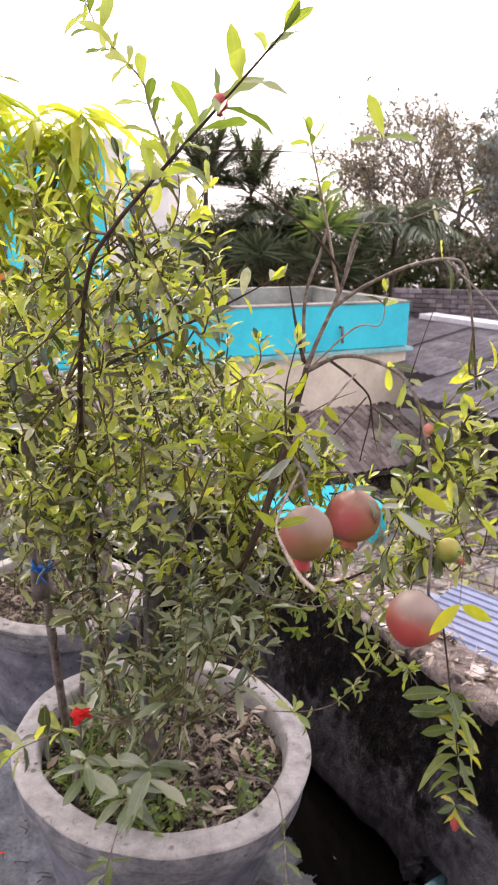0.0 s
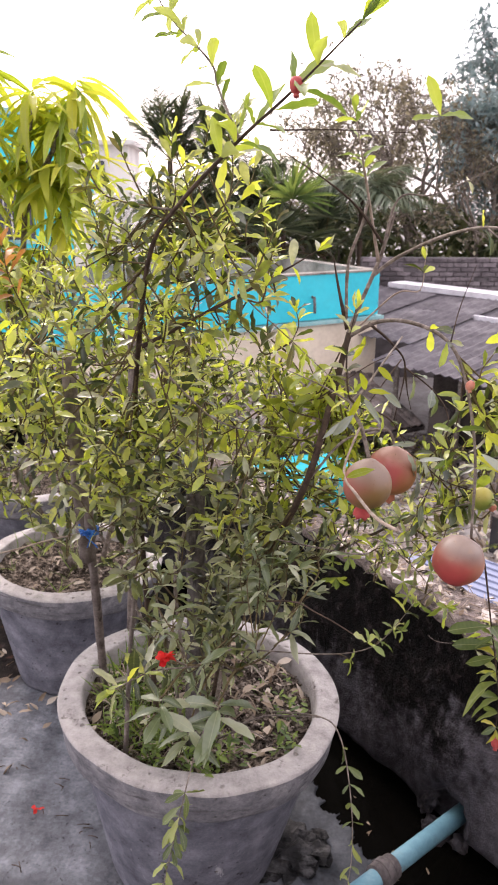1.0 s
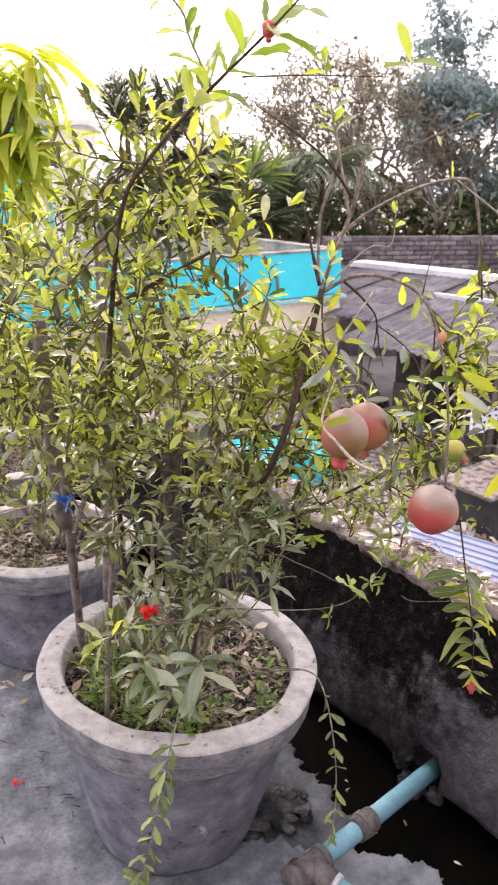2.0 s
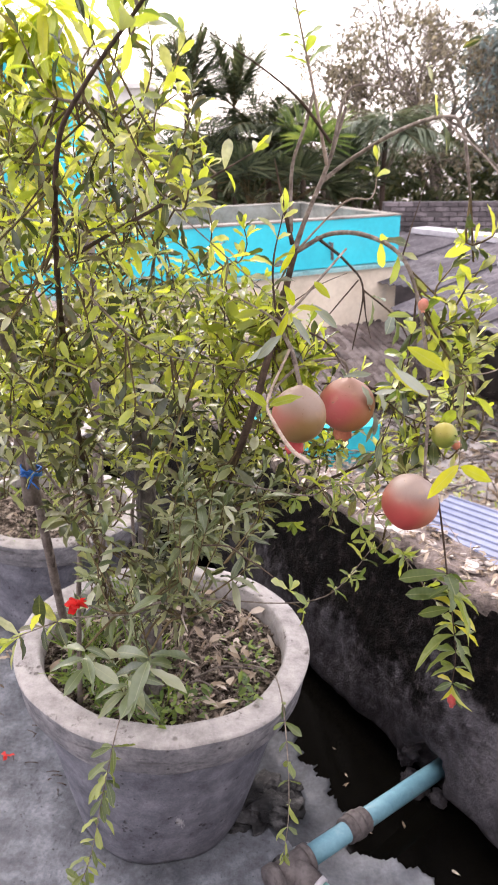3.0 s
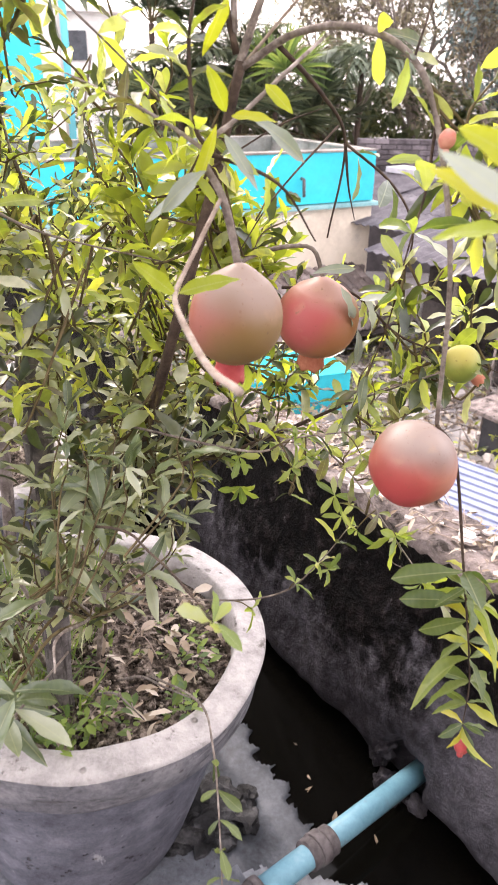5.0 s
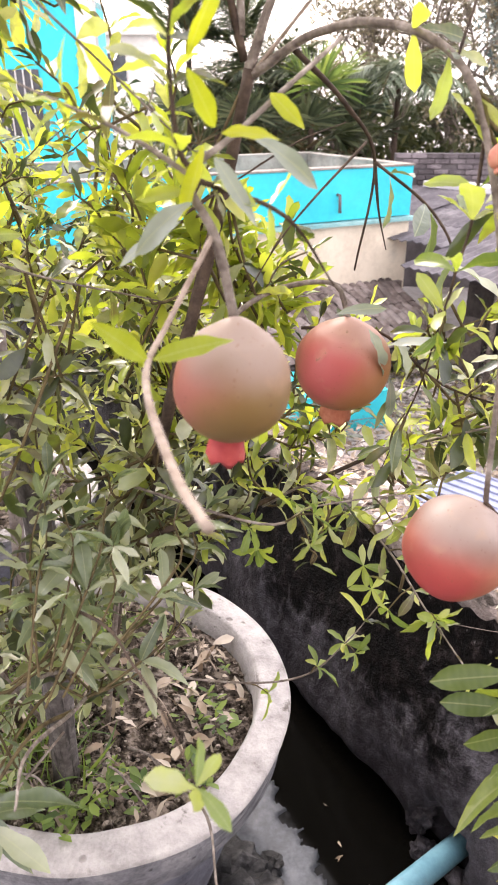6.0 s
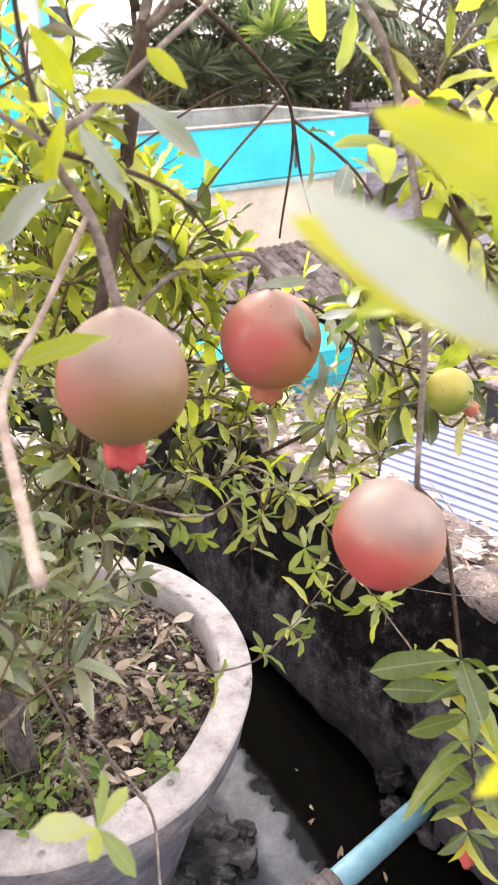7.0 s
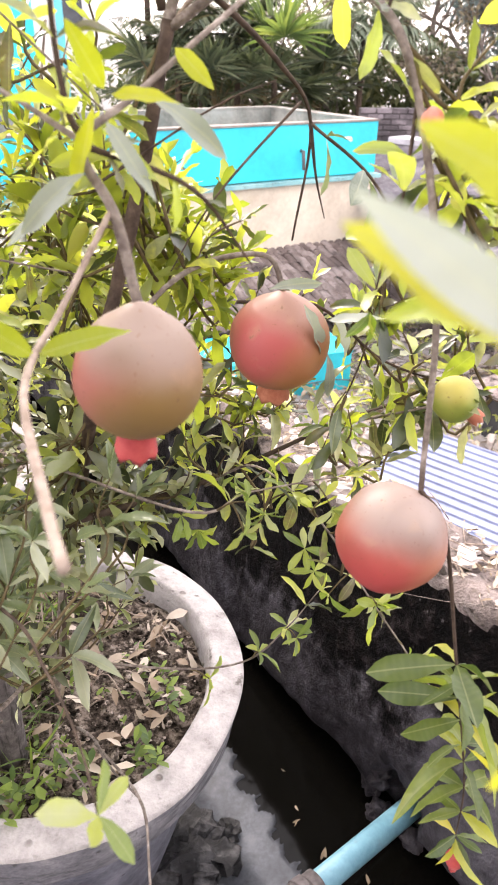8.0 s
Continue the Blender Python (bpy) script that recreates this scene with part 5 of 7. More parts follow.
    single_leaves([(leaf_pose((0.1803, 0.5524, 1.1605), (-0.0275, 0.0154, 0.0132), (-0.2, -0.9, 0.4), 0.036), 0), (leaf_pose((0.1809, 0.5702, 1.1396), (-0.0255, 0.0131, -0.0004), (-0.25, -0.45, 0.9), 0.031), 1)], yellow, plant)
    single_leaves([(leaf_pose((0.157, 0.5083, 1.1515), (-0.025, 0.0128, 0.0167), (-0.2, -0.93, 0.3), 0.0335), 0)], grey, plant)
    # an added yellow blade stands for the pale leaf's lit lower half
    single_leaves([(leaf_pose((0.1588, 0.518, 1.148), (-0.0238, 0.0124, 0.0173), (-0.1, -0.7, 0.7), 0.0325), 1)], yellow, plant)
    single_leaves([(leaf_pose((0.19, 0.515, 1.096), (-0.022, -0.002, -0.026), (-0.5, -0.7, 0.4), 0.036), 1), (leaf_pose((0.192, 0.517, 1.094), (0.03, 0.0, -0.012), (0, -0.8, 0.5), 0.03), 0)], yellow, plant)
    for p in ((0.1809, 0.5702, 1.1396), (0.157, 0.5083, 1.1515), (0.19, 0.515, 1.096)):
        branch(plant, [(0.2, 0.56, 1.15), (0.5 * p[0] + 0.1, 0.5 * p[1] + 0.28, 0.5 * p[2] + 0.573), p], 0.0006, 0.0004, TWIG)
    tips = [((0.075, 0.745, 1.172), (-0.4, -0.5, 0.75), 0.028), ((0.078, 0.745, 1.17), (0.9, -0.3, 0.1), 0.026), ((0.07, 0.75, 1.165), (-0.2, -0.3, -0.9), 0.03), ((0.052, 0.7, 1.077), (-0.7, -0.2, 0.55), 0.03), ((0.054, 0.7, 1.078), (0.9, 0.1, 0.35), 0.036), ((0.06, 0.77, 1.2), (0.3, -0.4, 0.8), 0.03), ((0.1, 0.8, 1.19), (0.6, -0.4, -0.5), 0.026)]
    single_leaves([(leaf_pose(p, d, (0.2 * (i % 3) - 0.2, -0.8, 0.6), s), i) for i, (p, d, s) in enumerate(tips)], yellow, plant)
    tips = [((0.075, 0.75, 1.16), (0.6, -0.5, -0.7), 0.036), ((0.066, 0.75, 1.14), (-0.7, -0.5, -0.4), 0.034), ((0.09, 0.77, 1.17), (0.9, -0.4, -0.3), 0.04), ((0.06, 0.755, 1.13), (-0.9, -0.2, -0.5), 0.036), ((0.214, 0.93, 1.035), (0.45, -0.2, -0.85), 0.036), ((0.215, 0.945, 1.0), (0.25, -0.3, -0.9), 0.034), ((0.21, 0.93, 1.03), (0.8, -0.4, 0.3), 0.04), ((0.19, 0.925, 1.042), (0.55, -0.12, -0.85), 0.044), ((0.165, 0.93, 1.05), (0.7, -0.3, 0.35), 0.036)]
    single_leaves([(leaf_pose(p, d, (0.3 * (i % 3) - 0.3, -0.7, 0.8), s), i) for i, (p, d, s) in enumerate(tips)], grey, plant)
    # bright upright shoots behind the fruits
    young, bm = [], bmesh.new()
    bush(rng, m_low[16:] + up_r, (((0.075, 1.03, 1.08), (0.08, 0.05, 0.04), 8), ((0.135, 1.07, 1.07), (0.06, 0.035, 0.035), 8), ((0.0, 0.98, 1.13), (0.07, 0.06, 0.05), 6)), bm, young, 0.036, 0.016, 0.09, 0.0011, -0.1)
    part("fine_growth", bm, TWIG, plant, kind="stuff")
    part("young_foliage", leaf_mesh("young_foliage", young, LEAF_SHAPES, LEAF_YOUNG), None, plant, "bright yellow-green young leaves", kind="stuff")
    # the leafy mass
    bm = bmesh.new()
    roots = [p for line in (s1, l1, l2, b1, m_low, low_b, low_c, *others) for p in line if p.z > 0.55]
    bush(rng, roots, (
        ((-0.24, 1.02, 1.14), (0.25, 0.2, 0.22), 84),
        ((-0.16, 1.04, 1.0), (0.27, 0.2, 0.14), 46),
        ((0.06, 1.05, 1.0), (0.12, 0.12, 0.14), 26),
        ((-0.2, 0.98, 1.4), (0.16, 0.13, 0.12), 26),
        ((-0.1, 1.02, 1.25), (0.14, 0.1, 0.1), 17),
        ((-0.1, 0.86, 1.38), (0.12, 0.08, 0.08), 10),
        ((0.22, 1.1, 0.96), (0.1, 0.08, 0.06), 9)), bm, mass, 0.031, 0.016, 0.15, 0.0011, 0.05)
    bush(rng, arch[18:26] + arch2[18:], (((0.29, 0.86, 1.13), (0.045, 0.06, 0.07), 9), ((0.27, 0.84, 1.24), (0.04, 0.04, 0.05), 4)), bm, mass, 0.032, 0.018, 0.08, 0.0011, 0.05)
    bush(rng, side1 + side2, (((0.28, 0.97, 1.03), (0.06, 0.05, 0.05), 9), ((0.33, 0.96, 1.0), (0.04, 0.05, 0.04), 5), ((0.27, 0.98, 0.94), (0.06, 0.05, 0.035), 8)), bm, mass, 0.03, 0.022, 0.07)
    old = []
    bush(rng, roots, (
        ((-0.14, 1.04, 0.93), (0.24, 0.2, 0.13), 28),
        ((-0.09, 1.04, 0.81), (0.2, 0.14, 0.1), 36),
        ((0.05, 1.08, 0.82), (0.1, 0.1, 0.07), 10),
        ((-0.11, 1.03, 0.69), (0.15, 0.1, 0.07), 15),
        ((-0.03, 1.0, 0.72), (0.1, 0.08, 0.07), 9)), bm, old, 0.037, 0.024, 0.15, 0.001, 0.3)
    part("foliage", leaf_mesh("foliage", old, LEAF_SHAPES, LEAF_OLD_SHADED), None, plant, "older grey-green lower leaves, inner shade in their dull colour", kind="stuff")
    bush(rng, [p for line in (low_r, shoot, twig_a, sp) for p in line], (
        ((0.13, 1.02, 0.85), (0.1, 0.08, 0.05), 9),
        ((0.22, 0.95, 0.86), (0.08, 0.06, 0.03), 3)), bm, mass, 0.023, 0.02, 0.05)
    part("fine_growth", bm, TWIG, plant, "fine green-brown twigs", kind="stuff")
    part("foliage", leaf_mesh("foliage", mass, LEAF_SHAPES, LEAF_MASS), None, plant, "dense small lance-shaped leaves", kind="stuff")
    # buds and the red flower
    for p, r, m in (((-0.038, 0.712, 1.482), 0.0072, CALYX), ((0.23, 0.826, 1.168), 0.0058, BUD_PINK), ((0.325, 0.763, 0.668), 0.0068, CALYX)):
        bm = boulder(bmesh.new(), p, (r, r, r * 1.2), r * 900, 1.0, 3, 0.15)
        crown_calyx(bm, Vector(p) - Vector((0, 0, r * 0.85)), (0.1, -0.2, -1), r * 0.6, r * 0.9, 5)
        part("flower_bud", bm, m, plant, "small red flower bud")
    petals = []
    for i in range(16):
        a = i * 2.4
        way = Vector((math.cos(a), math.sin(a) * 0.8, rng.uniform(-0.2, 1.0)))
        petals.append((leaf_pose((-0.143, 0.69, 0.838), way, (rng.uniform(-1, 1), rng.uniform(-1, 1), 1), rng.uniform(0.009, 0.015)), i))
    part("flower", leaf_mesh("flower", petals, [leaf_shape(0.9, 0.4, 0.2, 0.6, 4)], RED_PETAL), None, plant, "crumpled bright red flower")
    return plant


build_pomegranate()
# in rinds 1 to 3 the last patch paints the sky's pale sheen on top
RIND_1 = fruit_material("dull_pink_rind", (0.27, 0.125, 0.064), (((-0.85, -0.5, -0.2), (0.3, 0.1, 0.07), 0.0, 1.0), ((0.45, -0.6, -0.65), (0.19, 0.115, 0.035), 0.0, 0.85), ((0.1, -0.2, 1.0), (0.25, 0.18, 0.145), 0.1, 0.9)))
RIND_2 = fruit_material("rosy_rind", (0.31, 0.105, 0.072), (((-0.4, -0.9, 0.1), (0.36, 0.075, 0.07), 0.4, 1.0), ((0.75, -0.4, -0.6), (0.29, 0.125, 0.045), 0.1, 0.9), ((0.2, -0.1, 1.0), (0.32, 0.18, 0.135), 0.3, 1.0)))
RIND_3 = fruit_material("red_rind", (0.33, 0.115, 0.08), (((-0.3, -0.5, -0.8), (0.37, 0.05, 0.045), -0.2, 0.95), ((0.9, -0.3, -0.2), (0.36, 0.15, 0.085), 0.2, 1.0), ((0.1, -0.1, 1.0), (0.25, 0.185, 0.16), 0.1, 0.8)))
RIND_4 = fruit_material("green_rind", (0.2, 0.23, 0.035), (((-0.3, -0.3, 0.8), (0.38, 0.33, 0.07), 0.3, 0.9), ((0.5, -0.4, -0.7), (0.15, 0.2, 0.025), 0.3, 0.9)))
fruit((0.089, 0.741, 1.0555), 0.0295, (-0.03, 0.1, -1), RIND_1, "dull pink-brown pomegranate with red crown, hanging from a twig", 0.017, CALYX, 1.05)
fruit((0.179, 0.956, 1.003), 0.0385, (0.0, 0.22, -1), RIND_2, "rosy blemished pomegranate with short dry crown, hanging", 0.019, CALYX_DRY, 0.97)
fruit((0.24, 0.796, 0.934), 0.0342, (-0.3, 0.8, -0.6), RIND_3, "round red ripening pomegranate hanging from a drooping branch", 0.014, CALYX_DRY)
fruit((0.304, 0.901, 0.985), 0.0172, (0.75, 0.1, -0.55), RIND_4, "small unripe green pomegranate on a thin twig", 0.013, CALYX_DRY)


# ---- stakes and tie ----
def build_stakes():
    bm = tube(bmesh.new(), catmull([(-0.29, 1.265, 0.36), (-0.293, 1.17, 0.6), (-0.298, 1.088, 0.83), (-0.3, 1.095, 0.87)], 6), 0.0085, 0.0075, 9, 0.25)
    solo("stake", bm, STAKE, "thin grey wooden stake standing in the pot", "stake", "plant stakes")
    bm = tube(bmesh.new(), catmull([(-0.303, 1.1, 0.76), (-0.32, 1.11, 0.9), (-0.335, 1.12, 1.05), (-0.34, 1.125, 1.12)], 6), 0.0135, 0.012, 9, 0.25)
    solo("stake", bm, STAKE, "short brown wooden stick tied to the stake", "stake", "plant stakes")
    bm = tube(bmesh.new(), catmull([(-0.25, 1.44, 0.0), (-0.256, 1.45, 0.6), (-0.264, 1.45, 1.0), (-0.271, 1.45, 1.27)], 6), 0.012, 0.0105, 10, 0.2)
    solo("stake", bm, STAKE, "tall pale grey stake standing behind the pot", "stake", "plant stakes")
    bm = tube(bmesh.new(), catmull([(-0.225, 1.06, 0.36), (-0.22, 1.05, 0.6), (-0.215, 1.05, 0.72)], 4), 0.005, 0.004, 8, 0.25)
    solo("stake", bm, STAKE, "thin twig stake standing in the pot soil", "stake", "plant stakes")
    bm = bmesh.new()
    rng = random.Random(6)
    for i in range(4):
        ring = [Vector((-0.3 + math.cos(a * 0.63) * 0.0165, 1.093 + math.sin(a * 0.63) * 0.0165, 0.818 + i * 0.0035 + 0.003 * math.sin(a + i))) for a in range(11)]
        tube(bm, ring, 0.0018, 0.0018, 5)
    for i in range(5):
        e = Vector((-0.296, 1.075, 0.822))
        tube(bm, catmull([e, e + Vector((rng.uniform(-1, 1), -0.5, rng.uniform(-0.5, 1))) * 0.013, e + Vector((rng.uniform(-1, 1), -0.6, rng.uniform(-1, 0.6))) * 0.028], 3), 0.0017, 0.0012, 5)
    boulder(bm, (-0.296, 1.078, 0.824), (0.007, 0.006, 0.007), 2.0, 1.0, 2)
    solo("string_tie", bm, BLUE_TIE, "knotted bright blue plastic string tying two stakes", "string")
    bm = tube(bmesh.new(), catmull([(-0.56, 1.02, 0.78), (-0.45, 1.05, 0.79), (-0.36, 1.07, 0.812), (-0.3, 1.09, 0.822), (-0.22, 1.11, 0.85), (-0.15, 1.13, 0.87)], 4), 0.0016, 0.0014, 5)
    solo("string", bm, DRY, "thin greyish string stretched between the plants", "string")


build_stakes()


# ---- weeds and grass in the pots ----
def build_weeds():
    rng = random.Random(17)
    for at, n, lab in ((POT_AT, 260, "sparse grass blades and weeds growing in pot soil"), (BACK_AT, 26, "thin weeds growing in the back pot's soil")):
        leaves = []
        for i in range(n):
            a, r = rng.uniform(0, 6.283), 0.21 * math.sqrt(rng.random())
            p = Vector((at[0] + r * math.cos(a), at[1] + r * math.sin(a), 0.378 if at == POT_AT else 0.34))
            if rng.random() < 0.8 and p.x < at[0] + 0.02:
                for k in range(4):
                    way = Vector((rng.uniform(-1, 1), rng.uniform(-1, 1), rng.uniform(0.6, 1.8)))
                    leaves.append((leaf_pose(p, way, (rng.uniform(-1, 1), rng.uniform(-1, 1), 0.3), rng.uniform(0.03, 0.085)), 0))
            elif rng.random() < 0.3:
                for k in range(5):
                    way = Vector((rng.uniform(-1, 1), rng.uniform(-1, 1), rng.uniform(0.0, 0.8)))
                    leaves.append((leaf_pose(p + Vector((0, 0, 0.004 * k)), way, (0, 0, 1), rng.uniform(0.007, 0.018)), 1 + k % 2))
        if at == POT_AT:
            for cx, cy, n_sprigs in ((0.06, 1.06, 3), (0.1, 1.15, 2), (-0.17, 1.04, 6), (-0.08, 1.01, 6), (-0.24, 1.1, 5), (-0.01, 1.03, 3)):
                for k in range(n_sprigs):
                    q = Vector((cx + rng.gauss(0, 0.015), cy + rng.gauss(0, 0.015), 0.385))
                    for j in range(9):
                        way = Vector((rng.uniform(-1, 1), rng.uniform(-1, 1), rng.uniform(0.1, 0.9)))
                        leaves.append((leaf_pose(q + Vector((0, 0, 0.007 * j)), way, (0, 0, 1), rng.uniform(0.013, 0.026)), 1 + j % 2))
        ob = new("grass_weeds", leaf_mesh("grass_weeds", leaves, [leaf_shape(0.05, 0.3, 0.5, 0.3, 5, False)] + SMALL_SHAPES, LEAF_LOW))
        tagged(ob, lab, "weeds", kind="stuff")
    for at, r, n, lab in ((POT_AT, 0.22, 240, "dry fallen leaves on the pot soil"), (BACK_AT, 0.19, 40, "dry fallen leaves on the back pot's soil")):
        def place(q, at=at, r=r):
            a, d = q.uniform(0, 6.283), r * math.sqrt(q.random())
            return Vector((at[0] + d * math.cos(a), at[1] + d * math.sin(a), (0.388 if at == POT_AT else 0.348) + q.uniform(0, 0.012)))
        build_litter("dry_leaf_litter", n, place, 0.03, LEAF_DRY, lab, random.Random(n), 0.5)
    # fallen red petal
    petals = [(leaf_pose((-0.46 + 0.004 * i, 1.31, 0.008), (math.cos(i * 2.2), math.sin(i * 2.2), 0.2), (0, 0, 1), 0.014), i) for i in range(4)]
    tagged(new("fallen_petal", leaf_mesh("fallen_petal", petals, [leaf_shape(0.8, 0.4, 0.2, 0.6, 4)], RED_PETAL)), "fallen red petal lying on the cement floor", "petal")


build_weeds()


# ---- the plants behind ----
def build_back_bush():
    rng = random.Random(77)
    plant = thing("pomegranate_plant", (-0.45, 1.9, 0.33), "dense leafy bush growing in the back pot", "plant")
    mass, bm = [], bmesh.new()
    lines = [branch(plant, p, 0.009, 0.002, BARK, name="stem") for p in (
        [(-0.43, 1.9, 0.32), (-0.45, 1.88, 0.7), (-0.5, 1.8, 1.0), (-0.52, 1.75, 1.3)],
        [(-0.4, 1.92, 0.32), (-0.3, 1.9, 0.7), (-0.2, 1.85, 1.0), (-0.15, 1.8, 1.25)],
        [(-0.46, 1.9, 0.32), (-0.62, 1.85, 0.65), (-0.75, 1.8, 0.95), (-0.8, 1.75, 1.2)],
        [(-0.42, 1.88, 0.32), (-0.38, 1.75, 0.7), (-0.36, 1.65, 1.0), (-0.33, 1.6, 1.2)])]
    roots = [p for line in lines for p in line if p.z > 0.55]
    bush(rng, roots, (
        ((-0.5, 1.75, 1.1), (0.4, 0.25, 0.2), 85),
        ((-0.55, 1.72, 0.88), (0.42, 0.25, 0.14), 60),
        ((-0.12, 1.75, 0.95), (0.26, 0.2, 0.2), 50),
        ((-0.4, 1.75, 0.66), (0.3, 0.2, 0.12), 30)), bm, mass, 0.042, 0.021, 0.2, 0.0013, 0.12)
    part("fine_growth", bm, TWIG, plant, "fine twigs", kind="stuff")
    part("foliage", leaf_mesh("foliage", mass, LEAF_SHAPES, LEAF_MASS), None, plant, "dense small olive leaves", kind="stuff")
    rust = []
    for line in ([(-0.62, 1.62, 1.15), (-0.64, 1.6, 1.24), (-0.65, 1.58, 1.33)], [(-0.52, 1.6, 1.12), (-0.55, 1.57, 1.2), (-0.56, 1.55, 1.27)]):
        tl = catmull(line, 4)
        part("shoot", tube(bmesh.new(), tl, 0.002, 0.001, 5), TWIG, plant)
        sprout(rng, tl, rust, 0.3, 0.02, 0.06)
    single_leaves(rust, shape_meshes("leaf", LEAF_SHAPES, LEAF_RUST), plant)


def build_mango():
    rng = random.Random(55)
    tree = thing("mango_tree", (-0.74, 2.5, 0.36), "young potted mango tree with long drooping yellow-green leaves", "tree")
    leaves = []
    lines = [branch(tree, p, 0.013, 0.004, BARK, name="stem") for p in (
        [(-0.74, 2.5, 0.35), (-0.76, 2.48, 0.9), (-0.85, 2.42, 1.4), (-0.88, 2.4, 1.78)],
        [(-0.76, 2.48, 0.9), (-0.72, 2.42, 1.35), (-0.68, 2.38, 1.68)],
        [(-0.8, 2.45, 1.1), (-1.0, 2.4, 1.45), (-1.05, 2.4, 1.78)],
        [(-0.76, 2.48, 0.95), (-0.62, 2.4, 1.25), (-0.56, 2.36, 1.5)],
        [(-0.72, 2.42, 1.35), (-0.62, 2.4, 1.55), (-0.55, 2.38, 1.72)],
        [(-0.76, 2.48, 0.9), (-0.85, 2.35, 1.3), (-0.82, 2.28, 1.6)])]
    for line in lines:
        for q in range(3):
            p = line[-1 - q * 4]
            for i in range(26):
                a = rng.uniform(0, 6.283)
                way = Vector((math.cos(a), math.sin(a), rng.uniform(-1.1, 0.45)))
                leaves.append((leaf_pose(p + Vector((0, 0, rng.uniform(-0.05, 0.03))), way, (rng.uniform(-0.3, 0.3), rng.uniform(-0.3, 0.3), 1), rng.uniform(0.14, 0.23)), rng.randrange(99)))
    for i in range(70):
        line = rng.choice(lines)
        p = line[rng.randrange(len(line) // 2, len(line))]
        a = rng.uniform(0, 6.283)
        leaves.append((leaf_pose(p, (math.cos(a), math.sin(a), rng.uniform(-1.2, 0.2)), (0, 0, 1), rng.uniform(0.12, 0.2)), rng.randrange(99)))
    leaves.sort(key=lambda e: e[0].translation.y)
    single_leaves(leaves[:280], shape_meshes("leaf", LONG_SHAPES, LEAF_MANGO), tree)
    part("foliage", leaf_mesh("foliage", leaves[280:], LONG_SHAPES, LEAF_MANGO_MASS), None, tree, kind="stuff")


build_back_bush()
build_mango()

# tip the terrace with its floor
for ob in list(scene.objects):
    if not ob.parent and ob.type not in {"CAMERA", "LIGHT"}:
        ob.matrix_basis = SLOPE @ ob.matrix_basis

# level water along the parapet's foot
bm = bmesh.new()
bm.faces.new([bm.verts.new(by_wall(al, out, -0.002)) for al, out in ((-3.6, 0.03), (-3.6, -0.5), (4, -0.5), (4, 0.03))])
solo("water", bm, WATER, "still dark puddle of dirty water along the parapet", "water", kind="structure")

build_litter("floating_leaves", 14, lambda r: by_wall(r.uniform(-0.2, 0.9), r.uniform(-0.2, -0.04), 0.0), 0.026, LEAF_DRY, "dead brown leaves floating on the dark water", random.Random(44), 0.05)

# an added wall out of view behind the camera cuts the frontal sky light
bm = bmesh.new()
mid = by_wall(2.75, -2.3, -0.3)
box(bm, Matrix.Translation(mid) @ Matrix.Rotation(math.atan2(N.y, N.x), 4, "Z"), 4.7, 0.22, 3.4, 0.01)
solo("wall_fill_block", bm, INNER, "added unseen grey plaster wall that cuts frontal light", "wall", kind="structure", smooth=False)

# the house below the terrace
bm = bmesh.new()
for p, q in ((by_wall(-3.6, 0.1, 0), by_wall(4, 0.1, 0)), (by_wall(4, 0.1, 0), by_wall(4, -5, 0)), (by_wall(4, -5, 0), by_wall(-3.6, -5, 0)), (by_wall(-3.6, -5, 0), by_wall(-3.6, 0.1, 0))):
    vs = [bm.verts.new((p.x, p.y, -0.12)), bm.verts.new((q.x, q.y, -0.12)), bm.verts.new((q.x, q.y, YARD - 0.1)), bm.verts.new((p.x, p.y, YARD - 0.1))]
    bm.faces.new(vs)
solo("wall_house", bm, BEIGE, "plain plastered wall of the house under the terrace", "wall", kind="structure", smooth=False)

# ground to the horizon
bm = bmesh.new()
steps = [-600, -120, -40, -15, -8, -4, -2, 0, 2, 4, 6, 8, 10, 12, 14, 17, 20, 25, 32, 45, 80, 200, 600]
vg = [[bm.verts.new((x, y, YARD + (0.03 * noise.noise(Vector((x, y, 0)) * 0.6) if abs(x) < 30 and abs(y) < 40 else 0))) for y in steps] for x in steps]
for i in range(len(steps) - 1):
    for j in range(len(steps) - 1):
        bm.faces.new((vg[i][j], vg[i + 1][j], vg[i + 1][j + 1], vg[i][j + 1]))
solo("ground", bm, GROUND, "pale dusty yard ground with dark damp patches", "ground", kind="structure")


# ---- the neighbouring houses, all on one street grid ----
G, H = Vector((0.898, 0.44, 0)), Vector((0.44, -0.898, 0))
GS, HS = Vector((0.81, 0.586, 0)), Vector((0.586, -0.81, 0))


def wall_box(bm, p, q, thick_dir, thick, z0, z1):
    """An upright slab from p to q, with its thickness along thick_dir."""
    p, q, t = Vector(p), Vector(q), Vector(thick_dir) * thick
    lo = [bm.verts.new((v.x, v.y, z0)) for v in (p, q, q + t, p + t)]
    hi = [bm.verts.new((v.x, v.y, z1)) for v in (p, q, q + t, p + t)]
    bm.faces.new(lo[::-1])
    bm.faces.new(hi)
    for i in range(4):
        bm.faces.new((lo[i], lo[(i + 1) % 4], hi[(i + 1) % 4], hi[i]))
    return bm


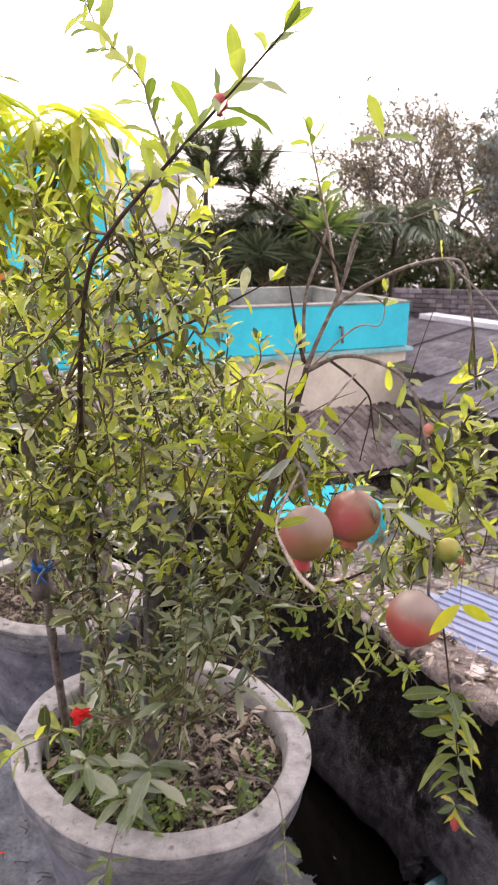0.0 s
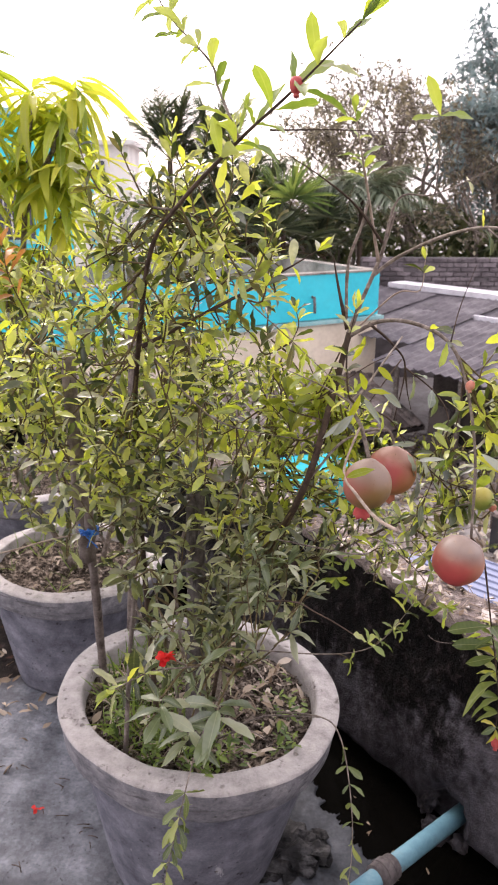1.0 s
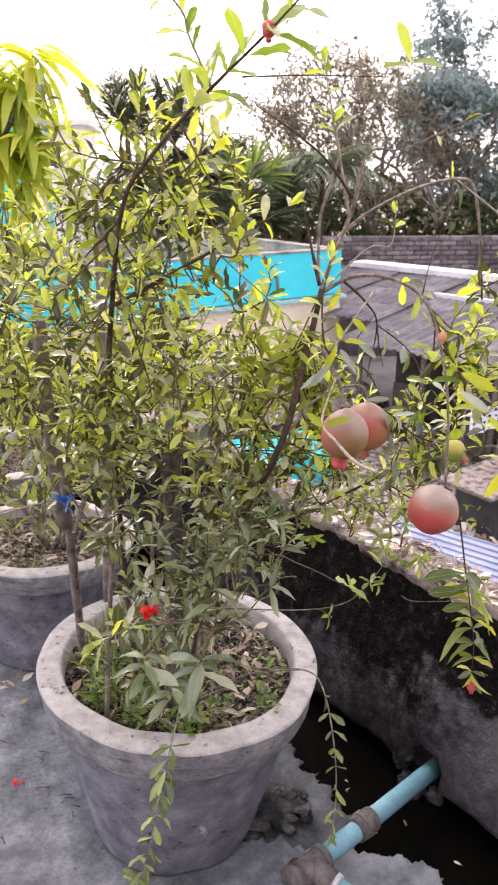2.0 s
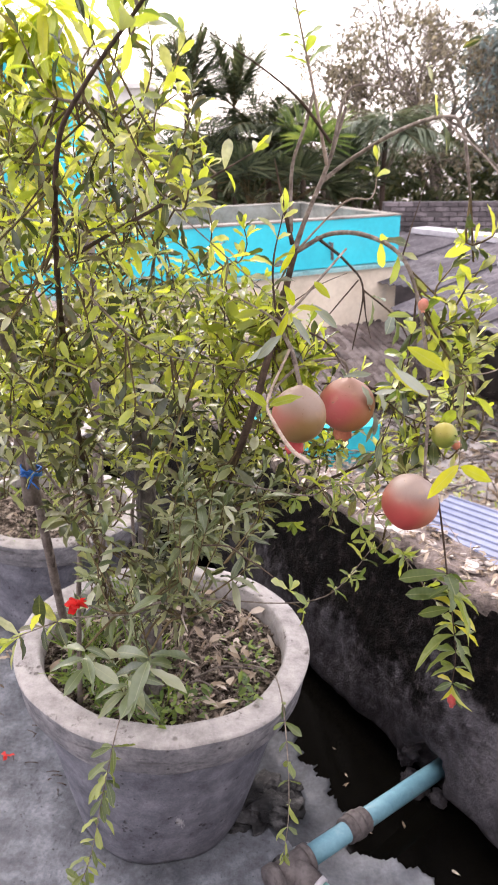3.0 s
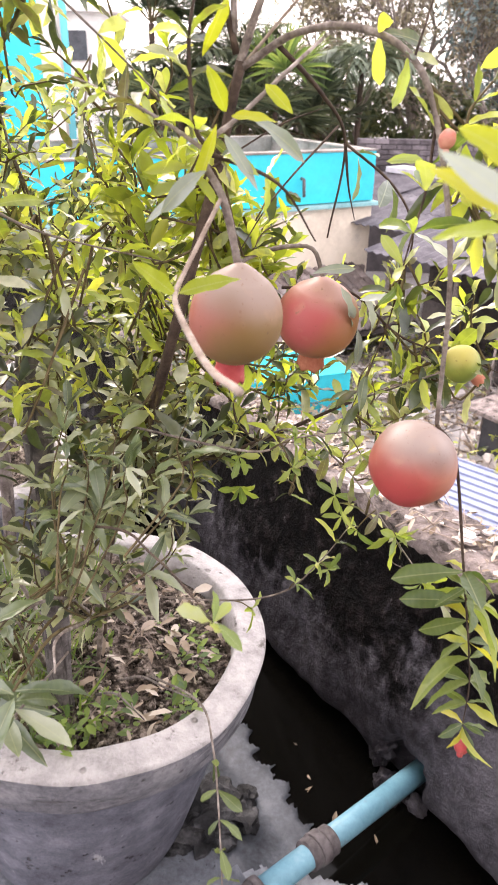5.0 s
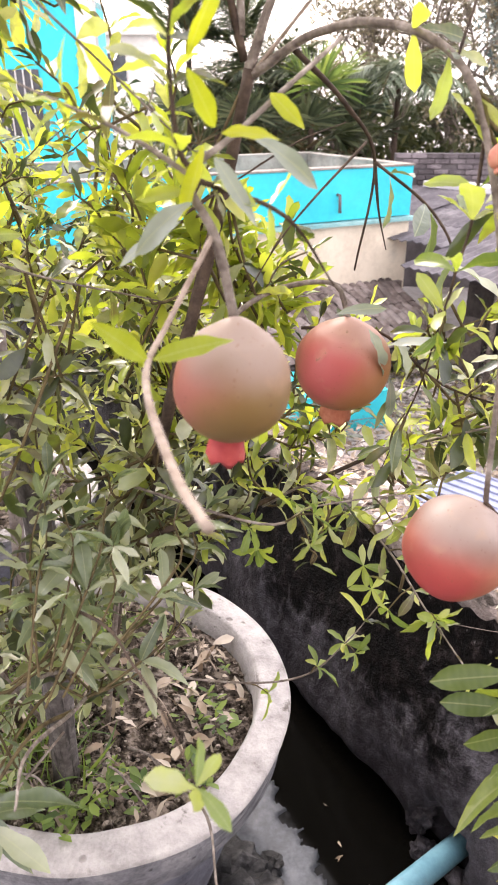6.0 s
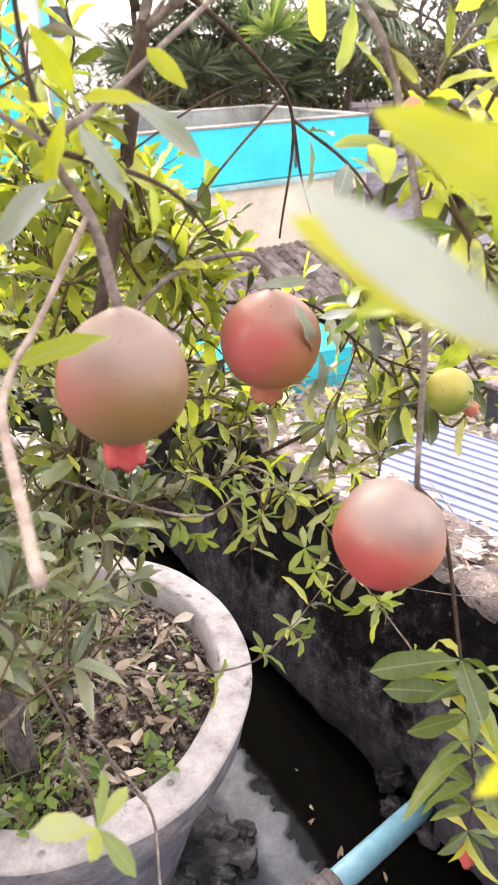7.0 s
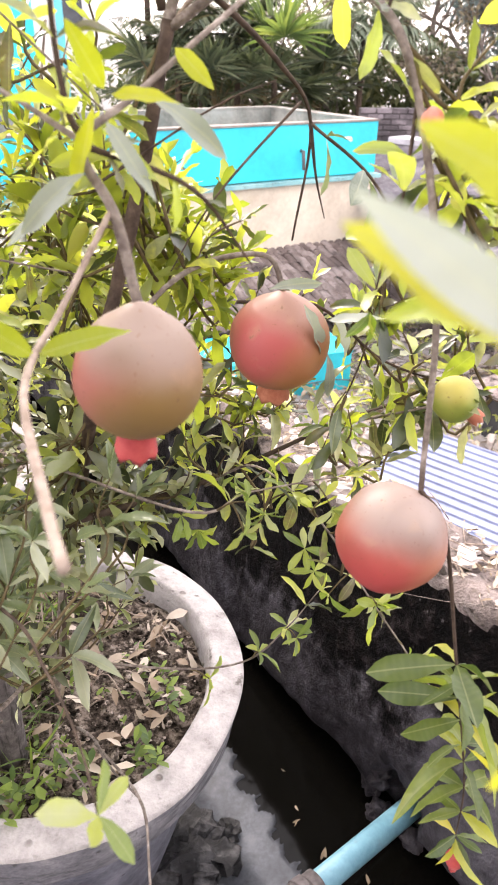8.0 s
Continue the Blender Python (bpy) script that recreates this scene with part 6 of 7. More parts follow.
def build_turquoise_house():
    c = Vector((2.25, 9.75, 0))
    w, dpt = 6.2, 2.3
    house = thing("turquoise_house", (c.x, c.y, YARD), "flat-roofed house with turquoise roof parapet over beige walls", "house")
    left = c - G * w
    part("parapet", wall_box(bmesh.new(), left, c, -H, 0.14, -0.1, 0.475), TURQ, house, "bright turquoise painted parapet", smooth=False)
    part("parapet", wall_box(bmesh.new(), c - H * 0.16, c - H * dpt, -G, 0.14, -0.1, 0.475), INNER, house, "stained inner parapet", smooth=False)
    part("parapet", wall_box(bmesh.new(), c - H * (dpt + 0.01), left - H * (dpt + 0.01), -H, 0.14, -0.1, 0.475), INNER, house, "stained back parapet", smooth=False)
    part("coping", wall_box(bmesh.new(), left + H * 0.015, c + H * 0.015 + G * 0.015, -H, 0.17, 0.479, 0.5), INNER, house, "grey worn coping", smooth=False)
    part("coping", wall_box(bmesh.new(), c - H * 0.17 + G * 0.015, c - H * dpt + G * 0.015, -G, 0.17, 0.479, 0.5), INNER, house, smooth=False)
    part("coping", wall_box(bmesh.new(), c - H * (dpt + 0.005), left - H * (dpt + 0.005), -H, 0.17, 0.479, 0.5), INNER, house, smooth=False)
    part("ledge", wall_box(bmesh.new(), left + H * 0.07, c + H * 0.07 + G * 0.06, -H, 0.55, -0.16, -0.115), LEDGE, house, "pale projecting roof slab edge", smooth=False)
    part("roof", wall_box(bmesh.new(), left - H * 0.5, c - H * 0.5, -H, dpt - 0.6, -0.25, -0.12), LEDGE, house, smooth=False)
    part("wall", wall_box(bmesh.new(), left, c, -H, dpt, YARD - 0.1, -0.174), BEIGE, house, "beige plastered wall", smooth=False)
    # a few rusty stubs and a drain on the face
    for s, z in ((1.1, 0.2), (3.3, 0.1)):
        p = c - G * s + H * 0.02
        part("drain_stub", tube(bmesh.new(), [p + Vector((0, 0, z)), p + H * 0.05 + Vector((0, 0, z)), p + H * 0.07 + Vector((0, 0, z - 0.2))], 0.02, 0.02, 8), FITTING, house)


def build_shed():
    e0 = Vector((1.97, 8.5, -0.48))
    length, run, rise = 5.6, 2.85, 0.5
    shed = thing("shed", (e0.x, e0.y, YARD), "low open shed with dark weathered grey sheet roof", "shed")
    up = (GS * run + Vector((0, 0, rise))) / run
    rng = random.Random(9)
    # overlapping sheets in three courses
    cols, courses = 9, 4
    cw, ch = length / cols, run / courses
    for r in range(courses):
        for k in range(-4, cols):
            mid_p = e0 + HS * ((k + 0.3) * cw) + GS * ((r + 0.5) * ch)
            if k < 0 and (mid_p - Vector((2.25, 9.75, 0))).dot(G) < 0.0:
                continue
            bm = bmesh.new()
            o = e0 + HS * (k * cw) + up * (r * ch - 0.06) + Vector((0, 0, 0.016 * (1 if k % 2 else 0) - 0.018 * r + rng.uniform(0, 0.008)))
            n = 10
            lo, hi = [], []
            for i in range(n + 1):
                for edge, lst in ((0.0, lo), (1.0, hi)):
                    wav = 0.012 * math.cos(i * math.pi)
                    p = o + HS * (cw * 1.03 * i / n) + up * ((ch + 0.12) * edge) + Vector((0, 0, wav + (0.022 if edge == 0 else 0)))
                    lst.append((bm.verts.new(p), bm.verts.new(p - Vector((0, 0, 0.01)))))
            for i in range(n):
                bm.faces.new((lo[i][0], lo[i + 1][0], hi[i + 1][0], hi[i][0]))
                bm.faces.new((lo[i][1], hi[i][1], hi[i + 1][1], lo[i + 1][1]))
                bm.faces.new((lo[i][1], lo[i + 1][1], lo[i + 1][0], lo[i][0]))
            part("roof_sheet", bm, SLATE, shed, smooth=False)
    rg = e0 + up * run
    bm = wall_box(bmesh.new(), rg - HS * 2.3, rg + HS * length, GS, 0.4, rg.z - 0.03, rg.z + 0.05)
    part("ridge", bm, RIDGE, shed, "bleached pale ridge capping", smooth=False)
    part("ridge", wall_box(bmesh.new(), rg - GS * 0.9 + Vector((0, 0, 0)), rg - GS * 0.9 + HS * length, GS, 0.07, rg.z - 0.19, rg.z - 0.13), RIDGE, shed, "pale batten", smooth=False)
    # dark boards fill the opening: the shade under the roof is in their colour
    part("back_wall", wall_box(bmesh.new(), e0 + GS * 1.2, e0 + GS * 1.2 + HS * length, GS, 0.1, YARD - 0.1, e0.z + 0.1), SHED_DARK, shed, "dark board wall, roof shade put into its colour", smooth=False)
    for k in range(7):
        p = e0 + HS * (0.25 + k * 0.92) + GS * 0.12
        part("post", tube(bmesh.new(), [(p.x, p.y, YARD - 0.05), (p.x, p.y, -0.6), (p.x, p.y, e0.z + 0.0)], 0.035, 0.032, 8, 0.15), STAKE, shed)
    for k in range(5):
        p = e0 + HS * (0.6 + k * 1.05) + GS * 0.35
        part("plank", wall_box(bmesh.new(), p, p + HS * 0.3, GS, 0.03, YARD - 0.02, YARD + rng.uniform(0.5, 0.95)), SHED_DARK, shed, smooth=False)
    return shed


def build_brick_wall():
    wall = thing("wall_brick", (4.5, 13.6, YARD), "old dark purple-grey brick wall beyond the shed", "wall", kind="structure")
    p, q = Vector((2.6, 12.7, 0)), Vector((10.0, 12.0, 0))
    d = (q - p).normalized()
    t = Vector((-d.y, d.x, 0))
    part("wall_core", wall_box(bmesh.new(), p, q, t, 0.2, YARD - 0.1, 0.42), MORTAR, wall, smooth=False)
    bm = bmesh.new()
    bmesh.ops.create_cube(bm, size=1, matrix=Matrix.Diagonal((0.232, 0.05, 0.068, 1)))
    bmesh.ops.bevel(bm, geom=list(bm.edges), offset=0.006, segments=1, affect="EDGES")
    me = mesh_of(bm, "brick", BRICK, False)
    rng = random.Random(2)
    ang = math.degrees(math.atan2(d.y, d.x))
    for r in range(12):
        for k in range(24):
            if rng.random() < 0.04:
                continue
            c = p + d * (0.13 + k * 0.245 + (0.12 if r % 2 else 0)) - t * 0.01
            ob = new("brick", me)
            hang(ob, wall)
            ob.matrix_basis = pose(c.x, c.y, 0.385 - r * 0.08, 0, 0, ang) @ Matrix.Translation((0, rng.uniform(-0.008, 0.008), 0))
    for k, h in ((9, 0.5), (14, 0.32)):
        c = p + d * k * 0.42
        part("pier", wall_box(bmesh.new(), c, c + d * 0.5, -t, 0.3, -0.3, 0.3 + h * 0.4), BRICK, wall, smooth=False)


def build_blue_sheet_roof():
    """A small lean-to below the parapet with ribbed pale blue sheets."""
    o = Vector((1.37, 4.42, -1.05))
    ridge_dir = Vector((0.74, -0.67, -0.02)).normalized()
    across = Vector((0.67, 0.74, 0.03)).normalized()
    roof = thing("lean_to", (o.x, o.y, YARD), "small lean-to with ribbed pale blue metal roof", "lean-to")
    bm = bmesh.new()
    length, width, pitch = 4.2, 2.0, 0.078
    prof = []
    n = int(width / pitch)
    for i in range(n):
        s = i * pitch
        prof += [(s, 0.0), (s + pitch * 0.78, 0.0), (s + pitch * 0.83, 0.014), (s + pitch * 0.96, 0.014)]
    prof.append((n * pitch, 0.0))
    base = o - across * 1.55
    ends = []
    for e in (0.0, length):
        ends.append([bm.verts.new(base + ridge_dir * e + across * s + Vector((0, 0, h))) for s, h in prof])
        ends.append([bm.verts.new(base + ridge_dir * e + across * s + Vector((0, 0, h - 0.006))) for s, h in prof])
    for i in range(len(prof) - 1):
        bm.faces.new((ends[0][i], ends[2][i], ends[2][i + 1], ends[0][i + 1]))
        bm.faces.new((ends[1][i + 1], ends[3][i + 1], ends[3][i], ends[1][i]))
        bm.faces.new((ends[0][i], ends[0][i + 1], ends[1][i + 1], ends[1][i]))
    part("roof_sheet", bm, SHEET_BLUE, roof, "ribbed pale blue metal sheet", smooth=False)
    for e in (0.1, 2.0, 3.9):
        for s in (-1.4, 0.1, 0.38):
            p = o + across * s + ridge_dir * e
            part("post", tube(bmesh.new(), [(p.x, p.y, YARD - 0.05), (p.x, p.y, p.z - 0.012)], 0.03, 0.03, 8), STAKE, roof)
    # bins under the corner
    for k, (dx, dy, w, hgt) in enumerate(((-0.32, 0.2, 0.3, 0.3), (0.2, 0.55, 0.34, 0.34))):
        bm = bmesh.new()
        box(bm, pose(o.x + dx, o.y + dy, YARD, 0, 0, 40 + 12 * k), w, w * 0.8, hgt, 0.02)
        solo("crate", bm, GLASS_DARK, "dark crate standing in the yard by the lean-to", "crate", "yard crates", smooth=False)
        bm = bmesh.new()
        box(bm, pose(o.x + dx, o.y + dy, YARD + hgt, 0, 0, 40 + 12 * k), w * 1.05, w * 0.85, 0.02, 0.005)
        solo("crate_cover", bm, SHEET_BLUE, "pale blue board lying on the crate", "board", "crate covers", smooth=False)


def build_low_turquoise():
    tank = thing("water_tank", (1.1, 6.9, YARD), "low turquoise painted masonry tank in the yard", "tank")
    bm = wall_box(bmesh.new(), (0.2, 6.5, 0), (1.55, 6.88, 0), Vector((-0.27, 0.963, 0)), 0.7, YARD - 0.05, -1.33)
    part("tank_wall", bm, TURQ, tank, smooth=False)
    part("tank_rim", wall_box(bmesh.new(), (0.18, 6.48, 0), (1.56, 6.87, 0), Vector((-0.27, 0.963, 0)), 0.74, -1.326, -1.318), TURQ, tank, "turquoise rim", smooth=False)


def build_tile_lean():
    """A strip of broken brown country tiles leaning on the beige wall."""
    c = Vector((2.25, 9.75, 0)) + H * 0.02 - G * 0.1
    lean = thing("tile_lean_to", (c.x - 1, c.y - 1, YARD), "low lean-to of weathered brown tiles against beige wall", "roof")
    rng = random.Random(14)
    base = c - G * 4.4
    slope = (H * 1.3 + Vector((0, 0, -0.4)))
    part("tile_bed", wall_box(bmesh.new(), base + H * 0.02, base + G * 4.4 + H * 0.02, H, 0.06, YARD - 0.1, -0.9), TILE_BROWN, lean, smooth=False)
    bm = bmesh.new()
    q = [base + Vector((0, 0, -0.92)), base + G * 4.3 + Vector((0, 0, -0.92))]
    vs = [bm.verts.new(q[0]), bm.verts.new(q[1]), bm.verts.new(q[1] + slope), bm.verts.new(q[0] + slope)]
    bm.faces.new(vs)
    lo = [bm.verts.new(v.co - Vector((0, 0, 0.05))) for v in vs]
    bm.faces.new(lo[::-1])
    for i in range(4):
        bm.faces.new((vs[i], lo[i], lo[(i + 1) % 4], vs[(i + 1) % 4]))
    part("roof_board", bm, SHED_DARK, lean, smooth=False)
    bm = bmesh.new()
    n = 6
    arcs = []
    for y in (0.0, 0.27):
        arcs.append([bm.verts.new((0.06 * math.cos(math.pi * i / n) * (1 - y * 0.5), y, 0.035 * math.sin(math.pi * i / n))) for i in range(n + 1)])
        arcs.append([bm.verts.new((0.048 * math.cos(math.pi * i / n) * (1 - y * 0.5), y, 0.025 * math.sin(math.pi * i / n))) for i in range(n + 1)])
    for i in range(n):
        bm.faces.new((arcs[0][i], arcs[0][i + 1], arcs[2][i + 1], arcs[2][i]))
        bm.faces.new((arcs[0][i], arcs[1][i], arcs[1][i + 1], arcs[0][i + 1]))
    me = mesh_of(bm, "tile", TILE_BROWN, False)
    up = -slope.normalized()
    rot = Matrix((G, up, G.cross(up))).transposed().to_4x4()
    for r in range(7):
        for k in range(40):
            p = q[0] + slope * (1 - r / 6.6) + G * (0.06 + k * 0.107) + Vector((0, 0, 0.012))
            ob = new("tile", me)
            hang(ob, lean)
            ob.matrix_basis = Matrix.Translation(p) @ rot @ pose(0, 0, 0, rng.uniform(-4, 4), 0, rng.uniform(-5, 5))


def build_far_houses():
    house = thing("turquoise_stair_house", (-4.2, 15.0, YARD), "tall turquoise house block with pale corner pillar", "house")
    part("wall", wall_box(bmesh.new(), (-6.4, 14.9, 0), (-2.75, 14.9, 0), (0, 1, 0), 3.0, YARD - 0.1, 2.85), TURQ, house, "turquoise painted wall", smooth=False)
    part("pillar", wall_box(bmesh.new(), (-2.74, 14.8, 0), (-2.42, 14.8, 0), (0, 1, 0), 0.3, YARD - 0.1, 3.0), WHITE_HOUSE, house, "pale concrete corner pillar", smooth=False)
    part("roof_slab", wall_box(bmesh.new(), (-6.6, 14.7, 0), (-2.76, 14.7, 0), (0, 1, 0), 3.4, 2.86, 2.98), LEDGE, house, smooth=False)
    for x in (-5.6, -4.3):
        w = part("window", wall_box(bmesh.new(), (x, 14.86, 0), (x + 0.8, 14.86, 0), (0, 1, 0), 0.05, 0.6, 1.7), GLASS_DARK, house, "dark barred window", smooth=False)
        part("window_frame", wall_box(bmesh.new(), (x - 0.06, 14.84, 0), (x + 0.86, 14.84, 0), (0, 1, 0), 0.03, 0.53, 0.6), LEDGE, w, smooth=False)
        for i in range(5):
            part("bar", wall_box(bmesh.new(), (x + 0.1 + 0.14 * i, 14.83, 0), (x + 0.12 + 0.14 * i, 14.83, 0), (0, 1, 0), 0.02, 0.6, 1.7), WHITE_HOUSE, w, smooth=False)
    far = thing("far_house", (-5, 32, YARD), "far pale concrete house with dark window", "house")
    part("wall", wall_box(bmesh.new(), (-7.2, 32, 0), (-3.4, 32, 0), (0, 1, 0), 5, YARD - 0.1, 3.4), WHITE_HOUSE, far, smooth=False)
    part("roof_slab", wall_box(bmesh.new(), (-7.5, 31.7, 0), (-3.1, 31.7, 0), (0, 1, 0), 5.6, 3.41, 3.6), WHITE_HOUSE, far, smooth=False)
    part("window", wall_box(bmesh.new(), (-5.4, 31.94, 0), (-4.4, 31.94, 0), (0, 1, 0), 0.04, 1.8, 2.8), GLASS_DARK, far, smooth=False)


# ---- trees ----
def frond(rng, bm_stem, leaves, base, d, length, leaflets, width, droop, tight):
    """A feather palm leaf: an arching rib with a row of leaflets on either side."""
    d = Vector(d).normalized()
    pts = []
    for i in range(9):
        t = i / 8
        pts.append(Vector(base) + d * length * t + Vector((0, 0, -droop * length * t * t)))
    tube(bm_stem, pts, 0.014, 0.004, 5, close=False)
    for i in range(leaflets):
        t = 0.15 + 0.85 * i / leaflets
        k = min(int(t * 8), 7)
        p = pts[k].lerp(pts[k + 1], t * 8 - k)
        f = (pts[k + 1] - pts[k]).normalized()
        s = f.cross(Vector((0, 0, 1))).normalized()
        for sd in (-1, 1):
            way = s * sd + f * tight + Vector((0, 0, rng.uniform(-0.5, 0.2)))
            leaves.append((leaf_pose(p, way, (0, 0, 1), width * (0.5 + math.sin(math.pi * min(t + 0.1, 1)) * 0.7) * rng.uniform(0.85, 1.1)), 0))


def fan(rng, bm_stem, leaves, base, tip, size, n=22):
    """A fan palm leaf: a stalk with blades spreading round its end."""
    base, tip = Vector(base), Vector(tip)
    tube(bm_stem, [base, base.lerp(tip, 0.5) + Vector((0, 0, 0.06)), tip], 0.014, 0.008, 5, close=False)
    d = (tip - base).normalized()
    s = d.cross(Vector((0, 0, 1))).normalized()
    u = s.cross(d)
    for i in range(n):
        a = -1.6 + 3.2 * i / (n - 1)
        way = d * math.cos(a) + s * math.sin(a) + u * rng.uniform(-0.05, 0.25) + Vector((0, 0, -0.12 * abs(a)))
        leaves.append((leaf_pose(tip, way, u + s * rng.uniform(-0.5, 0.5), size * rng.uniform(0.85, 1.08)), 0))


BLADE = [leaf_shape(0.085, 0.5, 0.25, 0.1, 4, False)]
FAN_BLADE = [leaf_shape(0.085, 0.5, 0.22, 0.1, 5, False)]


def build_palm(at, height, kind, spread, count, leaf_mat, label, seed, lean=(0, 0), rise=(-0.35, 1.25), droop=0.4, tight=0.8):
    rng = random.Random(seed)
    palm = thing("palm_tree", (*at, YARD), label, "palm tree", "palms beyond the houses")
    top = Vector((at[0] + lean[0], at[1] + lean[1], height))
    part("trunk", tube(bmesh.new(), catmull([(at[0], at[1], YARD - 0.1), (at[0] + lean[0] * 0.3, at[1], (height + YARD) / 2), top], 8), 0.065, 0.05, 8, 0.25), BARK_DARK, palm, "dark ragged trunk")
    stems, leaves = bmesh.new(), []
    for i in range(count):
        a = i * 2.4 + rng.uniform(-0.2, 0.2)
        el = rng.uniform(*rise)
        d = Vector((math.cos(a) * math.cos(el), math.sin(a) * math.cos(el), math.sin(el)))
        if kind == "fan":
            fan(rng, stems, leaves, top, top + d * spread * rng.uniform(0.4, 0.75), spread * rng.uniform(0.4, 0.52), 26)
        else:
            frond(rng, stems, leaves, top, d, spread * rng.uniform(0.8, 1.1), 26, spread * 0.3, droop * rng.uniform(0.6, 1.4), tight)
    part("stalk_growth", stems, TWIG, palm, kind="stuff")
    part("crown", leaf_mesh("crown", leaves, FAN_BLADE if kind == "fan" else BLADE, leaf_mat), None, palm, "stiff narrow palm leaves")


TREE_LEAVES = [leaf_shape(0.5, 0.3, 0.2, 0.3, 2), leaf_shape(0.4, 0.2, 0.1, -0.3, 2)]


def build_tree(at, height, spread, leaf_mat, bark, label, seed, leafy, leaf_size, start=0.3, levels=4):
    """A trunk that forks again and again, with leaves in loose sprays at the twig ends."""
    rng = random.Random(seed)
    tree = thing("tree", (*at, YARD), label, "tree", "trees beyond the houses")
    trunk, limbs, leaves = bmesh.new(), bmesh.new(), []

    def grow(p, d, length, r, level):
        pts = [p]
        for i in range(4):
            d = (d + Vector((rng.uniform(-1, 1), rng.uniform(-1, 1), rng.uniform(-0.4, 0.7))) * 0.2).normalized()
            pts.append(pts[-1] + d * length / 4)
        tube(trunk if level == 0 else limbs, pts, r, r * 0.55, 7 if level < 2 else 4, close=False)
        if level >= levels:
            for q in range(leafy):
                c = pts[rng.randrange(1, 5)] + Vector((rng.gauss(0, 1), rng.gauss(0, 1), rng.gauss(0, 0.8))) * length * 0.32
                leaves.append((leaf_pose(c, (rng.uniform(-1, 1), rng.uniform(-1, 1), rng.uniform(-1, 0.6)), (rng.uniform(-1, 1), rng.uniform(-1, 1), 1), leaf_size * rng.uniform(0.6, 1.3)), rng.randrange(9)))
            return
        for k in range(rng.choice((3, 4)) if level else 5):
            a = rng.uniform(0, 6.283)
            tilt = rng.uniform(0.35, 0.95)
            side = d.orthogonal().normalized()
            out = side * math.cos(a) + d.cross(side) * math.sin(a)
            grow(pts[rng.choice((2, 3, 4, 4))], (d + out * tilt * spread).normalized(), length * rng.uniform(0.55, 0.78), r * 0.5, level + 1)

    span = height - YARD
    grow(Vector((*at, YARD - 0.1)), Vector((rng.uniform(-0.1, 0.1), 0, 1)), span * start, span * 0.02, 0)
    part("trunk", trunk, bark, tree)
    part("limb_growth", limbs, bark, tree, kind="stuff")
    if leaves:
        part("crown", leaf_mesh("crown", leaves, TREE_LEAVES, leaf_mat), None, tree, kind="stuff")


def build_hedge():
    """The dark undergrowth that closes the view behind the houses."""
    rng = random.Random(71)
    for x0, x1, y, z0, z1, n, mat, lab in ((-1.5, 10.5, 17.5, YARD, 1.5, 9000, TREE_LEAF, "dark tangled undergrowth beyond the houses"), (-26, -2, 26, YARD, 1.9, 5000, TREE_LEAF, "dark tree line behind the far houses"), (9, 30, 24, YARD, 3.2, 7000, TREE_LEAF, "dark distant woods")):
        leaves = []
        for i in range(n):
            x = rng.uniform(x0, x1)
            top = z1 * (0.75 + 0.35 * noise.noise(Vector((x * 0.6, y, 0))) + 0.2 * noise.noise(Vector((x * 2.1, y, 3))))
            z = z0 + (top - z0) * rng.random() ** 0.8
            leaves.append((leaf_pose((x, y + rng.uniform(-1.1, 1.1), z), (rng.uniform(-1, 1), rng.uniform(-1, 1), rng.uniform(-1, 0.8)), (rng.uniform(-1, 1), rng.uniform(-1, 1), 1), rng.uniform(0.18, 0.45)), rng.randrange(9)))
        tagged(new("undergrowth", leaf_mesh("undergrowth", leaves, TREE_LEAVES, mat)), lab, "undergrowth", kind="stuff")


build_turquoise_house()
build_shed()
build_brick_wall()
build_blue_sheet_roof()
build_low_turquoise()
build_tile_lean()
build_far_houses()
build_hedge()
build_palm((-0.85, 15.0), 2.1, "feather", 1.45, 18, PALM_LEAF, "tall dark palm with upright ragged leaves", 1, (0.05, 0), (0.3, 1.5), 0.12, 1.5)
build_palm((0.1, 15.3), 2.0, "feather", 1.4, 16, PALM_LEAF, "dark palm with raised stiff leaves", 2, (0, 0), (0.3, 1.5), 0.12, 1.5)
build_palm((0.75, 14.8), 1.4, "feather", 1.6, 24, PALM_LEAF, "dark palm with arching feather leaves", 6)
build_palm((-0.3, 14.6), 1.2, "feather", 1.4, 20, PALM_LEAF, "dark bushy palm with arching leaves", 10)
build_palm((1.35, 14.0), 0.75, "fan", 1.5, 6, PALM_LIGHT, "light green fan palm behind turquoise house", 3, (0, 0), (0.5, 1.4))
build_palm((1.2, 13.9), 0.4, "fan", 1.45, 9, PALM_LEAF, "dark low fan palm under the light one", 9, (0, 0), (-0.1, 0.9))
build_palm((0.35, 13.7), 0.3, "fan", 1.3, 9, PALM_LEAF, "dark low fan palm behind turquoise house", 7, (0, 0), (-0.1, 1.2))
build_palm((-0.6, 13.9), 0.5, "fan", 1.3, 9, PALM_LEAF, "dark fan palm behind turquoise house", 4, (0, 0), (-0.1, 1.3))
build_palm((2.2, 14.5), 0.3, "fan", 1.2, 8, PALM_LEAF, "dark fan palm among tangled undergrowth", 8, (0, 0), (-0.1, 1.2))
build_palm((2.9, 14.4), 1.5, "feather", 1.5, 20, PALM_GREY, "drooping grey-green palm beside the brick wall", 5, (0, 0), (-0.2, 1.2), 0.75)
build_tree((2.9, 16.5), 4.8, 1.0, TREE_LEAF_PALE, BARK, "sparse twiggy tree with thin bronze leaves", 11, 6, 0.13, 0.34, 5)
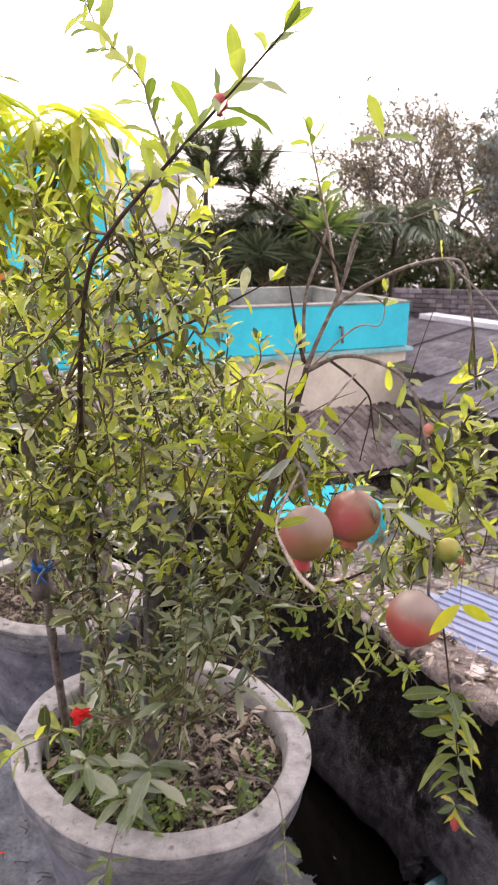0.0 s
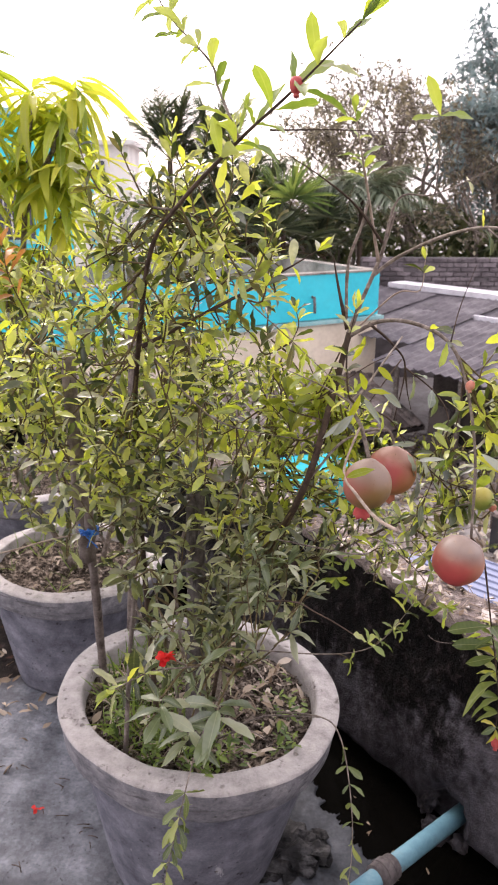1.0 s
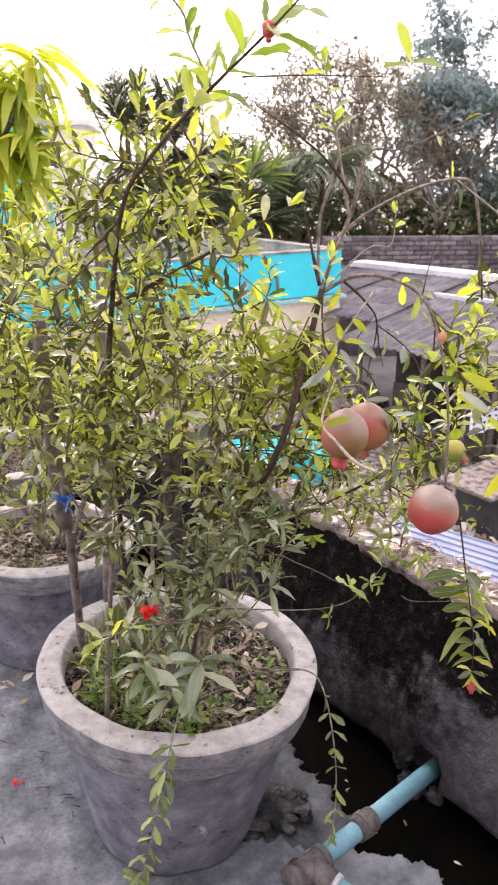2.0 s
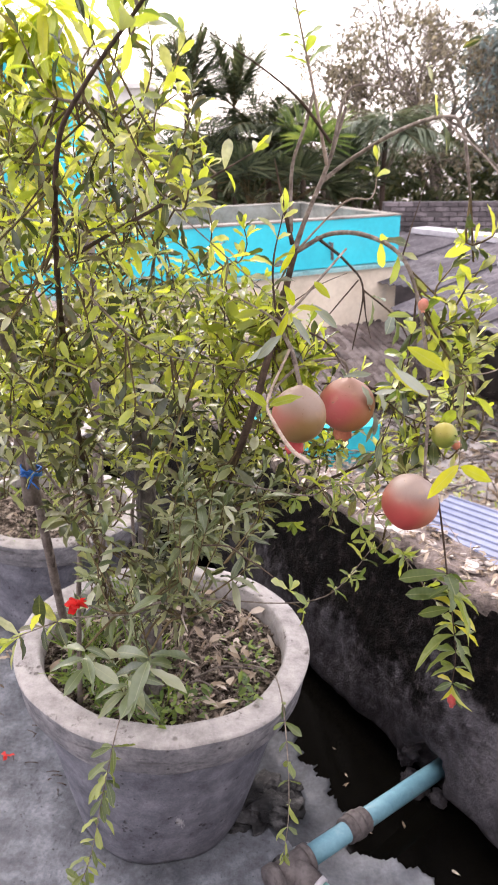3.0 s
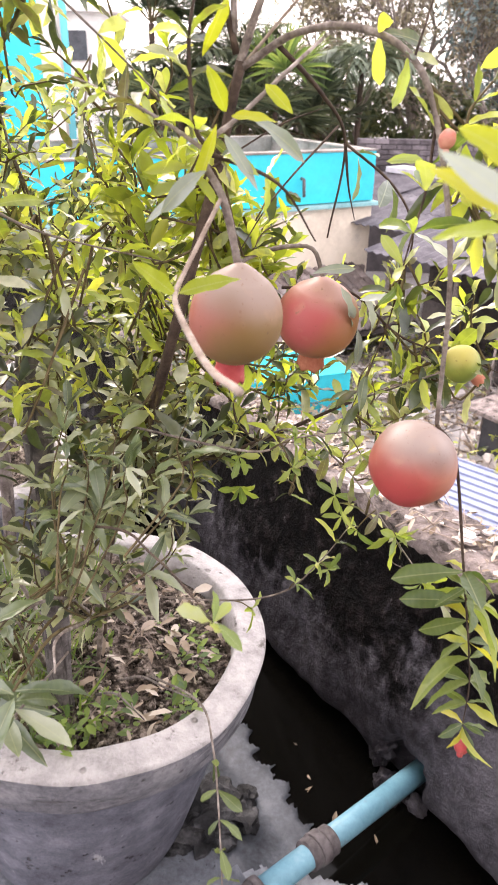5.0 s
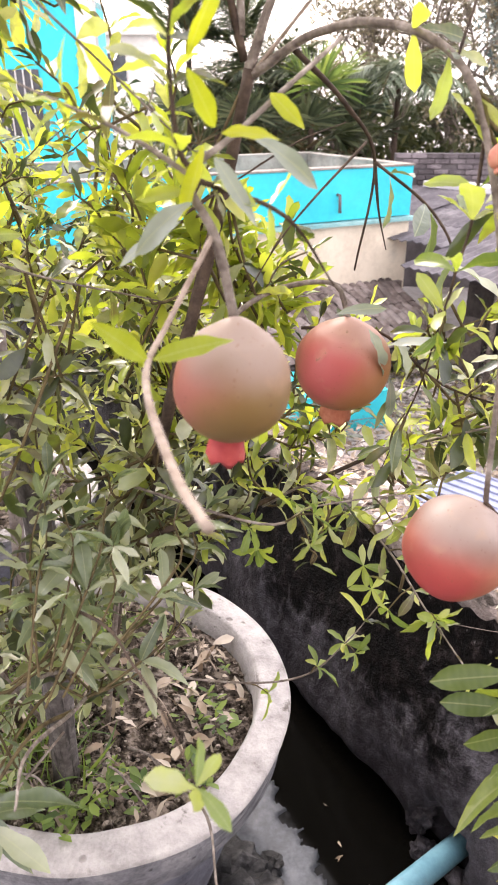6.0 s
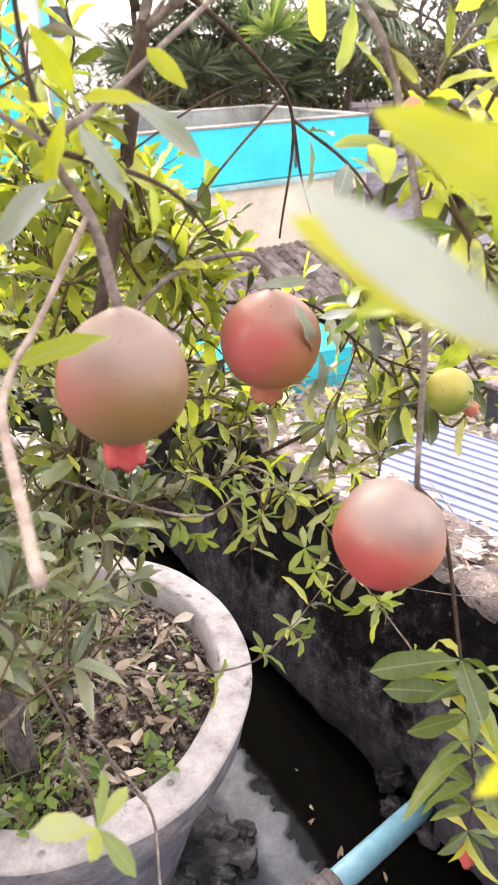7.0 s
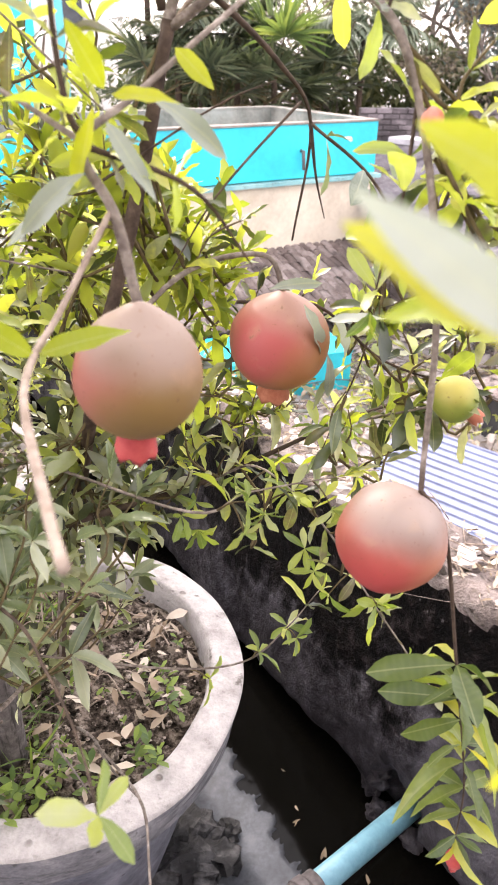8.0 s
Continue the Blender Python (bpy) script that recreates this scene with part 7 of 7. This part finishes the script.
build_tree((4.7, 17.0), 5.7, 1.0, TREE_LEAF_PALE, BARK, "half-bare tree with tangled fine branches", 12, 6, 0.13, 0.34, 5)
build_tree((6.3, 17.5), 5.6, 1.0, TREE_LEAF_PALE, BARK, "half-bare tree with dull bronze leaves", 15, 5, 0.13, 0.34, 5)
build_tree((8.5, 19.5), 6.4, 0.8, TREE_LEAF_HAZE, BARK, "tall leafy tree beyond the roofs, haze in its blue-green colour", 13, 14, 0.2, 0.36, 5)
build_tree((0.9, 18.5), 2.4, 1.0, TREE_LEAF, BARK, "dark leafy tree behind the palms", 14, 10, 0.2, 0.34, 4)


# ---- rubbish and growth in the yard ----
def build_yard_clutter():
    rng = random.Random(91)

    def spot():
        return rng.uniform(0.4, 3.6), rng.uniform(5.2, 9.0)

    leaves, weeds, sticks, lumps = [], [], bmesh.new(), bmesh.new()
    for i in range(2600):
        x, y = spot()
        heap = 0.16 * max(0.0, noise.noise(Vector((x * 1.3, y * 1.3, 4))))
        leaves.append((leaf_pose((x, y, YARD + 0.03 + heap * rng.random()), (rng.uniform(-1, 1), rng.uniform(-1, 1), rng.uniform(-0.3, 0.4)), (rng.uniform(-0.6, 0.6), rng.uniform(-0.6, 0.6), 1), rng.uniform(0.05, 0.16)), rng.randrange(9)))
    tagged(new("dry_leaf_litter", leaf_mesh("dry_leaf_litter", leaves, LEAF_SHAPES, LEAF_DRY)), "pale dry leaves heaped over the yard ground", "leaf litter", kind="stuff")
    for i in range(240):
        x, y = spot()
        a = rng.uniform(0, 6.283)
        d = Vector((math.cos(a), math.sin(a), rng.uniform(-0.1, 0.25))) * rng.uniform(0.15, 0.6)
        p = Vector((x, y, YARD + 0.06))
        tube(sticks, [p - d / 2 + Vector((0, 0, 0.05)), p + Vector((0, 0, 0.07)), p + d / 2 + Vector((0, 0, 0.08))], 0.009, 0.004, 5)
    tagged(new("brushwood", mesh_of(sticks, "brushwood", STAKE)), "grey dry sticks strewn over the yard", "brushwood", kind="stuff")
    for i in range(90):
        x, y = spot()
        boulder(lumps, (x, y, YARD + 0.03), (rng.uniform(0.04, 0.13), rng.uniform(0.04, 0.12), rng.uniform(0.03, 0.09)), i * 1.3, 0.8, 2, 0.8)
    tagged(new("yard_rubble", mesh_of(lumps, "yard_rubble", FLAKE, False)), "broken pale plaster rubble in the yard", "rubble", kind="stuff")
    for i in range(46):
        x, y = spot()
        for k in range(rng.randrange(10, 30)):
            weeds.append((leaf_pose((x + rng.gauss(0, 0.1), y + rng.gauss(0, 0.1), YARD + 0.04 + abs(rng.gauss(0, 0.14))), (rng.uniform(-1, 1), rng.uniform(-1, 1), rng.uniform(-0.2, 0.9)), (0, 0, 1), rng.uniform(0.05, 0.12)), rng.randrange(9)))
    tagged(new("yard_weeds", leaf_mesh("yard_weeds", weeds, LEAF_SHAPES, LEAF_MASS)), "low olive weeds growing through the rubbish", "weeds", kind="stuff")


def build_plank_stack():
    """A dark open crate under a pinkish-grey board, by the blue roof."""
    bm = box(bmesh.new(), pose(3.0, 5.85, YARD, 0, 0, 30), 0.8, 0.5, 0.5, 0.01)
    solo("crate", bm, GLASS_DARK, "dark wide crate standing beyond the blue roof", "crate", "yard crates", smooth=False)
    bm = box(bmesh.new(), pose(3.0, 5.85, YARD + 0.5, 0, 0, 30), 1.3, 0.6, 0.035, 0.006)
    solo("plank", bm, CAP, "pinkish grey board laid on the dark crate", "plank", smooth=False)


def build_dotted_cloth():
    m, nodes, links, bsdf = shader("dotted_cloth")
    coord, vor = nodes.new("ShaderNodeTexCoord"), nodes.new("ShaderNodeTexVoronoi")
    vor.inputs["Scale"].default_value, vor.inputs["Randomness"].default_value = 17, 0.15
    links.new(coord.outputs["Object"], vor.inputs["Vector"])
    dots = ramp(nodes, ((0.3, (0.02, 0.02, 0.05)), (0.38, (0.6, 0.6, 0.7))))
    links.new(vor.outputs["Distance"], dots.inputs["Fac"])
    links.new(dots.outputs["Color"], bsdf.inputs["Base Color"])
    bsdf.inputs["Roughness"].default_value = 0.9
    a, w = Vector((2.72, 6.2, -0.68)), Vector((0.3, 0.06, 0.0))
    rack = thing("drying_rack", (2.85, 6.24, YARD), "rough stick rack with a dotted cloth", "rack")
    for s in (-0.15, 1.25):
        p = a + w * s
        part("post", tube(bmesh.new(), [(p.x, p.y, YARD - 0.04), (p.x, p.y, a.z + 0.05)], 0.014, 0.012, 7, 0.2), STAKE, rack)
    part("rail", tube(bmesh.new(), [a - w * 0.2, a + w * 0.5, a + w * 1.3], 0.009, 0.008, 6), STAKE, rack)
    bm = bmesh.new()
    grid = []
    for i in range(13):
        col = []
        for j in range(9):
            u, v = i / 12, j / 8
            fold = 0.02 * math.sin(u * 16) * v
            col.append(bm.verts.new(a + w * u + Vector((0.01, -0.014 - fold - 0.02 * v, 0.012 - 0.28 * v * (1 - 0.25 * u)))))
        grid.append(col)
    for i in range(12):
        for j in range(8):
            bm.faces.new((grid[i][j], grid[i + 1][j], grid[i + 1][j + 1], grid[i][j + 1]))
    bmesh.ops.solidify(bm, geom=bm.faces[:], thickness=0.003)
    solo("cloth", bm, m, "white cloth with dark blue dots hung on a rail", "cloth")


build_yard_clutter()
build_plank_stack()
build_dotted_cloth()
